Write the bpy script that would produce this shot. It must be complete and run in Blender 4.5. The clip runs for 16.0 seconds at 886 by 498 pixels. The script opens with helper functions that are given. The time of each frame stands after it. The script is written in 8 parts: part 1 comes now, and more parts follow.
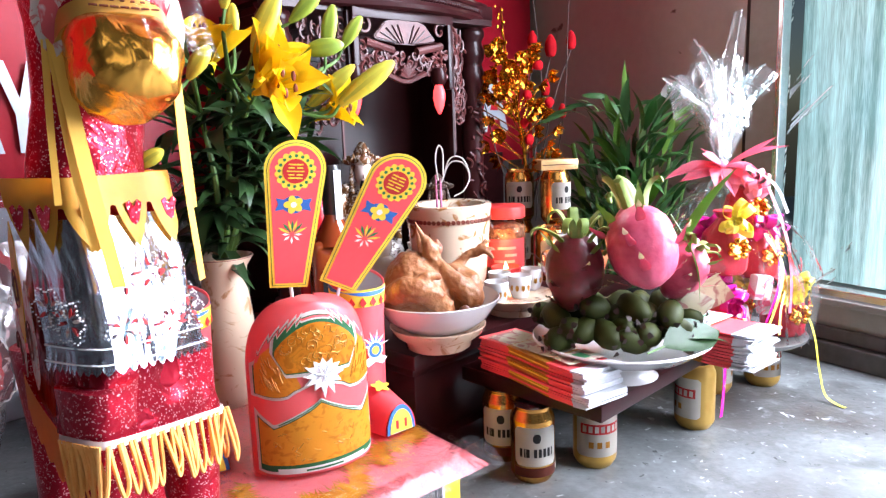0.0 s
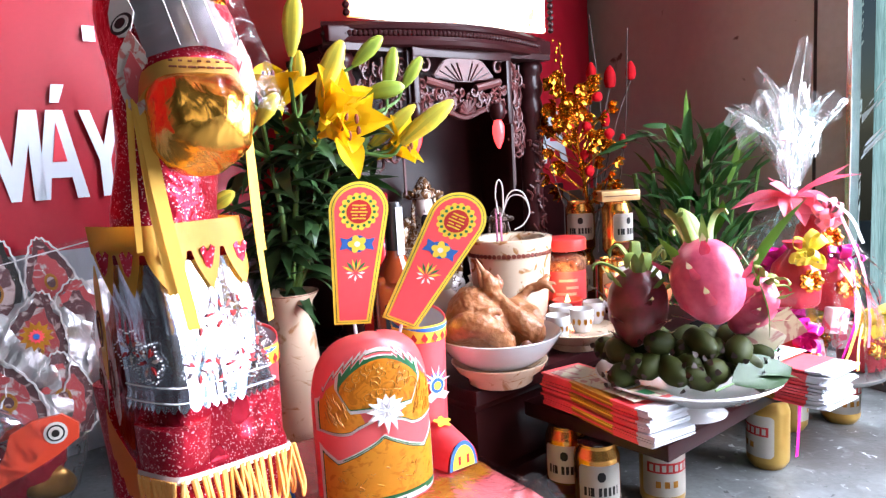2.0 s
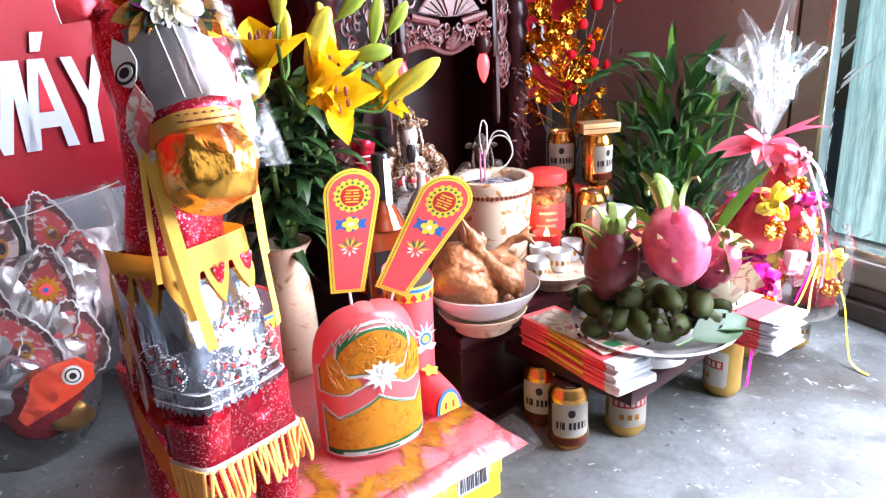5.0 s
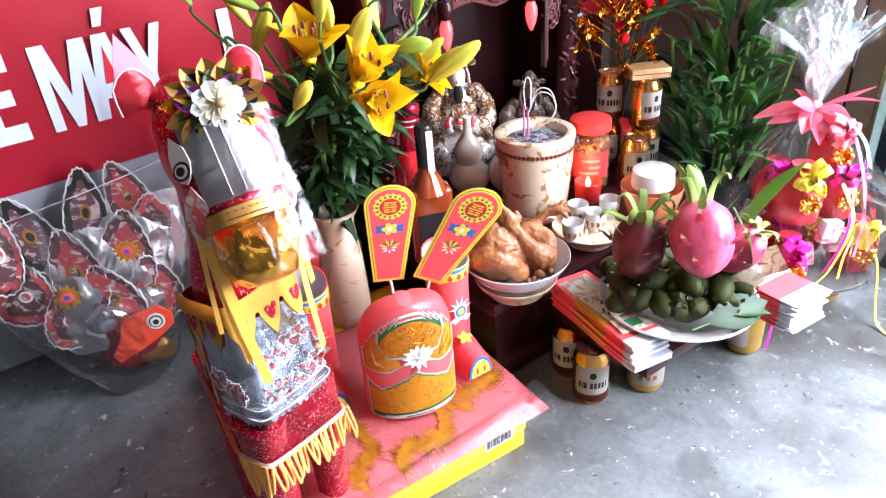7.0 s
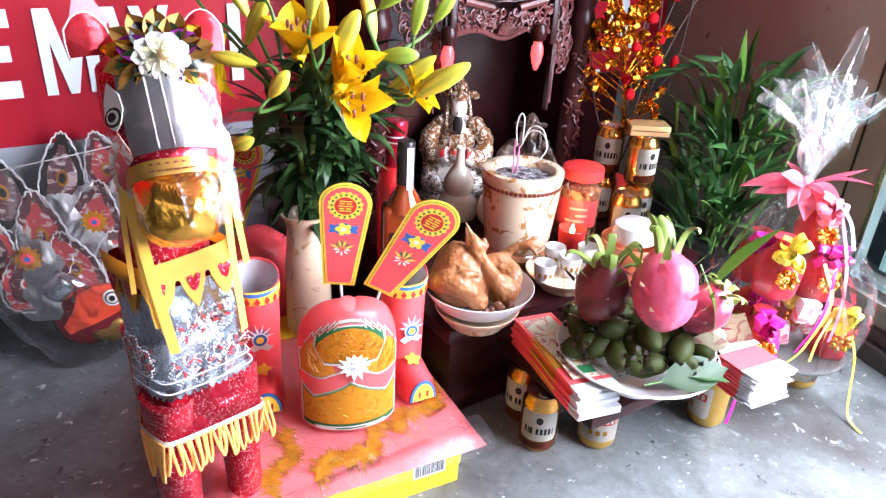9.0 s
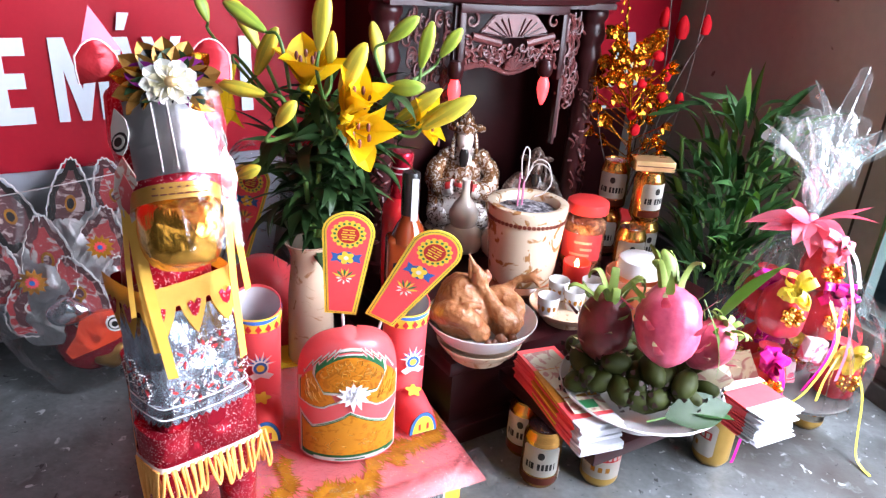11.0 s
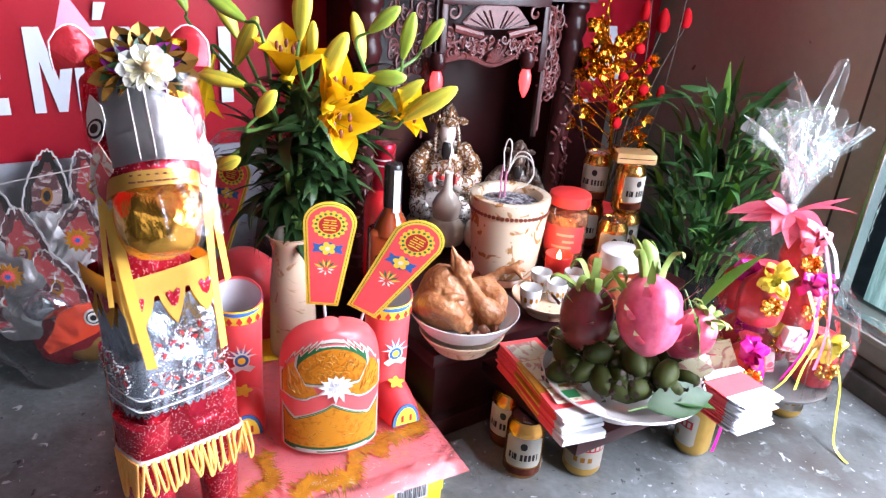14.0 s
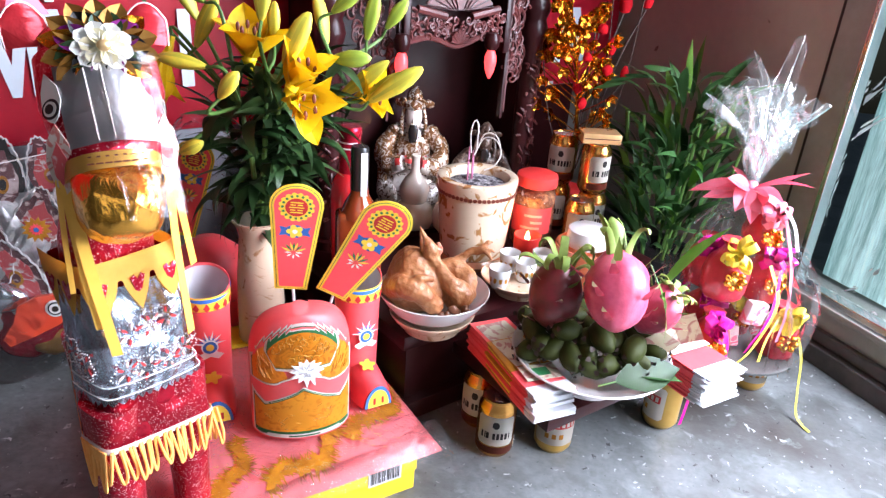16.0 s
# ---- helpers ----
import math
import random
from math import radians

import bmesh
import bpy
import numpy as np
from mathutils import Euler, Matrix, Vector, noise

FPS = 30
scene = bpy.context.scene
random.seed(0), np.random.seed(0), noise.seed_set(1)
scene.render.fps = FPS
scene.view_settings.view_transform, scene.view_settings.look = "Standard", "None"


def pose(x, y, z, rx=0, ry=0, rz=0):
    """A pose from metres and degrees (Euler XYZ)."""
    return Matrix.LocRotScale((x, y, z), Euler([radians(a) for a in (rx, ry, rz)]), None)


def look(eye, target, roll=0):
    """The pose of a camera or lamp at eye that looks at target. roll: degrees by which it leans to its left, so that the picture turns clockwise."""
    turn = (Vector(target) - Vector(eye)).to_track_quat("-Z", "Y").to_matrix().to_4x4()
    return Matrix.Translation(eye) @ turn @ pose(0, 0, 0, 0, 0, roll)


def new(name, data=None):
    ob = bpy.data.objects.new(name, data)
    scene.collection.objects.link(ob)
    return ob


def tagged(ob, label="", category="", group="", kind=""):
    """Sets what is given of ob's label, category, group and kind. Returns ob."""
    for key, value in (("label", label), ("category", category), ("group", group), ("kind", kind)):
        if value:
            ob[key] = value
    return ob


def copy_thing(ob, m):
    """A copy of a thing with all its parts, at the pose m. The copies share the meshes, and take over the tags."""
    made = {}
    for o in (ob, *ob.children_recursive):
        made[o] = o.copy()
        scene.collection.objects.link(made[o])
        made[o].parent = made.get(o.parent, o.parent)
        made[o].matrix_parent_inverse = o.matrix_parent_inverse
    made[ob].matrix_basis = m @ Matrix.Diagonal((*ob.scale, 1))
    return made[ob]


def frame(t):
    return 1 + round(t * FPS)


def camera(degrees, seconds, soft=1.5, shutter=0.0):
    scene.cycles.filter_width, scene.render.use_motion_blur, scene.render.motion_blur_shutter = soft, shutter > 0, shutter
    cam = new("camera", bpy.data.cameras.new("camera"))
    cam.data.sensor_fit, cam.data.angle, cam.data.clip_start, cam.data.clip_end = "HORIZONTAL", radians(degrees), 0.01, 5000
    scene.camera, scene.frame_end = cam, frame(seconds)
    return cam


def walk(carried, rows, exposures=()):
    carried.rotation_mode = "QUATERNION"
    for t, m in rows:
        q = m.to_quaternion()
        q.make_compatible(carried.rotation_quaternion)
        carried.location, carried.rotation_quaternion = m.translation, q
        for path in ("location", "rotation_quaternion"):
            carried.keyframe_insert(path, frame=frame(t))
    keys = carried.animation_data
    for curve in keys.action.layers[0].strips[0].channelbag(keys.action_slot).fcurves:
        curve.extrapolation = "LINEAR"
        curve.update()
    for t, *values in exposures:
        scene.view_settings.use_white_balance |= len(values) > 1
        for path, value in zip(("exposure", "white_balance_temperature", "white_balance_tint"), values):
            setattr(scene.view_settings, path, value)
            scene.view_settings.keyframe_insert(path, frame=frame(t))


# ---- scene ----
cam = camera(65.2, 16.0, 1.3)
PATH = [
    (0, (0.045, -0.013, 0.518), (0.0, 1.957, 0.172), -2.0),
    (0.5, (0.034, -0.022, 0.529), (0.021, 1.945, 0.17), -1.4),
    (1, (0.042, -0.012, 0.519), (-0.056, 1.958, 0.187), -2.7),
    (1.5, (0.049, -0.021, 0.524), (-0.138, 1.947, 0.222), -3.5),
    (2, (0.047, -0.021, 0.531), (-0.171, 1.95, 0.272), -3.3),
    (2.5, (0.035, -0.042, 0.537), (-0.155, 1.929, 0.251), -2.8),
    (3, (0.052, -0.033, 0.529), (-0.165, 1.927, 0.193), -3.0),
    (3.5, (0.045, -0.033, 0.526), (-0.113, 1.927, 0.163), -2.3),
    (4, (0.04, -0.038, 0.529), (-0.122, 1.918, 0.144), -2.5),
    (6.3, (0.076, -0.048, 0.894), (-0.142, 1.696, -0.061), -4.7),
    (6.5, (0.082, -0.041, 0.889), (-0.167, 1.692, -0.076), -5.3),
    (7, (0.098, -0.025, 0.901), (-0.254, 1.657, -0.122), -4.7),
    (7.5, (0.125, -0.023, 0.874), (-0.255, 1.673, -0.115), -0.2),
    (8, (0.149, -0.019, 0.865), (-0.281, 1.682, -0.094), 1.5),
    (8.5, (0.173, -0.01, 0.847), (-0.223, 1.715, -0.084), 3.5),
    (8.7, (0.184, -0.013, 0.843), (-0.223, 1.719, -0.07), 3.3),
    (11, (0.195, -0.013, 0.837), (-0.257, 1.762, 0.034), 3.9),
    (11.5, (0.193, -0.014, 0.838), (-0.239, 1.773, 0.052), 4.1),
    (12, (0.193, -0.015, 0.839), (-0.238, 1.771, 0.05), 4.1),
    (12.5, (0.2, -0.017, 0.836), (-0.24, 1.77, 0.053), 3.8),
    (13, (0.187, -0.016, 0.836), (-0.246, 1.77, 0.046), 4.2),
    (13.5, (0.192, -0.017, 0.831), (-0.237, 1.764, 0.027), 4.2),
    (14, (0.198, -0.014, 0.828), (-0.207, 1.77, 0.02), 4.3),
    (14.5, (0.2, -0.015, 0.824), (-0.186, 1.771, 0.01), 4.2),
    (15, (0.206, -0.016, 0.822), (-0.156, 1.765, -0.015), 4.1),
    (15.5, (0.208, -0.018, 0.82), (-0.134, 1.765, -0.018), 4.0),
    (16, (0.2, -0.017, 0.819), (-0.113, 1.773, -0.016), 4.3),
]
walk(cam, [(t, look(eye, target, roll)) for t, eye, target, roll in PATH], exposures=[(0, 0.2), (1.5, 0.13), (2.5, 0.13), (3.5, 0.3), (4.0, 0.36), (6.5, 0.18), (7.0, 0.13), (7.5, 0.15), (8.0, -0.08), (8.5, 0.3), (11.0, 0.0), (13.5, 0.0), (15.0, 0.04), (16.0, 0.0)])

# ---- light ----
world = bpy.data.worlds.new("sky")
scene.world = world
world.use_nodes = True
wn = world.node_tree
sky = wn.nodes.new("ShaderNodeTexSky")
sky.sky_type, sky.sun_disc = "NISHITA", False
sky.sun_elevation, sky.sun_rotation = radians(48), radians(120)
wn.links.new(sky.outputs[0], wn.nodes["Background"].inputs[0])
wn.nodes["Background"].inputs[1].default_value = 0.02


def area(name, m, sx, sy, power, colour):
    d = bpy.data.lights.new(name, "AREA")
    d.shape, d.size, d.size_y, d.energy, d.color = "RECTANGLE", sx, sy, power, colour
    ob = new(name, d)
    ob.matrix_world = m
    return ob


# daylight of the glass front, and an added fill lamp from the unseen front
area("window_daylight", look((1.25, 0.70, 1.0), (0.412, 0.155, 0.78)), 1.5, 1.3, 185, (0.84, 0.895, 1.08))
area("front_fill", look((1.0, -2.4, 2.1), (0.0, 1.0, 0.4)), 2.0, 1.2, 10, (0.9, 0.94, 1.0))

# ---- materials ----
MATS = {}


def mat(name, c1, c2=None, rough=0.5, metal=0.0, scale=8.0, grain=60.0, bump=0.15, depth=0.004, trans=0.0, coat=0.0, sub=0.0, emit=0.0, spread=0.25, ior=1.45):
    """A surface with stains at one scale and grain at another, and fine relief."""
    m = bpy.data.materials.new(name)
    m.use_nodes = True
    t = m.node_tree
    b = t.nodes["Principled BSDF"]
    c2 = c2 or tuple(v * 0.72 for v in c1)
    tc = t.nodes.new("ShaderNodeTexCoord")
    n1 = t.nodes.new("ShaderNodeTexNoise")
    n1.inputs["Scale"].default_value, n1.inputs["Detail"].default_value = scale, 6
    n2 = t.nodes.new("ShaderNodeTexNoise")
    n2.inputs["Scale"].default_value, n2.inputs["Detail"].default_value = grain, 3
    t.links.new(tc.outputs["Object"], n1.inputs["Vector"])
    t.links.new(tc.outputs["Object"], n2.inputs["Vector"])
    add = t.nodes.new("ShaderNodeMath")
    add.operation = "MULTIPLY_ADD"
    add.inputs[1].default_value = 0.4
    t.links.new(n2.outputs[0], add.inputs[0])
    t.links.new(n1.outputs[0], add.inputs[2])
    ramp = t.nodes.new("ShaderNodeMapRange")
    ramp.inputs[1].default_value, ramp.inputs[2].default_value = 0.7 - spread, 0.7 + spread
    t.links.new(add.outputs[0], ramp.inputs[0])
    mix = t.nodes.new("ShaderNodeMix")
    mix.data_type = "RGBA"
    mix.inputs[6].default_value, mix.inputs[7].default_value = (*c1, 1), (*c2, 1)
    t.links.new(ramp.outputs[0], mix.inputs[0])
    t.links.new(mix.outputs[2], b.inputs["Base Color"])
    b.inputs["Roughness"].default_value, b.inputs["Metallic"].default_value = rough, metal
    b.inputs["Transmission Weight"].default_value, b.inputs["Coat Weight"].default_value = trans, coat
    b.inputs["IOR"].default_value = ior
    if sub:
        b.inputs["Subsurface Weight"].default_value = sub
        b.inputs["Subsurface Radius"].default_value = (0.01, 0.006, 0.003)
    if emit:
        t.links.new(mix.outputs[2], b.inputs["Emission Color"])
        b.inputs["Emission Strength"].default_value = emit
    if bump:
        bp = t.nodes.new("ShaderNodeBump")
        bp.inputs["Strength"].default_value, bp.inputs["Distance"].default_value = bump, depth
        t.links.new(add.outputs[0], bp.inputs["Height"])
        t.links.new(bp.outputs[0], b.inputs["Normal"])
    MATS[name] = m
    return m


def foil(name, c1, c2, rough, cells, strength, metal=1.0, fine=0.0):
    """Crumpled metal foil: facets at random angles."""
    m = mat(name, c1, c2, rough, metal, 14, 90, 0)
    t = m.node_tree
    b = t.nodes["Principled BSDF"]
    tc = [n for n in t.nodes if n.type == "TEX_COORD"][0]
    v = t.nodes.new("ShaderNodeTexVoronoi")
    v.inputs["Scale"].default_value = cells
    no = t.nodes.new("ShaderNodeTexNoise")
    no.inputs["Scale"].default_value, no.inputs["Detail"].default_value, no.inputs["Distortion"].default_value = cells * 0.5, 4, 1.2
    t.links.new(tc.outputs["Object"], v.inputs["Vector"])
    t.links.new(tc.outputs["Object"], no.inputs["Vector"])
    h = t.nodes.new("ShaderNodeMath")
    h.operation = "MULTIPLY_ADD"
    h.inputs[1].default_value = 0.5
    t.links.new(v.outputs["Distance"], h.inputs[0])
    t.links.new(no.outputs[0], h.inputs[2])
    bp = t.nodes.new("ShaderNodeBump")
    bp.inputs["Strength"].default_value, bp.inputs["Distance"].default_value = strength, 0.35 / cells
    t.links.new(h.outputs[0], bp.inputs["Height"])
    last = bp
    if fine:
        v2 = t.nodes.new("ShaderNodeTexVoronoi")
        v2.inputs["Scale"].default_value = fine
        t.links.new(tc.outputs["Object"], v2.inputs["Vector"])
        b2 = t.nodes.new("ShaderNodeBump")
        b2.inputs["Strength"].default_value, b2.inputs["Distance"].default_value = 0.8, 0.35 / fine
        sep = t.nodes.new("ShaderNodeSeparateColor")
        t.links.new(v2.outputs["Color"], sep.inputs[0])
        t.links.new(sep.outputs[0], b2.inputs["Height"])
        # pale pink glitter flakes, their sparkle put into the base colour
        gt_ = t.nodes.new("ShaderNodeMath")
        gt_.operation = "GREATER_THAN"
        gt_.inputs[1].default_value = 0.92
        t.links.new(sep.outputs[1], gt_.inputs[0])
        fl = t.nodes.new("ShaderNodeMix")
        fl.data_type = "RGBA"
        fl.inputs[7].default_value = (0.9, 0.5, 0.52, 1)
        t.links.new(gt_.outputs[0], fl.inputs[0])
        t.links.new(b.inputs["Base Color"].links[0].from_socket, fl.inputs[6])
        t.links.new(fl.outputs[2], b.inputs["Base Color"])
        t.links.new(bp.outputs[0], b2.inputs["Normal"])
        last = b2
    t.links.new(last.outputs[0], b.inputs["Normal"])
    return m


def film(name, tint, gloss, crumple, milk=0.0, streak=0.0, rough=0.07, relief=0.8):
    """Clear cellophane: mostly see-through, with glossy creases."""
    m = bpy.data.materials.new(name)
    m.use_nodes = True
    t = m.node_tree
    t.nodes.remove(t.nodes["Principled BSDF"])
    tr, gl, mx = t.nodes.new("ShaderNodeBsdfTransparent"), t.nodes.new("ShaderNodeBsdfGlossy"), t.nodes.new("ShaderNodeMixShader")
    tr.inputs[0].default_value = (*tint, 1)
    gl.inputs[0].default_value, gl.inputs[1].default_value = (1, 1, 1, 1), rough
    tc, no, bp = t.nodes.new("ShaderNodeTexCoord"), t.nodes.new("ShaderNodeTexNoise"), t.nodes.new("ShaderNodeBump")
    no.inputs["Scale"].default_value, no.inputs["Detail"].default_value, no.inputs["Distortion"].default_value = crumple, 4, 1.5
    bp.inputs["Strength"].default_value, bp.inputs["Distance"].default_value = 1.0, relief / crumple
    t.links.new(tc.outputs["Object"], no.inputs["Vector"])
    t.links.new(no.outputs[0], bp.inputs["Height"])
    t.links.new(bp.outputs[0], gl.inputs["Normal"])
    lw = t.nodes.new("ShaderNodeLayerWeight")
    lw.inputs[0].default_value = gloss
    t.links.new(bp.outputs[0], lw.inputs["Normal"])
    t.links.new(lw.outputs["Fresnel"], mx.inputs[0])
    t.links.new(tr.outputs[0], mx.inputs[1])
    t.links.new(gl.outputs[0], mx.inputs[2])
    last = mx
    if milk:  # a little white haze in the sheet itself
        df, tl, m2, m3 = t.nodes.new("ShaderNodeBsdfDiffuse"), t.nodes.new("ShaderNodeBsdfTranslucent"), t.nodes.new("ShaderNodeMixShader"), t.nodes.new("ShaderNodeMixShader")
        df.inputs[0].default_value = tl.inputs[0].default_value = (0.9, 0.93, 0.93, 1)
        m2.inputs[0].default_value, m3.inputs[0].default_value = 0.5, milk
        if streak:  # random white streaks, painting bright highlights into the sheet's colour
            mp_, n2, r2 = t.nodes.new("ShaderNodeMapping"), t.nodes.new("ShaderNodeTexNoise"), t.nodes.new("ShaderNodeMapRange")
            mp_.inputs["Scale"].default_value = (1, 1, 0.1)
            n2.inputs["Scale"].default_value, n2.inputs["Detail"].default_value, n2.inputs["Distortion"].default_value = crumple * 0.7, 3, 1.2
            r2.inputs[1].default_value, r2.inputs[2].default_value, r2.inputs[3].default_value, r2.inputs[4].default_value = 0.56, 0.68, milk, streak
            t.links.new(tc.outputs["Object"], mp_.inputs["Vector"])
            t.links.new(mp_.outputs[0], n2.inputs["Vector"])
            t.links.new(n2.outputs[0], r2.inputs[0])
            t.links.new(r2.outputs[0], m3.inputs[0])
        t.links.new(df.outputs[0], m2.inputs[1])
        t.links.new(tl.outputs[0], m2.inputs[2])
        t.links.new(mx.outputs[0], m3.inputs[1])
        t.links.new(m2.outputs[0], m3.inputs[2])
        last = m3
    t.links.new(last.outputs[0], t.nodes["Material Output"].inputs[0])
    MATS[name] = m
    return m


def patterned(name, ground, ink, scale, lo, hi, rough, metal=0.0, coat=0.0, ink_metal=0.0):
    """A printed or painted ground with blotchy figures in a second colour."""
    m = mat(name, ground, tuple(v * 0.93 for v in ground), rough, metal, 9, 70, 0.05, 0.001, coat=coat)
    t = m.node_tree
    b = t.nodes["Principled BSDF"]
    tc = [n for n in t.nodes if n.type == "TEX_COORD"][0]
    no = t.nodes.new("ShaderNodeTexNoise")
    no.inputs["Scale"].default_value, no.inputs["Detail"].default_value, no.inputs["Distortion"].default_value = scale, 3, 2.2
    t.links.new(tc.outputs["Object"], no.inputs["Vector"])
    r = t.nodes.new("ShaderNodeMapRange")
    r.inputs[1].default_value, r.inputs[2].default_value = lo, hi
    t.links.new(no.outputs[0], r.inputs[0])
    mx = t.nodes.new("ShaderNodeMix")
    mx.data_type = "RGBA"
    old = b.inputs["Base Color"].links[0].from_socket
    t.links.new(r.outputs[0], mx.inputs[0])
    t.links.new(old, mx.inputs[6])
    mx.inputs[7].default_value = (*ink, 1)
    t.links.new(mx.outputs[2], b.inputs["Base Color"])
    if ink_metal:
        mm = t.nodes.new("ShaderNodeMath")
        mm.operation = "MULTIPLY"
        mm.inputs[1].default_value = ink_metal
        t.links.new(r.outputs[0], mm.inputs[0])
        t.links.new(mm.outputs[0], b.inputs["Metallic"])
    return m




def overlay(m, ink, scale, lo, hi, detail=4, stretch=(1, 1, 1)):
    """Adds flecks or blotches of a second colour to a surface."""
    t = m.node_tree
    b = t.nodes["Principled BSDF"]
    tc = [n for n in t.nodes if n.type == "TEX_COORD"][0]
    mp_ = t.nodes.new("ShaderNodeMapping")
    mp_.inputs["Scale"].default_value = stretch
    t.links.new(tc.outputs["Object"], mp_.inputs["Vector"])
    no = t.nodes.new("ShaderNodeTexNoise")
    no.inputs["Scale"].default_value, no.inputs["Detail"].default_value, no.inputs["Distortion"].default_value = scale, detail, 0.6
    t.links.new(mp_.outputs[0], no.inputs["Vector"])
    r = t.nodes.new("ShaderNodeMapRange")
    r.inputs[1].default_value, r.inputs[2].default_value = lo, hi
    t.links.new(no.outputs[0], r.inputs[0])
    mx = t.nodes.new("ShaderNodeMix")
    mx.data_type = "RGBA"
    old = b.inputs["Base Color"].links[0].from_socket
    t.links.new(r.outputs[0], mx.inputs[0])
    t.links.new(old, mx.inputs[6])
    mx.inputs[7].default_value = (*ink, 1)
    t.links.new(mx.outputs[2], b.inputs["Base Color"])
    return m


concrete = mat("concrete", (0.195, 0.21, 0.212), (0.092, 0.097, 0.096), 0.38, 0, 7, 90, 0.5, 0.004, spread=0.25)
overlay(concrete, (0.08, 0.082, 0.08), 10, 0.52, 0.70, 9)
overlay(concrete, (0.06, 0.05, 0.046), 2.6, 0.52, 0.70)
overlay(concrete, (0.19, 0.205, 0.207), 30, 0.58, 0.72, 9)
overlay(concrete, (0.45, 0.47, 0.47), 60, 0.67, 0.74, 2)
overlay(concrete, (0.03, 0.03, 0.03), 70, 0.67, 0.73, 3)
plaster = overlay(mat("beige_paint", (0.42, 0.39, 0.34), (0.34, 0.31, 0.27), 0.5, 0, 3, 40, 0.15, 0.002), (0.12, 0.08, 0.06), 16, 0.68, 0.72, 5)
# near black for the unseen ceiling and walls, to soak up bounced light
dim_wall = mat("unseen_dark_wall", (0.07, 0.068, 0.066), (0.05, 0.048, 0.046), 0.8, 0, 3, 40, 0.1)
limewash = mat("white_wall", (0.30, 0.295, 0.29), (0.24, 0.235, 0.23), 0.7, 0, 3, 40, 0.1)
grey_metal = mat("grey_frame", (0.30, 0.30, 0.27), (0.22, 0.22, 0.2), 0.45, 0.2, 6, 60, 0.05)
dark_gap = mat("dark_joint", (0.03, 0.028, 0.025), None, 0.8)
kerb_mat = mat("kerb_paint", (0.10, 0.09, 0.085), (0.04, 0.036, 0.034), 0.6, 0, 9, 60, 0.2)
banner_red = mat("banner_red", (0.64, 0.018, 0.042), (0.58, 0.014, 0.036), 0.38, 0, 3, 120, 0.04, 0.001)
banner_white = mat("banner_white", (0.62, 0.65, 0.71), (0.56, 0.59, 0.65), 0.4, 0, 3, 120, 0.04, 0.001)
lacquer = mat("dark_red_lacquer", (0.036, 0.007, 0.008), (0.016, 0.0035, 0.004), 0.28, 0, 5, 45, 0.12, 0.002)
lacquer.node_tree.nodes["Principled BSDF"].inputs["Specular IOR Level"].default_value = 0.28
lacquer_carved = mat("carved_lacquer", (0.12, 0.026, 0.024), (0.05, 0.012, 0.012), 0.42, 0, 20, 90, 0.3, 0.003)
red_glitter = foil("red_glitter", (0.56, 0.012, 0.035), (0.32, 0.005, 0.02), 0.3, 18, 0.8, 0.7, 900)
red_foil = foil("red_foil", (0.58, 0.018, 0.045), (0.36, 0.008, 0.025), 0.24, 18, 0.8, 0.6)
gold_foil = foil("gold_foil", (0.98, 0.52, 0.10), (0.85, 0.36, 0.05), 0.26, 24, 0.55)
silver_foil = foil("silver_foil", (0.86, 0.91, 0.98), (0.78, 0.84, 0.93), 0.16, 7, 0.4, 1.0)
silver_smooth = foil("silver_plate", (0.80, 0.80, 0.82), (0.70, 0.70, 0.73), 0.36, 14, 0.25)
gold_leaf = foil("gold_leaf", (0.78, 0.33, 0.03), (0.46, 0.16, 0.015), 0.25, 60, 0.7)
yellow_paper = mat("yellow_paper", (0.80, 0.45, 0.07), (0.68, 0.36, 0.05), 0.5, 0, 12, 80, 0.08, 0.001)
orange_yarn = mat("orange_yarn", (0.90, 0.45, 0.13), (0.82, 0.33, 0.07), 0.7, 0, 60, 300, 0.3, 0.001)
white_trim = mat("white_trim", (0.85, 0.78, 0.74), (0.75, 0.65, 0.62), 0.7, 0, 60, 300, 0.3, 0.001)
red_paper = mat("red_paper", (0.92, 0.105, 0.115), (0.86, 0.08, 0.095), 0.34, 0, 10, 90, 0.05, 0.001)
red_sheet = mat("red_wrapped_sheet", (0.96, 0.30, 0.33), (0.94, 0.27, 0.29), 0.25, 0, 8, 60, 0.12, 0.002, coat=0.6)
orange_print = patterned("orange_gold_print", (0.88, 0.36, 0.03), (0.72, 0.24, 0.015), 45, 0.52, 0.62, 0.36)
gold_print = mat("gold_print", (0.56, 0.25, 0.02), (0.36, 0.13, 0.015), 0.3, 0.25, 50, 200, 0.1, 0.001)
yellow_print = mat("yellow_print", (0.92, 0.68, 0.07), (0.85, 0.6, 0.05), 0.45, 0, 20, 100, 0.03)
blue_print = mat("blue_print", (0.04, 0.16, 0.48), (0.03, 0.11, 0.36), 0.45, 0, 20, 100, 0.03)
white_print = mat("white_print", (0.85, 0.83, 0.78), (0.78, 0.76, 0.7), 0.45, 0, 20, 100, 0.03)
green_print = mat("green_print", (0.03, 0.2, 0.07), None, 0.45)
black_ink = mat("black_ink", (0.02, 0.016, 0.014), None, 0.5)
brown_ink = mat("brown_ink", (0.16, 0.035, 0.02), None, 0.4)
red_ink = mat("red_ink", (0.6, 0.03, 0.03), None, 0.45)
carton = mat("yellow_carton", (0.86, 0.60, 0.03), (0.78, 0.52, 0.02), 0.4, 0, 8, 70, 0.06)
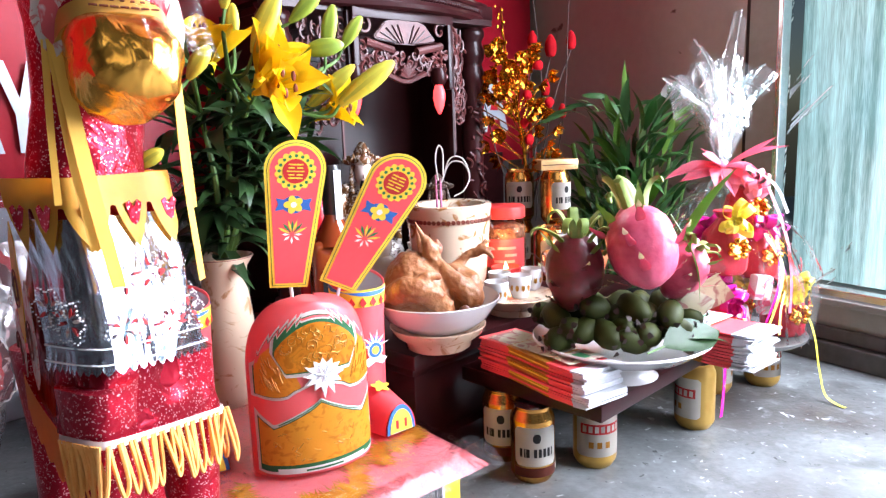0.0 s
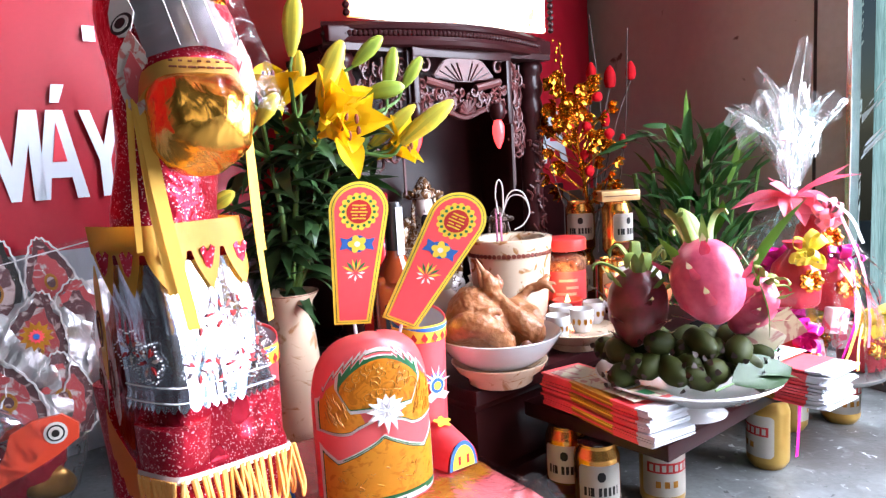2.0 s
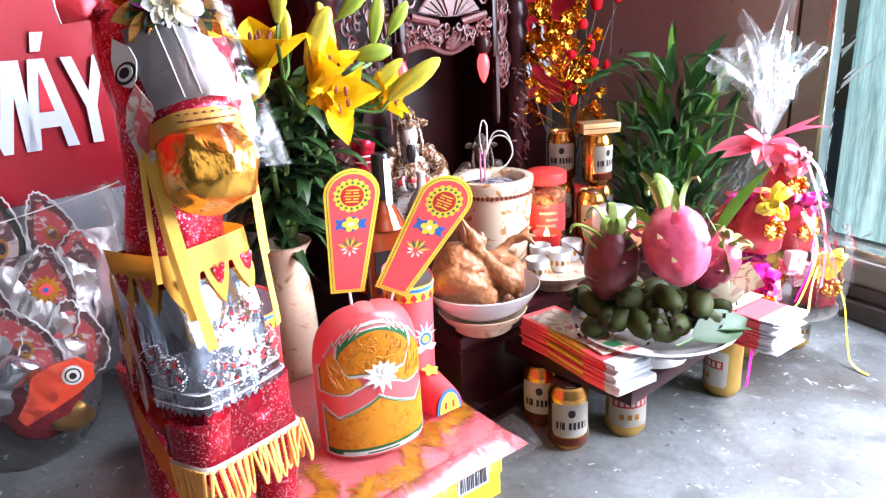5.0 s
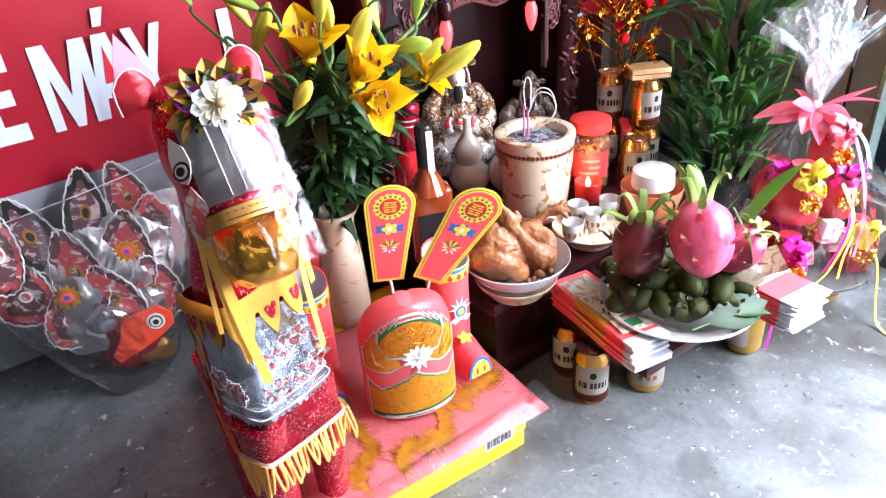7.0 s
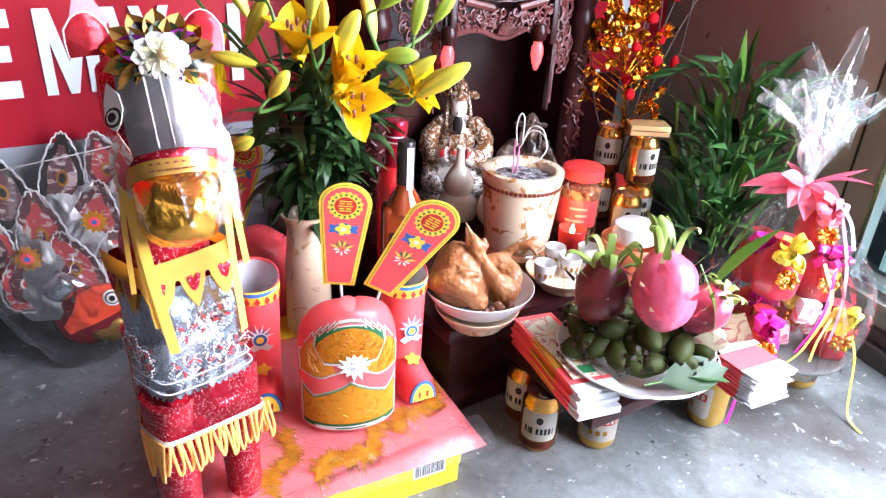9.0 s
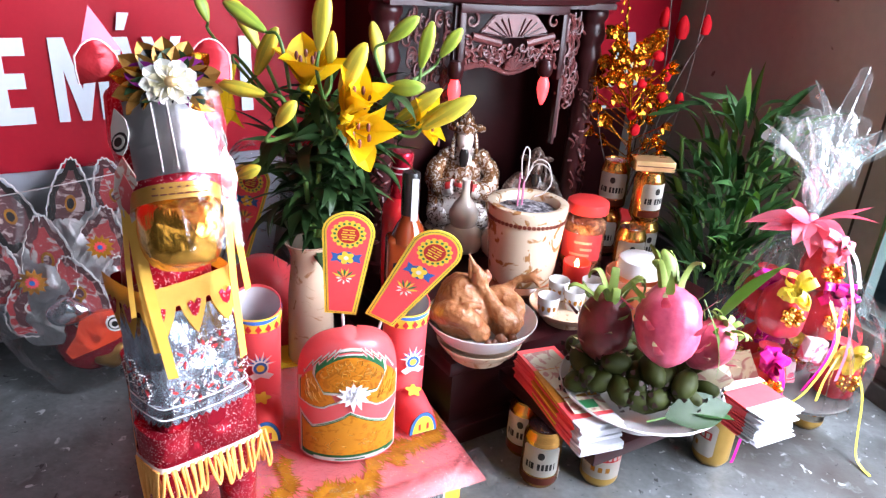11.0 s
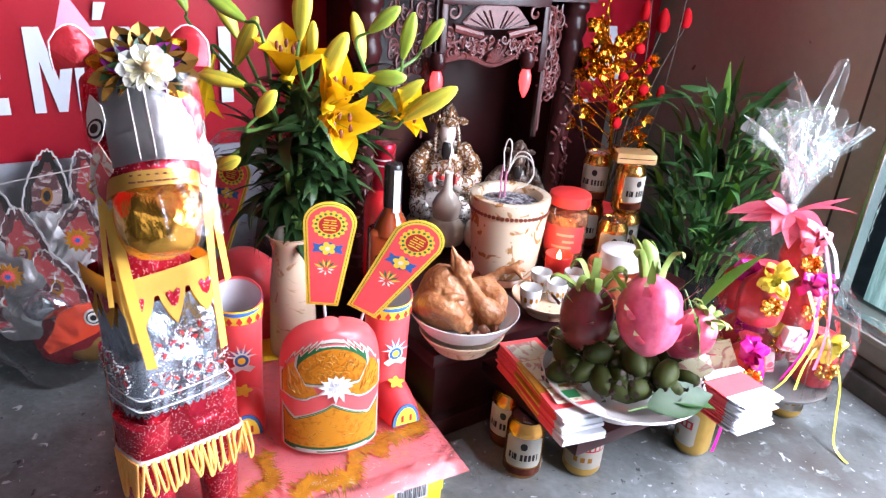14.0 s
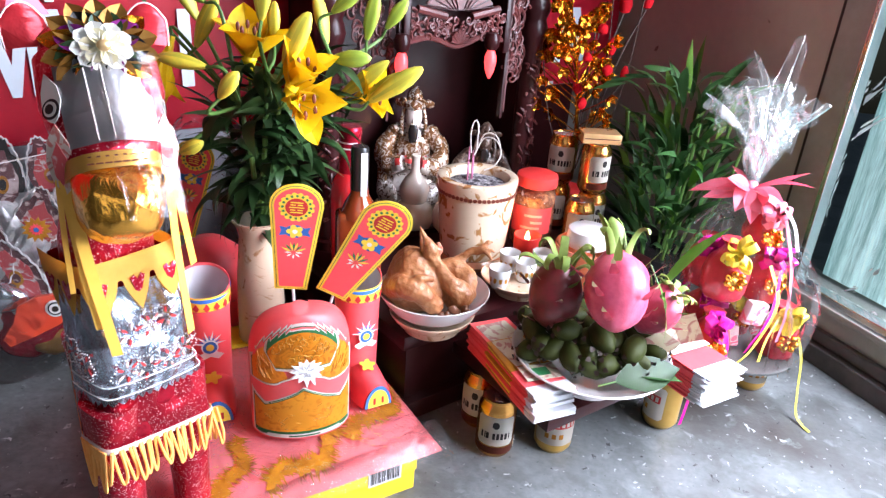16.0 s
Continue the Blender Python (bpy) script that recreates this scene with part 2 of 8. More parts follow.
white_paper = mat("white_paper", (0.66, 0.66, 0.69), (0.56, 0.56, 0.6), 0.65, 0, 30, 120, 0.15, 0.001)
porcelain = mat("white_porcelain", (0.60, 0.59, 0.58), (0.54, 0.52, 0.51), 0.12, 0, 6, 60, 0.02, coat=0.6)
cream_painted = patterned("painted_burner", (0.62, 0.49, 0.36), (0.34, 0.16, 0.06), 20, 0.56, 0.62, 0.2, coat=0.5)
cream = patterned("cream_ceramic", (0.60, 0.46, 0.33), (0.36, 0.2, 0.1), 24, 0.59, 0.68, 0.18, coat=0.5)
celadon = mat("pale_glaze", (0.70, 0.61, 0.52), (0.6, 0.5, 0.42), 0.15, 0, 10, 60, 0.03, coat=0.6)
ash = mat("incense_ash", (0.40, 0.38, 0.40), (0.04, 0.035, 0.045), 0.9, 0, 90, 260, 1.0, 0.01, spread=0.12)
skin = overlay(mat("boiled_chicken_skin", (0.43, 0.19, 0.08), (0.27, 0.09, 0.03), 0.44, 0, 24, 160, 0.7, 0.005, sub=0.06, coat=0.12), (0.26, 0.075, 0.022), 22, 0.55, 0.68)
can_gold = mat("can_gold", (0.74, 0.37, 0.10), (0.58, 0.26, 0.06), 0.24, 1.0, 8, 60, 0.02)
can_yellow = mat("can_yellow", (0.56, 0.35, 0.09), (0.46, 0.27, 0.06), 0.32, 0.55, 8, 60, 0.02)
can_brown = mat("can_brown", (0.2, 0.05, 0.025), (0.14, 0.03, 0.02), 0.3, 0.5, 8, 60, 0.02)
can_label = mat("can_label", (0.60, 0.56, 0.49), (0.52, 0.48, 0.42), 0.35, 0.1, 12, 80, 0.03)
aluminium = mat("aluminium", (0.72, 0.72, 0.73), (0.6, 0.6, 0.61), 0.25, 1.0, 12, 80, 0.05)
amber_glass = mat("amber_bottle", (0.26, 0.045, 0.012), (0.18, 0.028, 0.008), 0.05, 0, 5, 40, 0.0, coat=1.0)
red_bottle = mat("red_bottle", (0.55, 0.02, 0.025), (0.4, 0.012, 0.018), 0.2, 0, 12, 70, 0.03, coat=0.7)
black_plastic = mat("black_plastic", (0.02, 0.018, 0.018), (0.014, 0.012, 0.012), 0.25, 0, 10, 60, 0.02)
red_plastic = mat("red_plastic", (0.75, 0.05, 0.045), (0.66, 0.035, 0.035), 0.3, 0, 10, 60, 0.03)
nuts = mat("dried_snack", (0.45, 0.22, 0.1), (0.16, 0.06, 0.03), 0.6, 0, 70, 160, 0.9, 0.008, spread=0.14)
flame = mat("flame", (1.0, 0.72, 0.3), (1.0, 0.5, 0.15), 0.5, emit=18)
bulb_red = mat("lit_red_bulb", (1.0, 0.07, 0.07), (1.0, 0.03, 0.04), 0.25, emit=3.0)
dragon_pink = mat("dragon_fruit_pink", (0.62, 0.11, 0.18), (0.40, 0.035, 0.085), 0.34, 0, 22, 90, 0.35, 0.004, sub=0.1)
# the same skin darkened, to paint one fruit as lying in shade
dragon_shaded = mat("dragon_fruit_shaded", (0.20, 0.022, 0.035), (0.09, 0.025, 0.015), 0.36, 0, 22, 90, 0.35, 0.004, sub=0.1)
scale_tip = mat("scale_tip", (0.66, 0.50, 0.42), (0.46, 0.50, 0.22), 0.45, 0, 40, 120, 0.1, 0.002, spread=0.15)
scale_green = mat("scale_green", (0.26, 0.34, 0.08), (0.12, 0.19, 0.03), 0.45, 0, 18, 80, 0.1, 0.002)
areca = mat("areca_green", (0.036, 0.044, 0.007), (0.014, 0.017, 0.002), 0.6, 0, 16, 80, 0.1, 0.002)
areca.node_tree.nodes["Principled BSDF"].inputs["Specular IOR Level"].default_value = 0.22
leaf = mat("leaf_green", (0.060, 0.165, 0.045), (0.028, 0.085, 0.024), 0.45, 0, 12, 80, 0.15, 0.002)
leaf_light = mat("leaf_light", (0.16, 0.30, 0.05), (0.1, 0.22, 0.035), 0.4, 0, 12, 80, 0.15, 0.002)
leaf_dark = mat("lily_leaf", (0.04, 0.095, 0.028), (0.025, 0.06, 0.02), 0.4, 0, 12, 80, 0.1, 0.002)
petal = mat("lily_petal", (0.95, 0.70, 0.012), (0.90, 0.58, 0.008), 0.5, 0, 14, 90, 0.15, 0.002, sub=0.1)
bud_mat = mat("lily_bud", (0.76, 0.58, 0.05), (0.48, 0.46, 0.05), 0.45, 0, 16, 80, 0.1, 0.002, spread=0.12)
bud_green = mat("lily_green_bud", (0.34, 0.42, 0.05), (0.20, 0.30, 0.035), 0.45, 0, 16, 80, 0.1, 0.002)
stem_mat = mat("stem_green", (0.10, 0.20, 0.04), (0.06, 0.13, 0.03), 0.45, 0, 16, 80, 0.1)
magenta = mat("magenta_ribbon", (0.75, 0.02, 0.33), (0.6, 0.012, 0.25), 0.25, 0, 14, 60, 0.1, coat=0.6)
pink = mat("pink_ribbon", (0.93, 0.27, 0.36), (0.85, 0.2, 0.3), 0.35, 0, 14, 60, 0.15, coat=0.3)
yellow_ribbon = mat("yellow_ribbon", (0.95, 0.80, 0.1), (0.88, 0.7, 0.06), 0.3, 0, 14, 60, 0.1, coat=0.4)
magenta_dark = mat("purple_foil", (0.34, 0.03, 0.26), (0.2, 0.015, 0.16), 0.3, 0.5, 14, 60, 0.1)
badge_grey = patterned("badge_print", (0.58, 0.46, 0.40), (0.50, 0.14, 0.12), 60, 0.52, 0.58, 0.45)
bud_seam_green = mat("green_bud_seam", (0.25, 0.34, 0.045), (0.18, 0.27, 0.035), 0.45)
bud_seam = mat("bud_seam", (0.52, 0.46, 0.05), (0.42, 0.38, 0.04), 0.45)
pouch_red = mat("pouch_satin", (0.62, 0.035, 0.055), (0.42, 0.015, 0.03), 0.3, 0, 26, 90, 0.5, 0.006, coat=0.4)
outline_silver = mat("silver_outline", (0.88, 0.86, 0.85), (0.7, 0.68, 0.67), 0.35, 0.2)
head_red = mat("orange_red_card", (0.85, 0.09, 0.035), (0.75, 0.06, 0.03), 0.35)
banknote = patterned("banknote", (0.60, 0.56, 0.42), (0.42, 0.22, 0.2), 30, 0.5, 0.6, 0.6)
incense_mat = mat("incense_stick", (0.45, 0.16, 0.25), (0.36, 0.1, 0.2), 0.8, 0, 40, 200, 0.3)
ash_white = mat("burnt_incense", (0.62, 0.58, 0.55), (0.5, 0.45, 0.43), 0.9, 0, 40, 200, 0.3)
statue_mat = patterned("glazed_statue", (0.62, 0.57, 0.53), (0.12, 0.08, 0.06), 55, 0.56, 0.60, 0.15, coat=0.7)
statue_gold = patterned("gilded_glaze", (0.22, 0.10, 0.04), (0.66, 0.58, 0.50), 62, 0.52, 0.57, 0.18, 0.35, coat=0.6)
# brown glaze darkened, so the rear figure's shade is in its colour
statue_shaded = patterned("shaded_brown_statue", (0.07, 0.04, 0.03), (0.20, 0.15, 0.12), 60, 0.55, 0.6, 0.35, coat=0.1)
boot_lining = mat("grey_paper", (0.46, 0.45, 0.47), (0.38, 0.37, 0.39), 0.7)
pale_red = mat("pale_red_ink", (0.8, 0.42, 0.36), (0.7, 0.34, 0.3), 0.45)
pink_packet = patterned("printed_packet", (0.6, 0.5, 0.5), (0.7, 0.12, 0.2), 40, 0.5, 0.56, 0.4)
ear_red = foil("ear_foil", (0.80, 0.07, 0.09), (0.62, 0.03, 0.05), 0.3, 30, 0.5, 0.3)
flower_gold = mat("brown_gold_foil", (0.42, 0.22, 0.05), (0.24, 0.11, 0.02), 0.35, 0.6, 30, 90, 0.3)
flower_cream = mat("cream_print", (0.85, 0.80, 0.58), (0.8, 0.72, 0.48), 0.5, 0, 20, 100, 0.03)
silver_paper = mat("silver_paper", (0.86, 0.85, 0.86), (0.78, 0.76, 0.78), 0.3, 0.35, 30, 120, 0.1, 0.001)
arch_print = patterned("embossed_gold_print", (0.82, 0.30, 0.02), (0.62, 0.20, 0.01), 60, 0.48, 0.58, 0.34, 0.1)
hat_red = mat("glossy_red_card", (0.95, 0.19, 0.20), (0.92, 0.165, 0.175), 0.3, 0, 10, 90, 0.05, 0.001, coat=0.3)
statue_face = mat("glazed_face", (0.78, 0.68, 0.62), (0.72, 0.6, 0.54), 0.2, coat=0.6)
bag_film = film("clear_bag", (0.99, 0.99, 0.99), 0.16, 16, 0.03, 0.30, 0.1, 0.4)
cello = film("cellophane", (0.985, 1.0, 1.0), 0.16, 11, 0.05, 0.42, 0.12, 0.3)
cello_low = film("cellophane_low", (0.99, 1.0, 1.0), 0.07, 18, 0.004, 0.06, 0.1, 0.4)
sleeve_film = film("plastic_sleeve", (1.0, 0.99, 0.99), 0.33, 14, 0.0, 0.0, 0.24, 0.16)
silver_crumple = foil("silver_crumple", (0.86, 0.86, 0.88), (0.5, 0.5, 0.52), 0.38, 30, 0.8)
wrap = film("shrink_wrap", (1.0, 0.99, 0.99), 0.05, 38)
pane_glass = film("dusty_pane", (0.93, 0.96, 0.96), 0.015, 3, 0.0, 0.0, 0.4)
glass = film("jar_glass", (0.95, 0.93, 0.93), 0.12, 3)
mask_paper = patterned("mask_print", (0.13, 0.05, 0.055), (0.55, 0.42, 0.40), 34, 0.54, 0.62, 0.45)
mask_red = patterned("red_mask_print", (0.55, 0.08, 0.085), (0.6, 0.52, 0.5), 28, 0.55, 0.63, 0.45)
band_gold = mat("band_gold", (0.62, 0.35, 0.09), (0.5, 0.26, 0.05), 0.34, 0.5, 14, 70, 0.1)
gold_card = mat("gold_card", (0.85, 0.6, 0.3), (0.7, 0.45, 0.2), 0.3, 0.7, 14, 70, 0.1)
tulip_red = mat("red_silk", (0.45, 0.006, 0.012), (0.28, 0.004, 0.008), 0.75, 0, 20, 80, 0.1)
tulip_red.node_tree.nodes["Principled BSDF"].inputs["Specular IOR Level"].default_value = 0.1
branch_mat = mat("dark_twig", (0.05, 0.03, 0.025), None, 0.7)

# ---- mesh helpers ----
I4 = Matrix.Identity(4)


def thing(name, m, label, category, group=""):
    ob = new(name)
    ob.matrix_world = m
    ob.empty_display_size = 0.02
    return tagged(ob, label, category, group)


def part(name, bm, material, parent, label="", smooth=True, m=None, kind=""):
    me = bpy.data.meshes.new(name)
    bmesh.ops.recalc_face_normals(bm, faces=bm.faces)
    bm.to_mesh(me)
    bm.free()
    for x in material if isinstance(material, (list, tuple)) else (material,):
        me.materials.append(x)
    if smooth:
        me.polygons.foreach_set("use_smooth", [True] * len(me.polygons))
        me.set_sharp_from_angle(angle=radians(40))
    ob = new(name, me)
    if parent is not None:
        ob.parent = parent
    if m is not None:
        ob.matrix_basis = m
    return tagged(ob, label, kind=kind)


def put(bm, verts, m):
    if m is not None:
        bmesh.ops.transform(bm, matrix=m, verts=verts)


def box(bm, c, s, bevel=0.0, m=None, seg=2):
    r = bmesh.ops.create_cube(bm, size=1.0, matrix=Matrix.Translation(c) @ Matrix.Diagonal((*s, 1)))
    vs = r["verts"]
    if bevel:
        es = list({e for v in vs for e in v.link_edges})
        b = bmesh.ops.bevel(bm, geom=es, offset=bevel, segments=seg, profile=0.6, affect="EDGES")
        vs = list({v for f in b["faces"] for v in f.verts} | {v for v in vs if v.is_valid})
    put(bm, vs, m)
    return bm


def lathe(bm, prof, n=28, m=None, sx=1.0, sy=1.0, a0=0.0, a1=360.0, fn=None, cap=True):
    """Turns a profile of (radius, height) about z."""
    full = abs(a1 - a0) >= 359.9
    k = n if full else n + 1
    rings = []
    for r, z in prof:
        ring = []
        for i in range(k):
            a = radians(a0 + (a1 - a0) * i / n)
            p = Vector((r * sx * math.cos(a), r * sy * math.sin(a), z))
            if fn:
                p = fn(p, a)
            ring.append(bm.verts.new(m @ p if m else p))
        rings.append(ring)
    for a, b in zip(rings, rings[1:]):
        for i in range(n):
            j = (i + 1) % k
            bm.faces.new((a[i], a[j], b[j], b[i]))
    if full and cap:
        for ring, (r, z) in ((rings[0], prof[0]), (rings[-1], prof[-1])):
            if r > 1e-5:
                bm.faces.new(ring)
    return bm


def tube(bm, pts, radius, n=8, m=None):
    pts = [Vector(p) for p in pts]
    rad = radius if isinstance(radius, (list, tuple)) else [radius] * len(pts)
    rings, side = [], None
    for i, p in enumerate(pts):
        d = (pts[min(i + 1, len(pts) - 1)] - pts[max(i - 1, 0)]).normalized()
        side = (side - d * side.dot(d)) if side else d.orthogonal()
        side.normalize()
        up = d.cross(side)
        ring = []
        for k in range(n):
            a = 2 * math.pi * k / n
            q = p + (side * math.cos(a) + up * math.sin(a)) * rad[i]
            ring.append(bm.verts.new(m @ q if m else q))
        rings.append(ring)
    for a, b in zip(rings, rings[1:]):
        for i in range(n):
            j = (i + 1) % n
            bm.faces.new((a[i], a[j], b[j], b[i]))
    bm.faces.new(rings[0])
    bm.faces.new(rings[-1])
    return bm


def curve_pts(ctrl, n=10):
    """A smooth line through control points."""
    c = [Vector(p) for p in ctrl]
    c = [c[0] * 2 - c[1]] + c + [c[-1] * 2 - c[-2]]
    out = []
    for i in range(1, len(c) - 2):
        for k in range(n):
            t = k / n
            out.append(0.5 * (2 * c[i] + (c[i + 1] - c[i - 1]) * t + (2 * c[i - 1] - 5 * c[i] + 4 * c[i + 1] - c[i + 2]) * t * t + (3 * c[i] - c[i - 1] - 3 * c[i + 1] + c[i + 2]) * t ** 3))
    out.append(c[-2])
    return out


def plate(bm, outline, th, m=None):
    """A flat cut-out of some thickness: outline in x, z; faces towards -y."""
    f = [bm.verts.new((x, 0, z)) for x, z in outline]
    b = [bm.verts.new((x, th, z)) for x, z in outline]
    bm.faces.new(f)
    bm.faces.new(b[::-1])
    k = len(f)
    for i in range(k):
        j = (i + 1) % k
        bm.faces.new((f[i], b[i], b[j], f[j]))
    put(bm, f + b, m)
    return bm


def blade(bm, length, width, m, bend=0.6, fold=0.15, n=7, tip=0.0, wide=0.4, th=0.0):
    """A leaf or petal: starts at the origin, grows along +y and bends up and over towards -z; folded at its midrib."""
    rows, y, z, a = [], 0.0, 0.0, 0.0
    for i in range(n + 1):
        t = i / n
        w = width * (math.sin(math.pi * min(1, (t * (1 - tip) + 0.02)) ** (math.log(0.5) / math.log(wide))) * 0.5 + 0.01)
        rows.append([bm.verts.new(m @ Vector((s * w, y, z + fold * w * abs(s) - th * (1 - abs(s))))) for s in (-1, 0, 1)])
        a = -bend * t * 1.6
        y += length / n * math.cos(a)
        z += length / n * math.sin(a)
    for p, q in zip(rows, rows[1:]):
        for k in (0, 1):
            bm.faces.new((p[k], p[k + 1], q[k + 1], q[k]))
    return bm


def petal_mesh(bm, length, width, m, bend=0.5, cup=0.6, n=9, wide=0.5, wave=0.0, seed=0.0, blunt=1.0):
    """A broad petal, five columns across, cupped in section and bending back along its length."""
    rows, y, z = [], 0.0, 0.0
    for i in range(n + 1):
        t = i / n
        w = width * (abs(math.sin(math.pi * min(1.0, t * 0.96 + 0.04) ** (math.log(0.5) / math.log(wide)))) ** blunt * 0.5 + 0.012)
        row = []
        for s in (-1, -0.5, 0, 0.5, 1):
            ripple = wave * abs(s) * math.sin(t * 11 + s * 2 + seed) * width
            row.append(bm.verts.new(m @ Vector((s * w * (1 - 0.12 * cup * s * s), y, z + cup * w * s * s - 0.12 * w * (s == 0) + ripple))))
        rows.append(row)
        a = -bend * (2 * t - 0.6)
        y += length / n * math.cos(a)
        z += length / n * math.sin(a)
    for p, q in zip(rows, rows[1:]):
        for k in range(4):
            bm.faces.new((p[k], p[k + 1], q[k + 1], q[k]))
    bmesh.ops.solidify(bm, geom=bm.faces[:], thickness=0.0009)
    return bm


def towards(p, d, roll=0.0, scale=1.0):
    """A pose at p whose y axis points along d."""
    q = Vector(d).normalized().to_track_quat("Y", "Z").to_matrix().to_4x4()
    return Matrix.Translation(p) @ q @ pose(0, 0, 0, 0, roll, 0) @ Matrix.Scale(scale, 4)


def ribbon(bm, pts, width, across, m=None, th=0.0006):
    """A flat band along a line, with a little thickness."""
    a = Vector(across).normalized()
    rows = []
    pts = [Vector(p) for p in pts]
    for i, p in enumerate(pts):
        d = (pts[min(i + 1, len(pts) - 1)] - pts[max(i - 1, 0)]).normalized()
        nrm = d.cross(a).normalized() * th
        w = a * width / 2
        rows.append([bm.verts.new(m @ q if m else q) for q in (p - w, p + w, p + w + nrm, p - w + nrm)])
    for p, q in zip(rows, rows[1:]):
        for k in range(4):
            j = (k + 1) % 4
            bm.faces.new((p[k], p[j], q[j], q[k]))
    bm.faces.new(rows[0])
    bm.faces.new(rows[-1])
    return bm


def ball(bm, c, r, m=None, u=16, v=10, s=(1, 1, 1)):
    x = Matrix.Translation(c) @ Matrix.Diagonal((*s, 1))
    bmesh.ops.create_uvsphere(bm, u_segments=u, v_segments=v, radius=r, matrix=(m @ x) if m else x)
    return bm


def rough_up(bm, amount, freq, seed=0.0):
    for v in bm.verts:
        v.co += Vector(noise.noise_vector(v.co * freq + Vector((seed, seed * 2, seed * 3)))) * amount
    return bm


def N():
    return bmesh.new()

# ---- the room ----
WALL = 48.0  # the banner wall runs at this angle


def structure(name, bm, material, label, m=I4, smooth=False):
    ob = part(name, bm, material, None, label, smooth, m)
    return tagged(ob, label, "room", kind="structure")


b = N()
box(b, (0, 0, -0.05), (9, 9, 0.1))
structure("floor", b, concrete, "worn grey concrete floor with pale specks and stains")

CORNER = Vector((0.308, 2.225, 0))
MB = Matrix.Translation(CORNER) @ pose(0, 0, 0, 0, 0, WALL)  # x away along the banner wall is negative, y into the wall
b = N()
box(b, (-2.2, 0.21, 1.4), (4.8, 0.12, 2.8))
structure("wall_north", b, limewash, "plain white painted wall behind the red banner", MB)
MR = Matrix.Translation(CORNER) @ pose(0, 0, 0, 0, 0, -57)  # x runs towards the camera along the window wall, y outwards
b = N()
box(b, (0.28, 0.06, 1.4), (0.90, 0.12, 2.8))
structure("wall_east", b, plaster, "brownish beige painted wall with flaked patches", MR)
b = N()
box(b, (2.2, 0.06, 0.07), (2.94, 0.12, 0.14))
box(b, (2.2, 0.06, 2.5), (2.94, 0.12, 0.6))
box(b, (3.9, 0.06, 1.4), (0.5, 0.118, 2.8))
structure("wall_window", b, grey_metal, "grey wall below and above the glass front", MR)
b = N()
box(b, (1.9, -0.012, 0.022), (3.9, 0.03, 0.044), 0.004)
box(b, (1.9, -0.004, 0.06), (3.9, 0.014, 0.03), 0.004)
structure("baseboard", b, kerb_mat, "scuffed dark kerb along the foot of the glass front", MR)
b = N()
box(b, (0.737, -0.002, 1.4), (0.008, 0.006, 2.8))
structure("trim", b, dark_gap, "dark vertical joint in the wall", MR)
# window: frame, pane
win = thing("window_1", MR, "large glass front in a grey metal frame, streaked glass", "window")
win["kind"] = "structure"
part("window_frame", box(N(), (0.782, 0.0, 1.17), (0.07, 0.03, 2.06), 0.003), grey_metal, win, smooth=False)
part("window_frame", box(N(), (0.824, -0.006, 1.17), (0.012, 0.03, 2.06), 0.002), aluminium, win, "bright metal bead", smooth=False)
part("window_frame", box(N(), (2.2, 0.0, 0.149), (2.74, 0.03, 0.018), 0.003), aluminium, win, "bright metal bead", smooth=False)
part("window_sill", box(N(), (2.2, 0.0, 0.132), (2.86, 0.05, 0.014), 0.003), grey_metal, win, smooth=False)

streak = mat("streaked_glass", (0.50, 0.68, 0.70), (0.13, 0.25, 0.26), 0.3, 0, 3, 60, 0, emit=1.0, spread=0.17)
tn = streak.node_tree
mp = tn.nodes.new("ShaderNodeMapping")
mp.inputs["Scale"].default_value = (9, 9, 0.5)
tcn = [n for n in tn.nodes if n.type == "TEX_COORD"][0]
tn.links.new(tcn.outputs["Object"], mp.inputs["Vector"])
for n in tn.nodes:
    if n.type == "TEX_NOISE":
        tn.links.new(mp.outputs[0], n.inputs["Vector"])
b = N()
box(b, (1.3, 0.09, 1.2), (0.98, 0.004, 2.1))
back = structure("backdrop", b, streak, "blurred bluish daylight behind the streaked glass", MR)
pane = part("pane", box(N(), (2.2, 0.012, 1.17), (2.74, 0.006, 2.02)), pane_glass, win, "clear streaked glass", smooth=False)
pane.visible_shadow = False

b = N()
box(b, (0, 0, 2.86), (9, 9, 0.12))
structure("ceiling", b, dim_wall, "unseen ceiling, dark grey to cut bounced light")
b = N()
box(b, (-2.6, -1.2, 1.4), (0.12, 6.0, 2.8))
structure("wall_west", b, dim_wall, "unseen wall, dark grey to cut bounced light")
# unseen wall; the opening is added on the side of the front fill
b = N()
box(b, (-1.6, -3.2, 1.4), (2.2, 0.12, 2.8))
box(b, (2.9, -3.2, 1.4), (1.4, 0.12, 2.8))
box(b, (0.85, -3.2, 2.65), (2.8, 0.12, 0.3))
structure("wall_south", b, dim_wall, "unseen dark grey wall with an added opening")

# ---- red banner on the wall ----
BP = Matrix.Translation((-0.75, 1.05, 0)) @ pose(0, 0, 0, 0, 0, WALL)
banner = thing("banner", BP, "red printed vinyl banner with bold white capitals on the wall", "banner")
b = N()
NB = 40
rows = []
for z, y in ((2.2, 0.0), (1.6, 0.0), (1.0, 0.0), (0.7, 0.0), (0.413, 0.0)):
    rows.append([b.verts.new((-1.4 + 2.95 * i / NB, y + 0.003 * math.sin(i * 0.9 + z * 3), z)) for i in range(NB + 1)])
for p, q in zip(rows, rows[1:]):
    for i in range(NB):
        b.faces.new((p[i], p[i + 1], q[i + 1], q[i]))
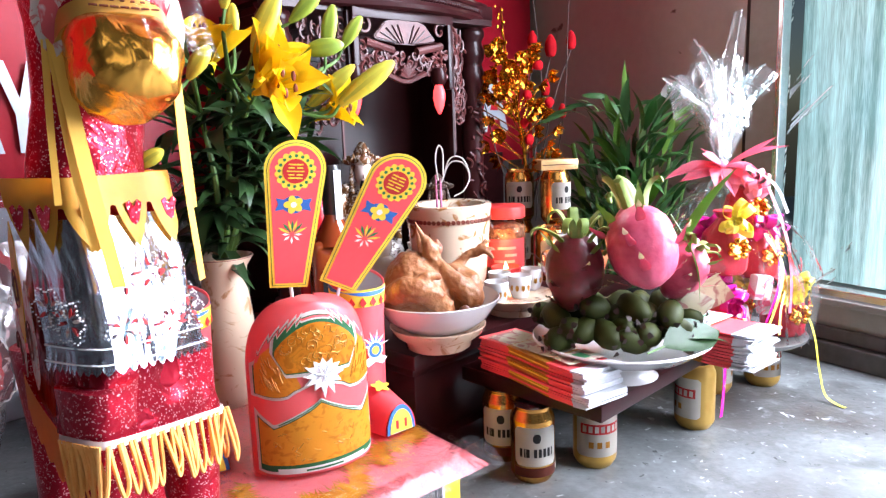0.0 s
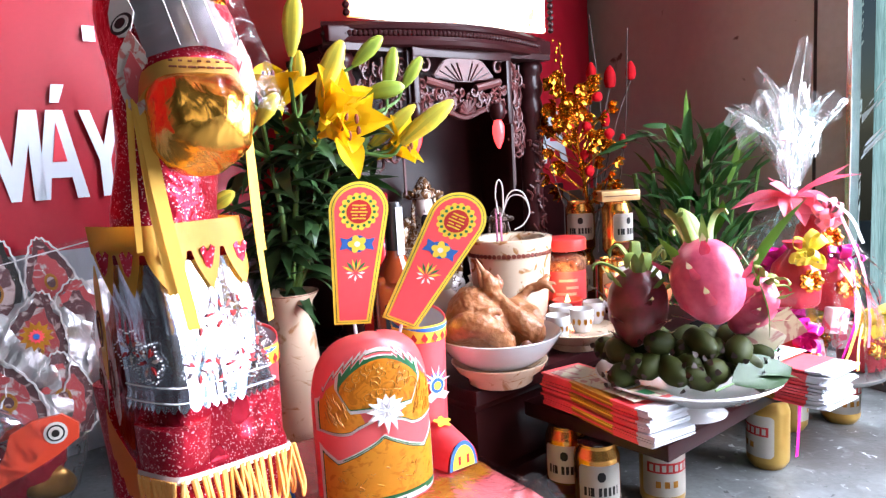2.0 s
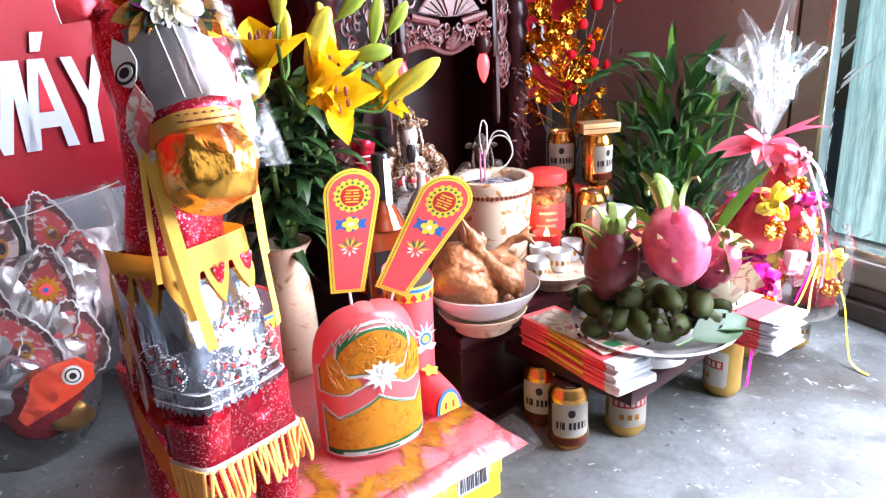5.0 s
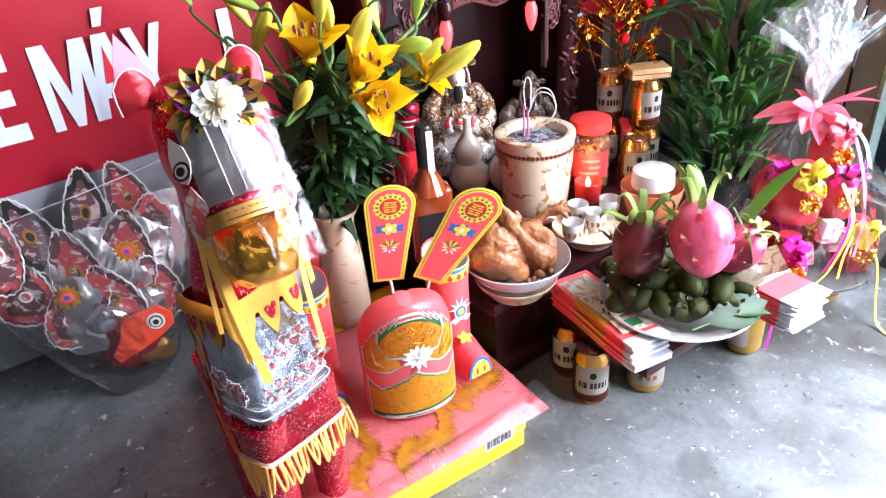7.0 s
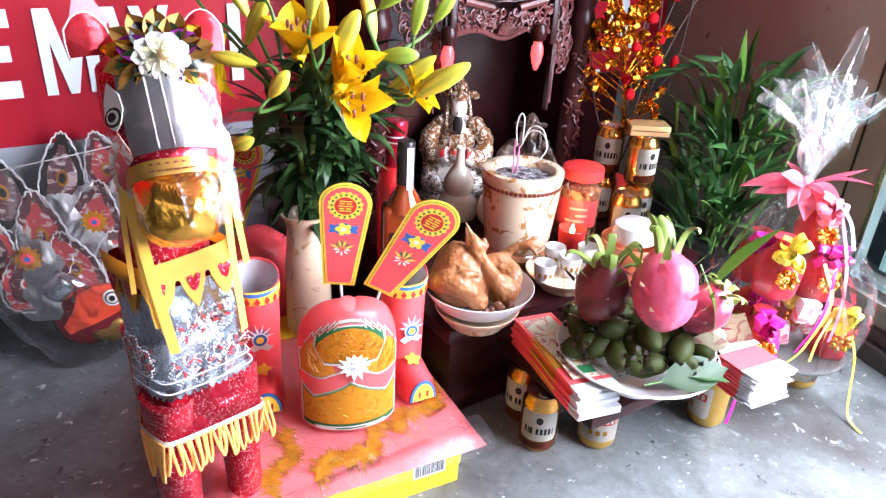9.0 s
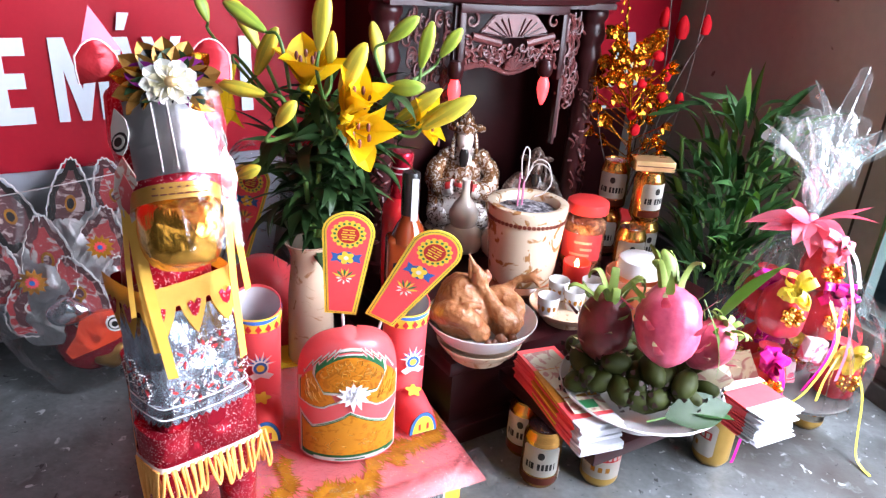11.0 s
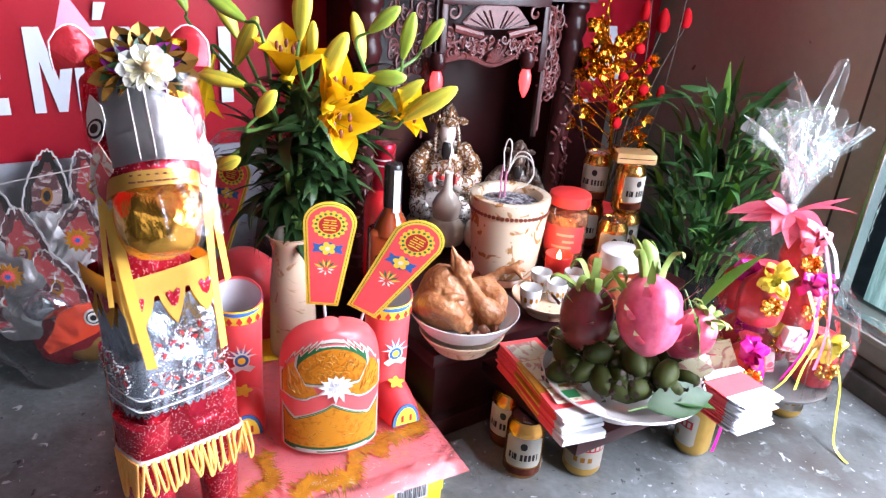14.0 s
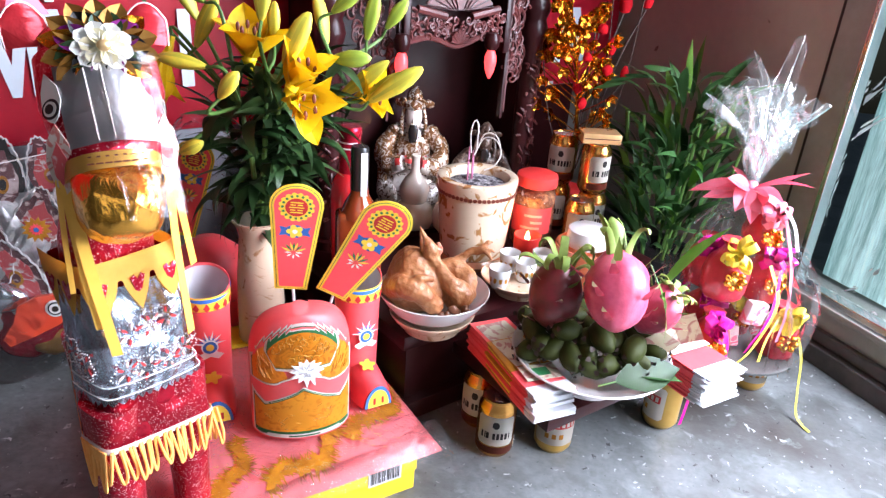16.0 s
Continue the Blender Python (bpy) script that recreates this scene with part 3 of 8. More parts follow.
bmesh.ops.solidify(b, geom=b.faces[:], thickness=0.001)
part("red_field", b, banner_red, banner)
b = N()
rows = []
for z, y in ((0.4125, 0.0), (0.34, 0.012), (0.25, 0.045), (0.12, 0.10), (0.004, 0.14)):
    rows.append([b.verts.new((-1.4 + 1.75 * i / NB, y + 0.003 * math.sin(i * 0.9 + z * 3), z)) for i in range(NB + 1)])
for p, q in zip(rows, rows[1:]):
    for i in range(NB):
        b.faces.new((p[i], p[i + 1], q[i + 1], q[i]))
bmesh.ops.solidify(b, geom=b.faces[:], thickness=0.001)
part("white_border", b, banner_white, banner, "plain white lower border")


STROKES = {
    "E": [[(0, 0), (1, 0), (1, 0.2), (0.42, 0.2), (0.42, 0.42), (0.9, 0.42), (0.9, 0.6), (0.42, 0.6), (0.42, 0.8), (1, 0.8), (1, 1), (0, 1)]],
    "M": [[(0, 0), (0.2, 0), (0.2, 0.62), (0.42, 0), (0.58, 0), (0.8, 0.62), (0.8, 0), (1, 0), (1, 1), (0.72, 1), (0.5, 0.38), (0.28, 1), (0, 1)]],
    "A": [[(0, 0), (0.24, 0), (0.3, 0.24), (0.7, 0.24), (0.76, 0), (1, 0), (0.66, 1), (0.34, 1), (0, 0)][:-1]],
    "Y": [[(0.37, 0), (0.63, 0), (0.63, 0.42), (1, 1), (0.74, 1), (0.5, 0.6), (0.26, 1), (0, 1), (0.37, 0.42)]],
    "I": [[(0, 0), (1, 0), (1, 1), (0, 1)]],
}


def letter(ch, s0, s1, z0, z1, parent):
    """A bold condensed capital, cut flat and laid on the banner."""
    for outline in STROKES[ch]:
        o = part("letter", plate(N(), [(s0 + x * (s1 - s0), z0 + z * (z1 - z0)) for x, z in outline], 0.001, pose(0, -0.006, 0)), banner_white, parent, "white capital letter", smooth=False)
    if ch == "A":
        w, h = s1 - s0, z1 - z0
        part("letter_gap", plate(N(), [(s0 + x * w, z0 + z * h) for x, z in ((0.36, 0.42), (0.64, 0.42), (0.5, 0.86))], 0.001, pose(0, -0.0075, 0)), banner_red, o, smooth=False)


for ch, s0, s1 in (("E", -0.165, -0.105), ("M", -0.068, 0.022), ("A", 0.008, 0.088), ("Y", 0.085, 0.155), ("I", 0.264, 0.288), ("A", 1.29, 1.42)):
    letter(ch, s0, s1, 0.5, 0.648, banner)
part("accent", plate(N(), [(0.043, 0.66), (0.057, 0.66), (0.068, 0.69), (0.048, 0.69)], 0.001, pose(0, -0.006, 0)), banner_white, banner, smooth=False)
part("bar", box(N(), (0.117, -0.004, 0.777), (0.02, 0.001, 0.026)), banner_white, banner, smooth=False)
part("bar", box(N(), (1.29, -0.004, 0.42), (0.035, 0.001, 0.055)), banner_white, banner, smooth=False)

# ---- altar platform ----
AL = Matrix.Translation((-0.018, 0.966, 0)) @ pose(0, 0, 0, 0, 0, WALL)
plat = thing("altar_base", AL, "dark red lacquered wooden altar base with moulded edge", "altar base")
part("top", box(N(), (0.32, 0.29, 0.176), (0.66, 0.58, 0.024), 0.004), lacquer, plat)
part("moulding", box(N(), (0.32, 0.295, 0.156), (0.64, 0.56, 0.016), 0.005), lacquer, plat)
part("body", box(N(), (0.32, 0.295, 0.094), (0.615, 0.54, 0.108), 0.002), lacquer, plat)
part("plinth", box(N(), (0.32, 0.29, 0.02), (0.65, 0.57, 0.04), 0.006), lacquer, plat)
PZ = 0.188
# added dark board hides the brighter wall and banner behind the altar
part("dark_filler_board", box(N(), (0.475, 0.588, 0.22), (0.95, 0.012, 0.44), 0.002), lacquer, plat, "added dark board covering the wall behind the altar")

# ---- shrine cabinet ----
CB = Matrix.Translation((-0.05, 1.39, PZ)) @ pose(0, 0, 0, 0, 0, 43)
cab = thing("shrine_cabinet", CB, "carved dark red wooden shrine cabinet with open front", "shrine")
ZT = 0.745 - PZ
part("back_panel", box(N(), (0, 0.255, ZT / 2), (0.5, 0.016, ZT)), lacquer, cab, smooth=False)
for s in (-1, 1):
    part("side_panel", box(N(), (s * 0.25, 0.165, ZT / 2), (0.014, 0.17, ZT)), lacquer, cab, smooth=False)
part("floor_board", box(N(), (0, 0.14, 0.006), (0.48, 0.21, 0.012)), lacquer, cab)
part("ceiling_board", box(N(), (0, 0.13, ZT - 0.006), (0.52, 0.24, 0.012)), lacquer, cab)
prof = [(0.034, 0), (0.034, 0.02), (0.027, 0.024), (0.03, 0.04), (0.024, 0.055), (0.024, ZT - 0.14), (0.028, ZT - 0.13), (0.032, ZT - 0.115), (0.028, ZT - 0.1), (0.025, ZT - 0.09),
        (0.031, ZT - 0.075), (0.032, ZT - 0.06), (0.027, ZT - 0.048), (0.026, ZT - 0.04), (0.032, ZT - 0.03), (0.032, ZT - 0.018), (0.027, ZT - 0.01), (0.033, ZT)]
for s in (-1, 1):
    p = part("pillar", lathe(N(), prof, 24, pose(s * 0.245, 0.065, 0)), lacquer, cab)
    rnd = random.Random(5 + s)
    for i in range(46):
        z, a = 0.07 + (ZT - 0.23) * i / 46, rnd.uniform(-2.6, -0.5)
        q = Vector((s * 0.245 + 0.024 * math.cos(a), 0.065 + 0.024 * math.sin(a), z))
        b = N()
        tube(b, curve_pts([q + Vector((rnd.uniform(-0.012, 0.012), -0.002, rnd.uniform(-0.012, 0.012))), q + Vector((0, -0.006, 0.003)), q + Vector((rnd.uniform(-0.012, 0.012), 0, rnd.uniform(0.0, 0.016)))], 3), 0.0028, 5)
        part("carving", b, lacquer_carved, p)


def scroll(bm, c, r, turns, a0, th, flat=1.0, y=0.0):
    pts = []
    for i in range(14):
        t = i / 13
        a = a0 + turns * 2 * math.pi * t
        pts.append((c[0] + r * (1 - 0.8 * t) * math.cos(a), y, c[1] + flat * r * (1 - 0.8 * t) * math.sin(a)))
    return tube(bm, pts, [th * (1 - 0.4 * i / 13) for i in range(14)], 5)


# central facet: rail, posts, carved valance with a fan
part("rail", box(N(), (0, 0, ZT - 0.012), (0.25, 0.02, 0.02), 0.003), lacquer, cab)
for s in (-1, 1):
    part("post", box(N(), (s * 0.118, 0.0, ZT - 0.085), (0.014, 0.018, 0.13), 0.003), lacquer, cab)
val = part("valance", tube(N(), curve_pts([(-0.112, 0, ZT - 0.125), (-0.06, 0, ZT - 0.118), (0, 0, ZT - 0.135), (0.06, 0, ZT - 0.118), (0.112, 0, ZT - 0.125)], 6), 0.006, 6), lacquer_carved, cab)
b = N()
fan = [(-0.078, ZT - 0.055), (-0.05, ZT - 0.026), (-0.02, ZT - 0.016), (0.02, ZT - 0.016), (0.05, ZT - 0.026), (0.078, ZT - 0.055), (0.025, ZT - 0.066), (-0.025, ZT - 0.066)]
plate(b, fan, 0.01, pose(0, -0.008, 0))
bmesh.ops.bevel(b, geom=b.edges[:], offset=0.002, segments=2, affect="EDGES")
part("fan", b, lacquer_carved, val)
rnd = random.Random(3)
for s in (-1, 1):
    for i in range(24):
        x = s * rnd.uniform(0.005, 0.112)
        z = ZT - 0.118 + rnd.uniform(0.0, 0.042) + 0.35 * max(0, abs(x) - 0.08)
        part("carving", scroll(N(), (x, z), rnd.uniform(0.006, 0.011), rnd.choice((-1, 1)) * rnd.uniform(0.5, 1.1), rnd.uniform(0, 6), 0.0032, 1.0, -0.004), lacquer_carved, val)
    for i in range(5):
        x, z = s * (0.02 + 0.014 * i), ZT - 0.03 - 0.003 * i * i * 0.6
        part("fan_rib", tube(N(), [(x * 0.35, -0.0085, ZT - 0.064), (x, -0.0095, z)], 0.0014, 5), lacquer, val)
    for i in range(9):
        x = s * (0.015 + 0.011 * i)
        part("carving", scroll(N(), (x, ZT - 0.098 + rnd.uniform(-0.018, 0.016)), rnd.uniform(0.012, 0.02), s * rnd.uniform(0.8, 1.4), rnd.uniform(0, 6), 0.004), lacquer_carved, val)
    b = N()
    tube(b, [(s * 0.03, -0.003, ZT - 0.078), (s * 0.095, -0.003, ZT - 0.064)], 0.008, 8)
    part("carving", b, lacquer_carved, val)
    part("carving", scroll(N(), (s * 0.095, ZT - 0.035), 0.016, s, 1.0, 0.004), lacquer_carved, val)
for i in range(7):
    a = math.pi * (0.08 + 0.84 * i / 6)
    part("shell_ray", tube(N(), [(0, -0.006, ZT - 0.128), (0.02 * math.cos(a), -0.008, ZT - 0.128 + 0.026 * math.sin(a))], [0.003, 0.005], 6), lacquer_carved, val)
# side facets: pierced screens between the posts and the pillars
for s in (-1, 1):
    sc = part("screen_frame", box(N(), (s * 0.128, 0.006, ZT - (0.15 if s > 0 else 0.09)), (0.006, 0.012, 0.28 if s > 0 else 0.16)), lacquer, cab)
    b = N()
    rnd = random.Random(17 + s)
    for i in range(70):
        t = rnd.random()
        x, y = s * (0.132 + 0.075 * t), 0.008 + 0.045 * t
        top = ZT - 0.03
        z = top - (top - 0.2 * (1 - t) - 0.18) * rnd.random() * (1 - 0.5 * t)
        part("carving", scroll(N(), (x, z), rnd.uniform(0.008, 0.016), rnd.choice((-1, 1)) * rnd.uniform(0.7, 1.3), rnd.uniform(0, 6), 0.003, 1.3, y), lacquer_carved, sc)
    for k in range(3):
        t = 0.15 + 0.35 * k
        part("screen_bar", tube(N(), [(s * (0.132 + 0.075 * t), 0.008 + 0.045 * t, ZT - 0.02), (s * (0.132 + 0.075 * t), 0.008 + 0.045 * t, ZT - 0.28 + 0.12 * k)], 0.003, 5), lacquer_carved, sc)
    # lamp socket and bulb
    so = part("lamp_socket", lathe(N(), [(0.004, ZT - 0.107), (0.012, ZT - 0.109), (0.016, ZT - 0.118), (0.015, ZT - 0.135), (0.01, ZT - 0.142)], 16, pose(s * 0.104 - 0.026, -0.012, 0)), lacquer, cab)
    part("bulb", lathe(N(), [(0.007, ZT - 0.142), (0.012, ZT - 0.155), (0.0125, ZT - 0.168), (0.009, ZT - 0.185), (0.003, ZT - 0.199), (0.0, ZT - 0.201)], 16, pose(s * 0.104 - 0.026, -0.012, 0)), bulb_red, so, "lit red flame-shaped bulb")
# cornice with beads and a lit picture above
arc = [Vector((-0.28 + 0.56 * i / 24, 0.05 - 0.075 * math.sin(math.pi * i / 24), 0)) for i in range(25)]
for k, (dz, r) in enumerate(((0.006, 0.011), (0.034, 0.008))):
    part("cornice", tube(N(), [p + Vector((0, 0, ZT + dz)) for p in arc], r, 8), lacquer, cab)
fine = [Vector((-0.28 + 0.56 * i / 64, 0.045 - 0.075 * math.sin(math.pi * i / 64), ZT + 0.02)) for i in range(65)]
bead = part("bead", ball(N(), (0, 0, 0), 0.0062, u=8, v=6), lacquer, cab, m=Matrix.Translation(fine[0]))
for p in fine[1:]:
    o = new("bead", bead.data)
    o.parent, o.matrix_basis = cab, Matrix.Translation(p)
part("top_board", box(N(), (0, 0.11, ZT + 0.018), (0.56, 0.17, 0.03), 0.004), lacquer, cab)
for s in (-1, 1):
    b = N()
    for i in range(20):
        ball(b, (s * 0.255, 0.0, ZT + 0.05 + 0.013 * i), 0.0068, u=8, v=6)
    part("bead_post", b, lacquer, cab)
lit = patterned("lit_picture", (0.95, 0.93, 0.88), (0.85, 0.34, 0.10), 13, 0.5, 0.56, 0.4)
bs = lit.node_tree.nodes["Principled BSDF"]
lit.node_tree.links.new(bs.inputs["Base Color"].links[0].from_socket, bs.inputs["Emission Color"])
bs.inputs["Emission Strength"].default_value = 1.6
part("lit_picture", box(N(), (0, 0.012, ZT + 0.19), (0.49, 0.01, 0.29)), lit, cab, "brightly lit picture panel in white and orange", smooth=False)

# ---- beer cans ----


def arc_panel(r, a0, a1, z0, z1, n=10, cut=0.0):
    bm = N()
    lo, hi = [], []
    for i in range(n + 1):
        a = radians(a0 + (a1 - a0) * i / n)
        c = cut if i in (0, n) else 0
        lo.append(bm.verts.new((r * math.cos(a), r * math.sin(a), z0 + c)))
        hi.append(bm.verts.new((r * math.cos(a), r * math.sin(a), z1 - c)))
    for i in range(n):
        bm.faces.new((lo[i], lo[i + 1], hi[i + 1], hi[i]))
    bmesh.ops.solidify(bm, geom=bm.faces[:], thickness=0.0002)
    return bm


CAN_PROF = [(0.0, 0.004), (0.022, 0.002), (0.0255, 0.0), (0.028, 0.003), (0.0325, 0.011), (0.033, 0.014), (0.033, 0.094), (0.0325, 0.097), (0.0275, 0.109), (0.0272, 0.112), (0.0282, 0.1138), (0.028, 0.115), (0.0268, 0.1145), (0.0262, 0.111)]


def can(m, style, label):
    t = thing("beer_can", m, label, "can", "beer cans")
    bm = lathe(N(), CAN_PROF, 32)
    part("body", bm, can_gold if style == 0 else can_yellow, t)
    part("lid", lathe(N(), [(0.0, 0.1105), (0.022, 0.1105), (0.0245, 0.1095), (0.0264, 0.1125)], 28), aluminium, t, "aluminium lid")
    bm = N()
    box(bm, (0, -0.006, 0.1125), (0.014, 0.024, 0.0015), 0.0006)
    part("ring_pull", bm, aluminium, t, "aluminium ring pull")
    if style == 0:  # the white panel turns towards -y
        part("panel", arc_panel(0.0332, -150, -30, 0.030, 0.089, 14, 0.006), can_label, t, "white printed panel")
        part("band", arc_panel(0.0332, -152, -28, 0.013, 0.027, 14), can_brown, t, "dark brown printed band")
        for k, (a, w) in enumerate(((-131, 7), (-121, 4), (-113, 9), (-94, 8), (-82, 8), (-70, 8), (-58, 8), (-47, 4))):
            part("print", arc_panel(0.0335, a - w / 2, a + w / 2, 0.044, 0.057, 3), black_ink, t)
        part("print", arc_panel(0.0335, -100, -80, 0.066, 0.080, 4, 0.004), black_ink, t)
        part("barcode", arc_panel(0.0335, -12, 6, 0.012, 0.034, 4), can_label, t)
        for a in (-27, -153, 27):
            part("stripe", arc_panel(0.0334, a - 1, a + 1, 0.02, 0.092, 2), can_brown, t)
    else:
        part("panel", arc_panel(0.0332, -165, -15, 0.022, 0.092, 16, 0.005), can_label, t, "cream printed panel")
        part("band", arc_panel(0.0334, -150, -30, 0.058, 0.074, 12), red_ink, t, "red printed band")
        for k in range(7):
            a = -138 + 16 * k
            part("print", arc_panel(0.0336, a - 5, a + 5, 0.061, 0.071, 3), can_label, t)
        for k in range(3):
            part("print", arc_panel(0.0335, -105 - 22 * (k - 1), -92 - 22 * (k - 1), 0.036, 0.046, 3), gold_print, t)
    return t


can_a = can(pose(0.146, 0.953, 0, 0, 0, 5), 0, "gold beer can with a white printed panel, on the floor")
can_c = can(pose(0.246, 0.993, 0, 0, 0, 10), 1, "yellowish beer can with cream label, under the low table")


def place_can(src, x, y, z, turn, label=""):
    c = copy_thing(src, pose(x, y, z, 0, 0, turn))
    return tagged(c, label)


place_can(can_a, 0.108, 1.022, 0, -12)
place_can(can_c, 0.441, 1.117, 0, -78)
place_can(can_c, 0.24, 1.21, 0, 30)
place_can(can_c, 0.40, 1.29, 0, 60)
place_can(can_c, 0.636, 1.302, 0, 18, "yellowish beer can with cream label, carrying the gift basket tray")
place_can(can_c, 0.56, 1.36, 0, 40)
place_can(can_c, 0.53, 1.27, 0, 80)
# the stack on the altar
up = "gold beer can with white panel, stacked on the altar"
place_can(can_a, 0.185, 1.56, PZ, -14, up)
place_can(can_a, 0.187, 1.562, PZ + 0.1155, -5, up)
place_can(can_a, 0.243, 1.455, PZ, 12, up)
place_can(can_a, 0.268, 1.525, PZ, 30, up)
place_can(can_a, 0.262, 1.515, PZ + 0.1155, 38, up)
gb = thing("gold_box", pose(0.262, 1.52, PZ + 0.231, 0, 0, 14), "small pale gold cardboard box lying on a beer can", "box")
part("body", box(N(), (0, 0, 0.011), (0.085, 0.055, 0.022), 0.0015), gold_card, gb)
part("lid_seam", box(N(), (0, -0.0278, 0.011), (0.078, 0.0006, 0.002)), brown_ink, gb)

# ---- low table ----
LT = Matrix.Translation((0.231, 0.872, 0.1155)) @ pose(0, 0, 0, 0, 0, 46)
tab = thing("low_table", LT, "low dark red lacquered wooden board standing on beer cans", "table")
part("tabletop", box(N(), (0.18, 0.13, 0.012), (0.36, 0.26, 0.024), 0.0025), lacquer, tab)
part("apron", box(N(), (0.30, 0.08, -0.012), (0.03, 0.08, 0.022), 0.002), lacquer, tab)
TZ = 0.1405
# ---- things on the low table ----


def paper_pack(m, length, width, layers, th, label, fan=0.0):
    """A bundle of folded votive papers: red ends, gold middle, white tips."""
    t = thing("paper_bundle", m, label, "paper bundle", "votive paper bundles")
    rnd = random.Random(int(length * 1000) + layers)
    for i in range(layers):
        w = 1 - 0.0 * i
        off, turn = rnd.uniform(-0.004, 0.004), rnd.uniform(-1.2, 1.2)
        z = th * (i + 0.5) + 0.0008
        s = part("sheet", N_sheet(length, width * w, th * 0.82, rnd), [red_paper, rnd.choice((yellow_print, gold_print, gold_print, red_paper)), white_paper], t, m=pose(off, rnd.uniform(-0.002, 0.002) + fan * i, z, 0, 0, turn), smooth=False)
    return t, th * layers


def N_sheet(length, width, th, rnd):
    bm = N()
    cuts = [0, 0.3, 0.68, 0.885, 1.0 + rnd.uniform(-0.035, 0.035)]
    mats = [0, 1, 0, 2]
    for k in range(4):
        y0, y1 = length * (0.5 - cuts[k]), length * (0.5 - cuts[k + 1])
        n0 = len(bm.faces)
        box(bm, (0, (y0 + y1) / 2, rnd.uniform(-0.0004, 0.0004)), (width, abs(y1 - y0) + 0.0002, th))
        bm.faces.ensure_lookup_table()
        for f in bm.faces[n0:]:
            f.material_index = mats[k]
    for v in bm.verts:
        v.co.z += 0.002 * math.sin(v.co.y * 30) + rnd.uniform(-0.0006, 0.0006) * (v.co.y < -0.3 * length) + (0.003 * max(0, -v.co.y / length - 0.3))
    return bm


# long axis of the bundles runs back into the altar
pk, h = paper_pack(Matrix.Translation((0.170, 0.965, TZ)) @ pose(0, 0, 0, 0, 0, 36), 0.225, 0.075, 16, 0.0032, "bundle of folded red and white votive papers, low table")
top = h + 0.0015
part("note", box(N(), (0.003, 0.035, top + 0.0006), (0.06, 0.13, 0.0008)), banknote, pk, "old banknote", m=pose(0, 0, 0, 0, 0, 3), smooth=False)
part("note", box(N(), (0.008, -0.058, top + 0.002), (0.062, 0.04, 0.0008)), banknote, pk, "old banknote", m=pose(0, 0, 0, 0, 0, -5), smooth=False)
part("note_frame", box(N(), (0.008, -0.058, top + 0.0026), (0.03, 0.02, 0.0006)), green_print, pk, m=pose(0, 0, 0, 0, 0, -5), smooth=False)
pk2, h2 = paper_pack(Matrix.Translation((0.427, 1.090, TZ)) @ pose(0, 0, 0, 0, 0, 40), 0.23, 0.085, 18, 0.0032, "bundle of red and white votive papers overhanging the table")
part("white_wrapper", box(N(), (0, 0.032, h2 + 0.0025), (0.087, 0.150, 0.0012)), white_paper, pk2, "white printed wrapper", smooth=False)
part("note_frame", box(N(), (0.0, -0.0, h2 + 0.0036), (0.05, 0.03, 0.0006)), green_print, pk2, smooth=False)
part("note", box(N(), (0.0, -0.0, h2 + 0.0042), (0.04, 0.022, 0.0006)), white_paper, pk2, smooth=False)

DZ = TZ
dish = thing("fruit_dish", pose(0.285, 0.998, DZ) @ Matrix.Diagonal((1.08, 1.08, 1, 1)), "white porcelain footed dish heaped with fruit", "dish")
part("bowl", lathe(N(), [(0.0, 0.03), (0.04, 0.031), (0.07, 0.036), (0.098, 0.046), (0.118, 0.06), (0.121, 0.0615), (0.122, 0.0595), (0.1, 0.042), (0.07, 0.03), (0.045, 0.026)], 48), porcelain, dish)
part("foot", lathe(N(), [(0.044, 0.028), (0.042, 0.018), (0.046, 0.006), (0.052, 0.0), (0.046, 0.001), (0.038, 0.02)], 40), porcelain, dish)
part("rim", lathe(N(), [(0.1185, 0.0612), (0.1205, 0.0626), (0.1226, 0.0612), (0.1205, 0.0600), (0.1185, 0.0612)], 48, cap=False), porcelain, dish, "rolled white rim")


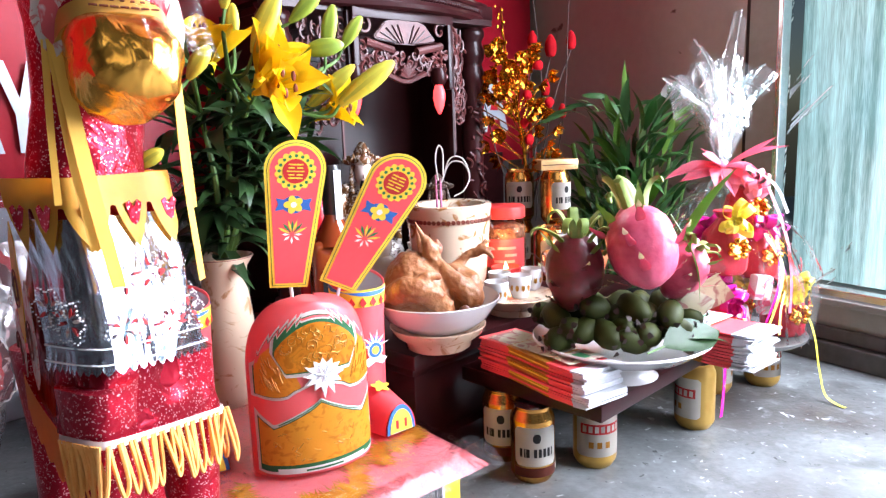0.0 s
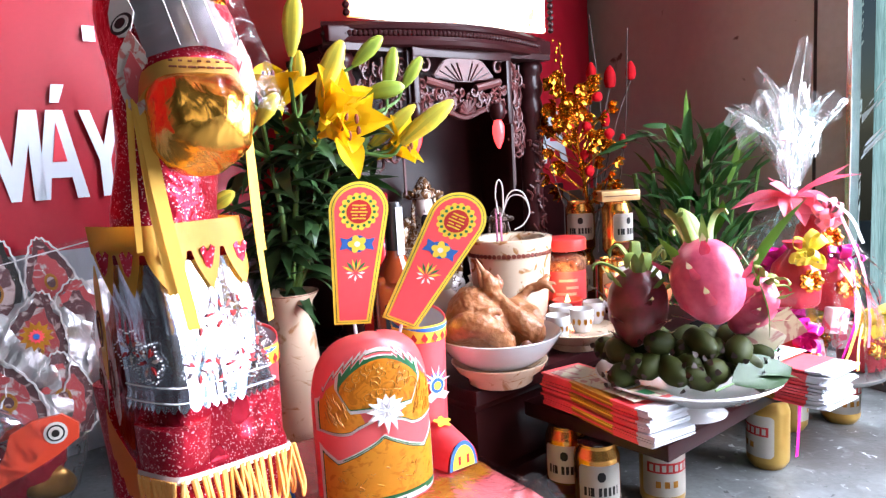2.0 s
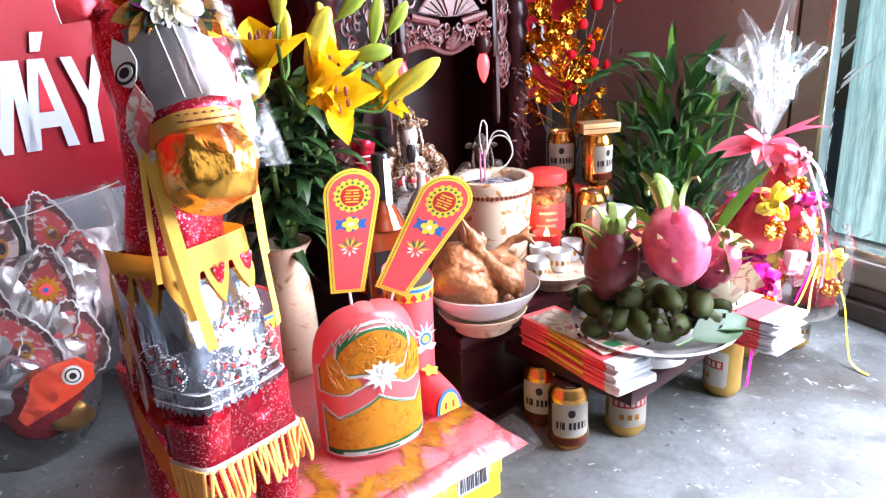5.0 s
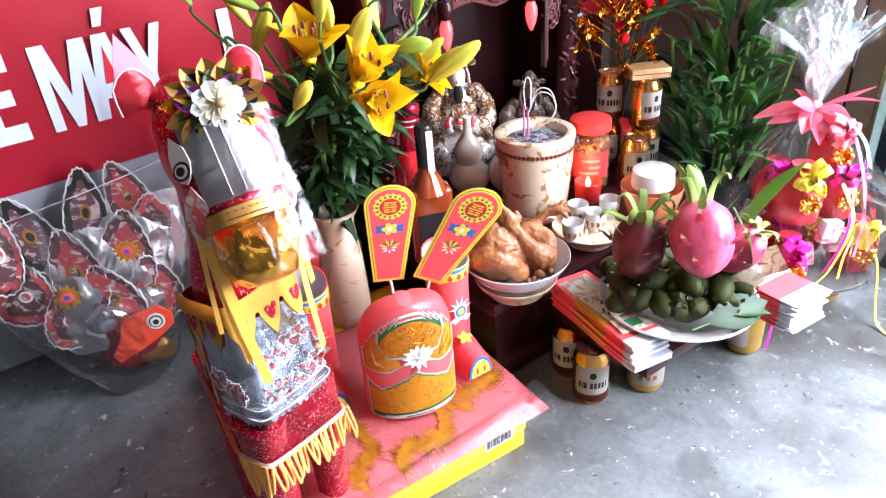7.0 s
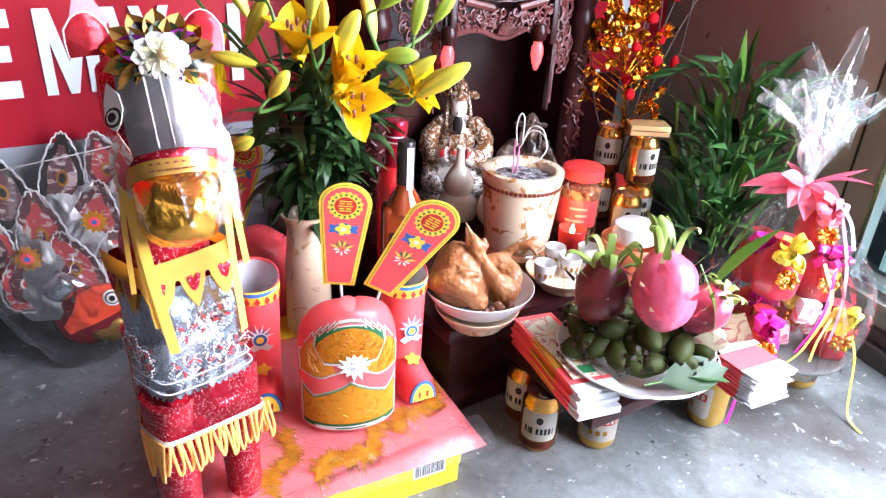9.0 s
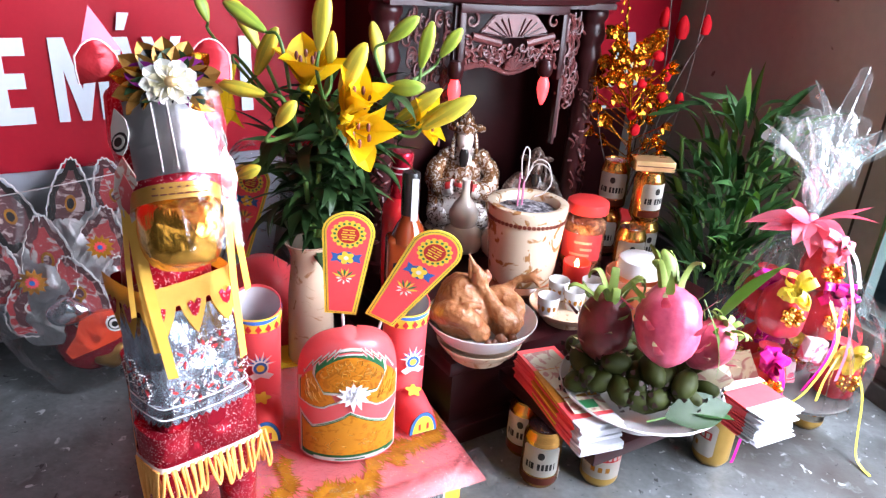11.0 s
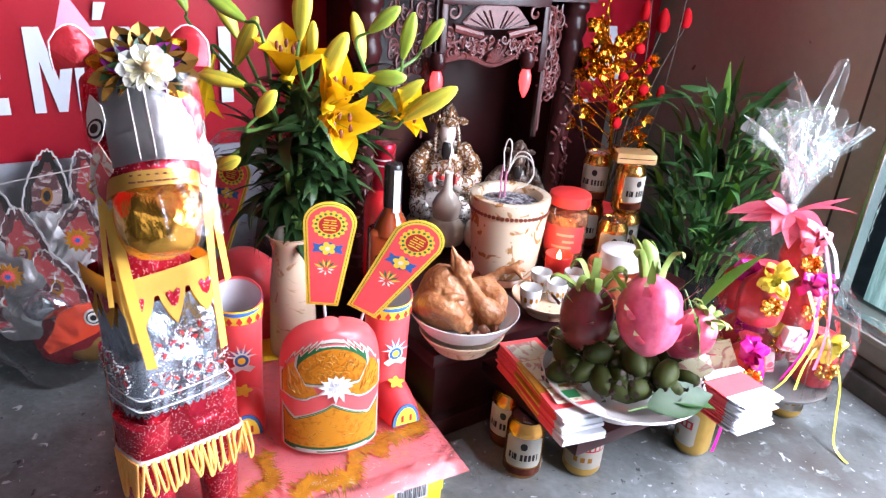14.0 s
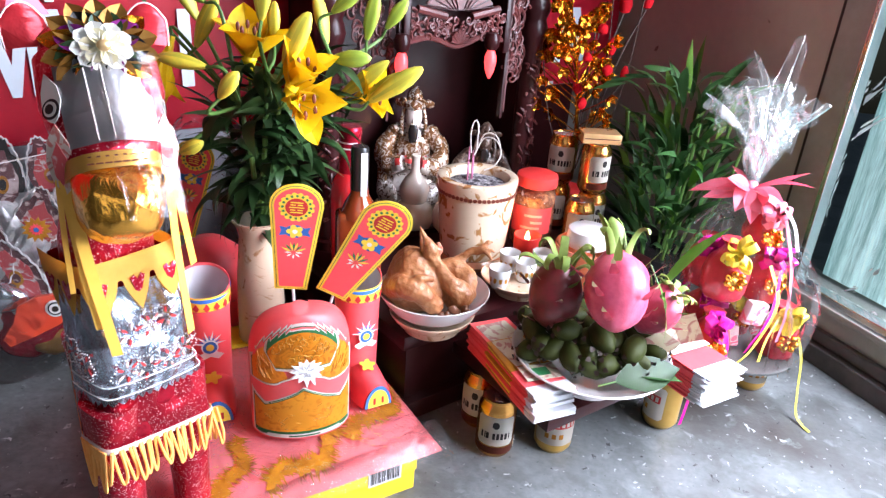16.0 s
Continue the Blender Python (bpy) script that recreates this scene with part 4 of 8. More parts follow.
def dragon_fruit(m, s, label, crown=1.0, seed=1, skin_mat=None, droop=0.0, squat=0.88):
    m = m @ Matrix.Diagonal((1, 1, squat, 1))
    t = thing("dragon_fruit", m, label, "fruit", "dragon fruits")
    rnd = random.Random(seed)
    skin_mat = skin_mat or dragon_pink
    prof = [(0.0, -0.068), (0.01, -0.066), (0.019, -0.06), (0.032, -0.046), (0.043, -0.024), (0.0475, 0.003), (0.045, 0.026), (0.035, 0.046), (0.022, 0.06), (0.014, 0.068), (0.0, 0.07)]
    body = lambda z: 0.0475 * math.sqrt(max(0.12, 1 - (z / 0.07) ** 2))
    bm = lathe(N(), [(r * s, z * s) for r, z in prof], 40)
    bmesh.ops.subdivide_edges(bm, edges=bm.edges[:], cuts=1, use_grid_fill=True)
    part("flesh", rough_up(rough_up(bm, 0.006, 18, seed), 0.0016, 70, seed), skin_mat, t)
    # scales lie on the skin in rising rows, tips lifting off
    for row, z in enumerate((-0.045, -0.012, 0.02, 0.040)):
        for k in range((3, 4, 4, 5)[row]):
            a = 6.283 / (3, 4, 4, 5)[row] * k + row * 0.75 + rnd.uniform(-0.25, 0.25)
            zz = z + rnd.uniform(-0.006, 0.006)
            u_ = Vector((math.cos(a), math.sin(a), 0))
            r = body(zz) + 0.0008
            lift = 0.85 + 0.2 * (zz > 0.02) + rnd.uniform(0, 0.4)
            p = (u_ * r + Vector((0, 0, zz))) * s
            d = Vector((-u_.x * zz * 6, -u_.y * zz * 6, 1)) + u_ * lift
            ln = rnd.uniform(0.024, 0.034) + 0.010 * (row == 3)
            bm = petal_mesh(N(), ln * s, rnd.uniform(0.011, 0.015) * s, towards(p, d, 0), -0.02, -0.2, 6, 0.22, 0.05, k)
            sc_ = part("scale", bm, skin_mat if row < 3 else scale_green, t)
            tip = p + d.normalized() * ln * s * 0.72 + u_ * 0.001
            if row < 3:
                part("scale_tip", petal_mesh(N(), 0.013 * s, 0.007 * s, towards(tip, d + u_ * 0.35, 0), -0.4, -0.3, 5, 0.3), scale_tip, sc_, "dry pale green scale tip")
    # crown: a tight bundle of flat leaves, some curling at the tip
    for k in range(8):
        a = k * 2.4 + rnd.uniform(-0.2, 0.2)
        u_ = Vector((math.cos(a), math.sin(a), 0))
        inner = k < 5
        ln = (rnd.uniform(0.062, 0.078) if inner else rnd.uniform(0.04, 0.07)) * crown
        p0 = u_ * (0.008 if inner else 0.017) + Vector((0, 0, 0.056 if inner else 0.05))
        if inner and not droop:
            ctrl = [p0, p0 + u_ * 0.003 + Vector((0, 0, ln * 0.4)), p0 + u_ * 0.005 + Vector((-0.003, 0.002, ln * 0.75)), p0 + u_ * 0.006 + Vector((-0.010, 0.006, ln * rnd.uniform(0.92, 1.06)))]
        else:
            o_ = rnd.uniform(0.010, 0.022) * (1 + droop)
            ctrl = [p0, p0 + u_ * o_ * 0.4 + Vector((0, 0, ln * 0.55)), p0 + u_ * o_ + Vector((0, 0, ln * 0.95)), p0 + u_ * (o_ + 0.012) + Vector((0, 0, ln * (0.98 - 0.2 * droop))), p0 + u_ * (o_ + 0.014) + Vector((0, 0, ln * (0.8 - 0.35 * droop)))]
        pts = [q * s for q in curve_pts(ctrl, 5)]
        n = len(pts)
        w0 = (0.0150 if inner and not droop else 0.0085) * s
        bm = N()
        rows = []
        tan = Vector((-u_.y, u_.x, 0))
        for i_, q in enumerate(pts):
            f = i_ / (n - 1)
            w = w0 * (1 - 0.5 * f) * (0.3 if i_ == n - 1 else 0.7 if i_ == n - 2 else 1)
            th = 0.0042 * s * (1 - 0.6 * f)
            dq = (pts[min(i_ + 1, n - 1)] - pts[max(i_ - 1, 0)]).normalized()
            nn = tan.cross(dq).normalized()
            rows.append([bm.verts.new(q + tan * w * c + nn * th * e) for c, e in ((-1, -0.5), (-0.6, 0.5), (0, 1), (0.6, 0.5), (1, -0.5), (0, -0.9))])
        for g1, g2 in zip(rows, rows[1:]):
            for i_ in range(6):
                bm.faces.new((g1[i_], g1[(i_ + 1) % 6], g2[(i_ + 1) % 6], g2[i_]))
        bm.faces.new(rows[0])
        bm.faces.new(rows[-1])
        part("crown_leaf", bm, scale_green, t, "pale green crown leaf" if inner else "curling green crown leaf")
    return t


dragon_fruit(pose(0.301, 0.943, 0.343, -34, -4, 8), 1.05, "ripe pink dragon fruit with upright green crown on the dish", 1.05, 2)
dragon_fruit(pose(0.212, 0.980, 0.303, 4, -3, 90), 0.93, "shade-darkened pink dragon fruit with curling green crown on the dish", 0.75, 5, dragon_shaded, 0.9)
dragon_fruit(pose(0.372, 0.99, 0.298, 16, 24, 40), 0.74, "pink dragon fruit lying behind the others", 0.4, 8, None, 0.5)
rnd = random.Random(4)
NUT = [(r * 1.04, z * 1.0) for r, z in ((0.0, -0.031), (0.003, -0.030), (0.012, -0.024), (0.0178, -0.008), (0.0172, 0.010), (0.011, 0.022), (0.006, 0.027), (0.0, 0.028))]
nut_src = None
SPOTS = [(-0.102, 0.005, 0.092), (-0.082, -0.048, 0.088), (-0.036, -0.074, 0.084), (0.022, -0.074, 0.082), (-0.048, -0.042, 0.118), (0.008, -0.055, 0.116), (0.058, -0.05, 0.106), (0.09, -0.015, 0.094), (-0.1, -0.028, 0.1), (-0.064, -0.062, 0.088), (0.062, -0.058, 0.086), (-0.085, 0.06, 0.09), (-0.02, 0.09, 0.088), (0.05, 0.08, 0.088), (0.0, 0.01, 0.11), (-0.062, 0.0, 0.1), (-0.03, 0.035, 0.1), (0.035, 0.035, 0.1), (0.066, 0.02, 0.1), (-0.112, 0.035, 0.09), (-0.012, -0.03, 0.1), (-0.098, -0.05, 0.076), (-0.015, -0.06, 0.086), (0.03, -0.03, 0.1), (0.0, -0.08, 0.076)]
for x, y, z in SPOTS:
    m = pose(0.287 + x, 1.003 + y + 0.008 * (y < -0.05), DZ + z - 0.004, rnd.uniform(60, 120), rnd.uniform(-30, 30), rnd.uniform(-70, 70))
    if nut_src is None:
        nut_src = thing("areca_nut", m, "green areca nut heaped in the fruit dish", "nut", "areca nuts")
        part("husk", lathe(N(), NUT, 20), areca, nut_src)
        for k in range(4):
            a = k * 1.57
            bm = blade(N(), 0.010, 0.009, towards((0.007 * math.cos(a), 0.007 * math.sin(a), 0.030), (math.cos(a), math.sin(a), 0.2)), 0.5, 0.3, 4)
            bmesh.ops.solidify(bm, geom=bm.faces[:], thickness=0.001)
            part("calyx", bm, branch_mat, nut_src, "dry brown calyx")
    else:
        copy_thing(nut_src, m)


def big_leaf(p, d, length, width, bend, material, label, roll=0):
    t = thing("leaf", Matrix.Translation(p), label, "leaf")
    bm = blade(N(), length, width, towards((0, 0, 0), d, roll), bend, 0.18, 10, wide=0.45)
    bmesh.ops.solidify(bm, geom=bm.faces[:], thickness=0.0008)
    part("blade", bm, material, t)
    part("stalk", tube(N(), [Vector((0, 0, 0)), -Vector(d).normalized() * 0.03], 0.0015, 6), stem_mat, t)
    return t


big_leaf((0.322, 0.902, DZ + 0.072), (0.90, 0.46, 0.16), 0.125, 0.055, 0.30, leaf_dark, "broad dark green betel leaf lying on the dish rim", 38)
big_leaf((0.33, 0.94, DZ + 0.07), (0.9, 0.1, 0.1), 0.1, 0.05, 0.3, leaf, "broad dark green betel leaf under the fruit")
big_leaf((0.372, 1.02, 0.31), (0.42, -0.06, 0.9), 0.16, 0.062, 0.15, leaf_light, "long green leaf standing up behind the fruit")
big_leaf((0.36, 0.96, 0.36), (0.4, -0.1, -0.7), 0.11, 0.018, 0.4, leaf_light, "narrow curling green leaf between the fruit")
for i, (p, d) in enumerate((((0.40, 1.01, 0.25), (0.8, 0.2, 0.25)), ((0.37, 0.965, 0.225), (0.4, 0.3, 0.7)))):
    t = thing("banknote", Matrix.Translation(p), "crumpled old banknote tucked into the fruit dish", "banknote", "banknotes")
    bm = N()
    rows = []
    mm = towards((0, 0, 0), d, 55 + 20 * i)
    for r in range(9):
        y = -0.04 + 0.09 * r / 8
        rows.append([bm.verts.new(mm @ Vector((x, y, 0.012 * math.sin(r * 0.9 + i) + 0.004 * math.sin(x * 90)))) for x in (-0.022, -0.011, 0, 0.011, 0.022)])
    for a, c in zip(rows, rows[1:]):
        for k in range(4):
            bm.faces.new((a[k], a[k + 1], c[k + 1], c[k]))
    bmesh.ops.solidify(bm, geom=bm.faces[:], thickness=0.0004)
    part("sheet", bm, banknote, t)

# ---- chicken in its bowl ----
BZ = PZ
bw = thing("bowl", pose(0.010, 1.008, BZ) @ Matrix.Diagonal((1, 1, 0.80, 1)), "white porcelain bowl on a stand bowl, holding the chicken", "bowl")
part("lower_bowl", lathe(N(), [(0.0, 0.004), (0.04, 0.003), (0.046, 0.0), (0.05, 0.004), (0.052, 0.016), (0.068, 0.030), (0.074, 0.044), (0.072, 0.045), (0.05, 0.03), (0.0, 0.02)], 40), cream, bw)
part("upper_bowl", lathe(N(), [(0.0, 0.046), (0.05, 0.047), (0.074, 0.066), (0.088, 0.090), (0.094, 0.0985), (0.0955, 0.097), (0.091, 0.086), (0.078, 0.062), (0.06, 0.044), (0.05, 0.038), (0.0, 0.036)], 44), porcelain, bw)
ch = thing("boiled_chicken", pose(0.006, 1.006, BZ + 0.040, 0, 0, 20) @ Matrix.Scale(0.85, 4), "whole boiled chicken with golden skin in the white bowl", "chicken")
def limb(bm, ctrl, radii):
    pts = curve_pts(ctrl, 8)
    n = len(pts) - 1
    rad = []
    for i in range(n + 1):
        f = i / n * (len(radii) - 1)
        k = min(int(f), len(radii) - 2)
        rad.append(radii[k] + (radii[k + 1] - radii[k]) * (f - k))
    tube(bm, pts, rad, 14)
    for q, r in ((pts[0], rad[0]), (pts[-1], rad[-1])):
        ball(bm, q, r, None, 14, 10)


b = ball(N(), (-0.026, 0.012, 0.052), 0.067, u=40, v=26, s=(1.0, 0.98, 0.92))
for v in b.verts:
    v.co.z += 0.02 * math.exp(-((v.co.x + 0.045) / 0.03) ** 2 - ((v.co.y - 0.01) / 0.05) ** 2) * (v.co.z > 0.03)
limb(b, [(-0.004, -0.008, 0.125), (0.008, -0.018, 0.1), (0.03, -0.034, 0.075), (0.055, -0.036, 0.05), (0.05, -0.02, 0.03)], (0.012, 0.013, 0.018, 0.024, 0.026))
limb(b, [(0.002, -0.006, 0.112), (-0.006, -0.006, 0.13), (-0.016, -0.004, 0.152)], (0.012, 0.017, 0.0095))
limb(b, [(0.066, -0.005, 0.035), (0.07, 0.012, 0.058), (0.05, 0.03, 0.075), (0.02, 0.03, 0.07)], (0.024, 0.024, 0.022, 0.02))
limb(b, [(0.05, 0.035, 0.08), (0.078, 0.038, 0.105), (0.1, 0.03, 0.112)], (0.014, 0.009, 0.0075))
for d in ((0.03, -0.01, 0.0), (0.026, 0.008, 0.014), (0.022, -0.016, -0.012)):
    limb(b, [(0.098, 0.03, 0.115), Vector((0.098, 0.03, 0.119)) + Vector(d) * 0.6, Vector((0.098, 0.03, 0.115)) + Vector(d)], (0.0065, 0.005, 0.0035))
limb(b, [(-0.078, -0.015, 0.055), (-0.06, -0.05, 0.075), (-0.03, -0.06, 0.066), (-0.004, -0.06, 0.04)], (0.024, 0.024, 0.022, 0.02))
limb(b, [(-0.05, -0.048, 0.082), (-0.028, -0.058, 0.098), (-0.008, -0.05, 0.092)], (0.014, 0.010, 0.006))
body = part("skin", b, skin, ch, "golden boiled skin, bent neck and upturned head")
rm = body.modifiers.new("fuse", "REMESH")
rm.mode, rm.voxel_size, rm.use_smooth_shade = "VOXEL", 0.0026, True
sm = body.modifiers.new("soften", "SMOOTH")
sm.iterations, sm.factor = 3, 0.5
for nm, sc_, st in (("folds", 0.035, 0.010), ("puckers", 0.009, 0.0042)):
    tx = bpy.data.textures.new("skin_" + nm, "CLOUDS")
    tx.noise_scale = sc_
    dm = body.modifiers.new(nm, "DISPLACE")
    dm.texture, dm.strength, dm.mid_level = tx, st, 0.5
for dx, dz in ((0.0, 0.0), (-0.007, -0.012)):
    part("beak", lathe(N(), [(0.0075, 0.0), (0.006, 0.015), (0.003, 0.032), (0.0, 0.044)], 12, towards((-0.013 + dx, -0.004, 0.142 + dz), (-0.45 - dx * 30, 0.0, 1)) @ pose(0, 0, 0, -90, 0, 0)), skin, ch, "pale open beak")
part("comb", rough_up(ball(N(), (0.008, -0.006, 0.134), 0.011, None, 14, 10, (0.7, 0.6, 1.3)), 0.006, 80), mat("boiled_comb", (0.42, 0.17, 0.1), (0.28, 0.09, 0.05), 0.4, 0, 40, 120, 0.4), ch, "shrunken comb")
b = N()
rnd = random.Random(2)
for k in range(10):
    ball(b, (0.036 + rnd.uniform(-0.025, 0.03), -0.062 + rnd.uniform(-0.008, 0.008), 0.024 + rnd.uniform(-0.008, 0.008)), rnd.uniform(0.006, 0.011), u=10, v=8)
part("giblets", rough_up(b, 0.006, 50), mat("giblets", (0.2, 0.07, 0.03), (0.1, 0.03, 0.015), 0.35, 0, 30, 90, 0.4), ch, "dark giblets")

# ---- cups, burner, jar, candle ----
tray = thing("cup_tray", pose(0.141, 1.196, PZ), "round porcelain tray with painted rim under the cups", "tray")
part("tray_plate", lathe(N(), [(0.0, 0.026), (0.06, 0.027), (0.072, 0.034), (0.074, 0.033), (0.066, 0.02), (0.05, 0.012), (0.045, 0.0), (0.04, 0.001), (0.04, 0.018), (0.0, 0.02)], 40), cream, tray)
CUP = [(0.0, 0.004), (0.012, 0.003), (0.014, 0.0), (0.0155, 0.003), (0.0195, 0.018), (0.021, 0.038), (0.0205, 0.04), (0.0195, 0.038), (0.018, 0.018), (0.0, 0.008)]
cup = None
for x, y in ((0.108, 1.148), (0.152, 1.192), (0.180, 1.250), (0.118, 1.225)):
    m = pose(x, y, PZ + 0.0275)
    if cup is None:
        cup = thing("teacup", m, "small white porcelain teacup with painted figures", "cup", "teacups")
        part("bowl", lathe(N(), CUP, 28), porcelain, cup)
        for k in range(5):
            part("painting", arc_panel(0.0199, -150 + 32 * k, -132 + 32 * k, 0.014, 0.026, 3, 0.003), gold_print, cup)
    else:
        copy_thing(cup, m)

bn = thing("incense_burner", pose(0.028, 1.315, PZ, 0, 0, 0), "large cream ceramic incense burner with brown painted figures", "incense burner")
part("stand", lathe(N(), [(0.0, 0.0), (0.07, 0.0), (0.075, 0.008), (0.066, 0.018), (0.0, 0.02)], 40), mat("brown_glaze", (0.5, 0.2, 0.1), (0.3, 0.1, 0.05), 0.2, coat=0.5), bn)
part("pot", lathe(N(), [(0.0, 0.02), (0.066, 0.02), (0.069, 0.03), (0.074, 0.09), (0.079, 0.14), (0.081, 0.168), (0.083, 0.178), (0.082, 0.185), (0.077, 0.187), (0.066, 0.185), (0.062, 0.18), (0.06, 0.16), (0.0, 0.158)], 48), cream_painted, bn)
b = N()
for k in range(56):
    a = 2 * math.pi * k / 56
    lathe(b, [(0.0028, -0.0016), (0.0042, -0.0016), (0.0042, 0.0016), (0.0028, 0.0016)], 8, Matrix.Translation((0.0805 * math.cos(a), 0.0805 * math.sin(a), 0.158)) @ pose(0, 0, 0, 90, 0, math.degrees(a) + 90))
part("chain_border", b, brown_ink, bn, "brown painted chain border")
part("ash", rough_up(lathe(N(), [(0.0605, 0.168), (0.04, 0.172), (0.02, 0.174), (0.0, 0.174)], 32), 0.004, 60), ash, bn, "grey incense ash")
for k in range(5):
    rnd = random.Random(k)
    x, y = -0.018 + rnd.uniform(-0.006, 0.006), rnd.uniform(-0.006, 0.006)
    part("incense_stick", tube(N(), [(x, y, 0.165), (x - 0.001, y + 0.002, 0.235 + rnd.uniform(-0.01, 0.01))], 0.0016, 6), incense_mat, bn)
part("incense_curl", tube(N(), curve_pts([(-0.018, 0, 0.23), (-0.022, 0, 0.27), (-0.016, 0, 0.295), (-0.008, 0, 0.285), (-0.008, 0, 0.24)], 6), 0.0015, 6), ash_white, bn, "grey curl of burnt incense")
for dz in (0, 0.008):
    part("incense_curl", tube(N(), curve_pts([(-0.012, 0.002, 0.225), (0.005, 0, 0.262 + dz), (0.03, -0.004, 0.262 + dz), (0.042, -0.006, 0.235), (0.03, -0.008, 0.21), (0.012, -0.01, 0.2)], 6), 0.0014, 6), ash_white, bn, "grey curl of burnt incense")

jar = thing("snack_jar", pose(0.142, 1.445, PZ) @ Matrix.Diagonal((1, 1, 0.93, 1)), "clear plastic jar of dried snacks with red lid and label", "jar")
part("jar_wall", lathe(N(), [(0.0, 0.001), (0.042, 0.0), (0.046, 0.006), (0.046, 0.13), (0.042, 0.145), (0.041, 0.15)], 36), glass, jar, "clear plastic")
part("contents", rough_up(lathe(N(), [(0.0, 0.003), (0.041, 0.003), (0.0435, 0.01), (0.0435, 0.128), (0.03, 0.136), (0.0, 0.136)], 32), 0.003, 60), nuts, jar, "dried brown snacks")
part("lid", lathe(N(), [(0.0, 0.176), (0.04, 0.177), (0.0445, 0.174), (0.0455, 0.168), (0.0455, 0.15), (0.043, 0.149), (0.0, 0.149)], 40), red_plastic, jar, "red plastic screw lid")
part("jar_label", arc_panel(0.0466, -160, -30, 0.04, 0.105, 14), red_paper, jar, "red paper label")
for z, a0, a1 in ((0.082, -110, -62), (0.066, -92, -60), (0.052, -120, -66)):
    part("print", arc_panel(0.0469, a0, a1, z, z + 0.006, 5), pale_red, jar)

cd = thing("candle", pose(0.140, 1.372, PZ) @ Matrix.Diagonal((1.3, 1.3, 1.35, 1)), "small burning tea candle in a red glass", "candle")
part("glass_cup", lathe(N(), [(0.0, 0.0), (0.018, 0.0), (0.021, 0.004), (0.023, 0.034), (0.022, 0.035), (0.019, 0.012), (0.0, 0.01)], 24), red_plastic, cd)
part("flame", lathe(N(), [(0.0, 0.022), (0.003, 0.025), (0.0045, 0.030), (0.0025, 0.036), (0.0, 0.042)], 12), flame, cd, "bright yellow flame")
fl = bpy.data.lights.new("candle_light", "POINT")
fl.energy, fl.color, fl.shadow_soft_size = 0.5, (1.0, 0.5, 0.2), 0.01
new("candle_light", fl).location = (0.140, 1.360, PZ + 0.095)

ob = thing("covered_bowl", pose(0.262, 1.265, PZ), "orange glass bowl with an upturned white cup on top", "bowl")
part("glass_bowl", lathe(N(), [(0.0, 0.0), (0.03, 0.0), (0.034, 0.01), (0.05, 0.04), (0.06, 0.075), (0.062, 0.09), (0.06, 0.09), (0.04, 0.03), (0.0, 0.012)], 36), mat("orange_glass", (0.75, 0.25, 0.12), (0.6, 0.16, 0.07), 0.1, 0, 6, 50, 0, coat=0.8), ob)
part("white_cup", lathe(N(), [(0.0, 0.126), (0.034, 0.126), (0.0405, 0.122), (0.0435, 0.098), (0.042, 0.09), (0.0, 0.09)], 36), porcelain, ob, "upturned white porcelain cup")

# ---- bottles, gourd, statues ----
rb = thing("red_bottle", pose(-0.203, 1.192, PZ), "tall red wine bottle with red foil neck", "bottle")
part("bottle_body", lathe(N(), [(0.0, 0.0), (0.034, 0.0), (0.037, 0.005), (0.037, 0.165), (0.033, 0.185), (0.018, 0.205)], 32), red_bottle, rb)
part("neck", lathe(N(), [(0.024, 0.17), (0.0205, 0.21), (0.0205, 0.271), (0.022, 0.273), (0.022, 0.285), (0.019, 0.289), (0.0, 0.289)], 28), red_foil, rb, "red foil neck")
for z in (0.248, 0.259):
    part("print", arc_panel(0.0209, -150, -30, z, z + 0.003, 8), white_print, rb)
lb = thing("liquor_bottle", pose(-0.160, 1.118, PZ, 0, 0, 25) @ Matrix.Diagonal((1, 1, 1.14, 1)), "amber liquor bottle with black cap and white strip", "bottle")
part("bottle_body", box(N(), (0, 0, 0.068), (0.085, 0.05, 0.136), 0.014, seg=4), amber_glass, lb)
part("shoulder", lathe(N(), [(0.036, 0.128), (0.026, 0.15), (0.016, 0.165), (0.014, 0.18)], 28), amber_glass, lb)
part("cap", lathe(N(), [(0.0165, 0.172), (0.0165, 0.238), (0.015, 0.242), (0.0, 0.242)], 28), black_plastic, lb, "black screw cap")
part("seal_strip", box(N(), (0.006, -0.0175, 0.2), (0.012, 0.001, 0.07)), white_paper, lb, "white paper seal", smooth=False)
part("bottle_label", box(N(), (0, -0.0258, 0.06), (0.06, 0.001, 0.07)), black_plastic, lb, "dark label", smooth=False)

gd = thing("gourd_flask", pose(-0.128, 1.425, PZ), "pale glazed ceramic gourd flask", "flask")
part("flask_body", lathe(N(), [(0.0, 0.0), (0.03, 0.0), (0.044, 0.012), (0.05, 0.032), (0.042, 0.056), (0.028, 0.068), (0.033, 0.085), (0.034, 0.1), (0.024, 0.12), (0.011, 0.135), (0.009, 0.165), (0.011, 0.175), (0.009, 0.177), (0.0, 0.17)], 32), celadon, gd)
for i, (x, y, s) in enumerate(((-0.045, 1.43, 0.62), (-0.02, 1.475, 0.7))):
    g2 = thing("small_vase", pose(x, y, PZ), "small pale ceramic vase behind the burner", "vase", "small vases")
    part("vase_body", lathe(N(), [(r * s, z * s) for r, z in ((0.0, 0.0), (0.035, 0.0), (0.06, 0.03), (0.065, 0.07), (0.05, 0.11), (0.025, 0.13), (0.03, 0.15), (0.026, 0.152), (0.0, 0.12))], 32), celadon, g2)


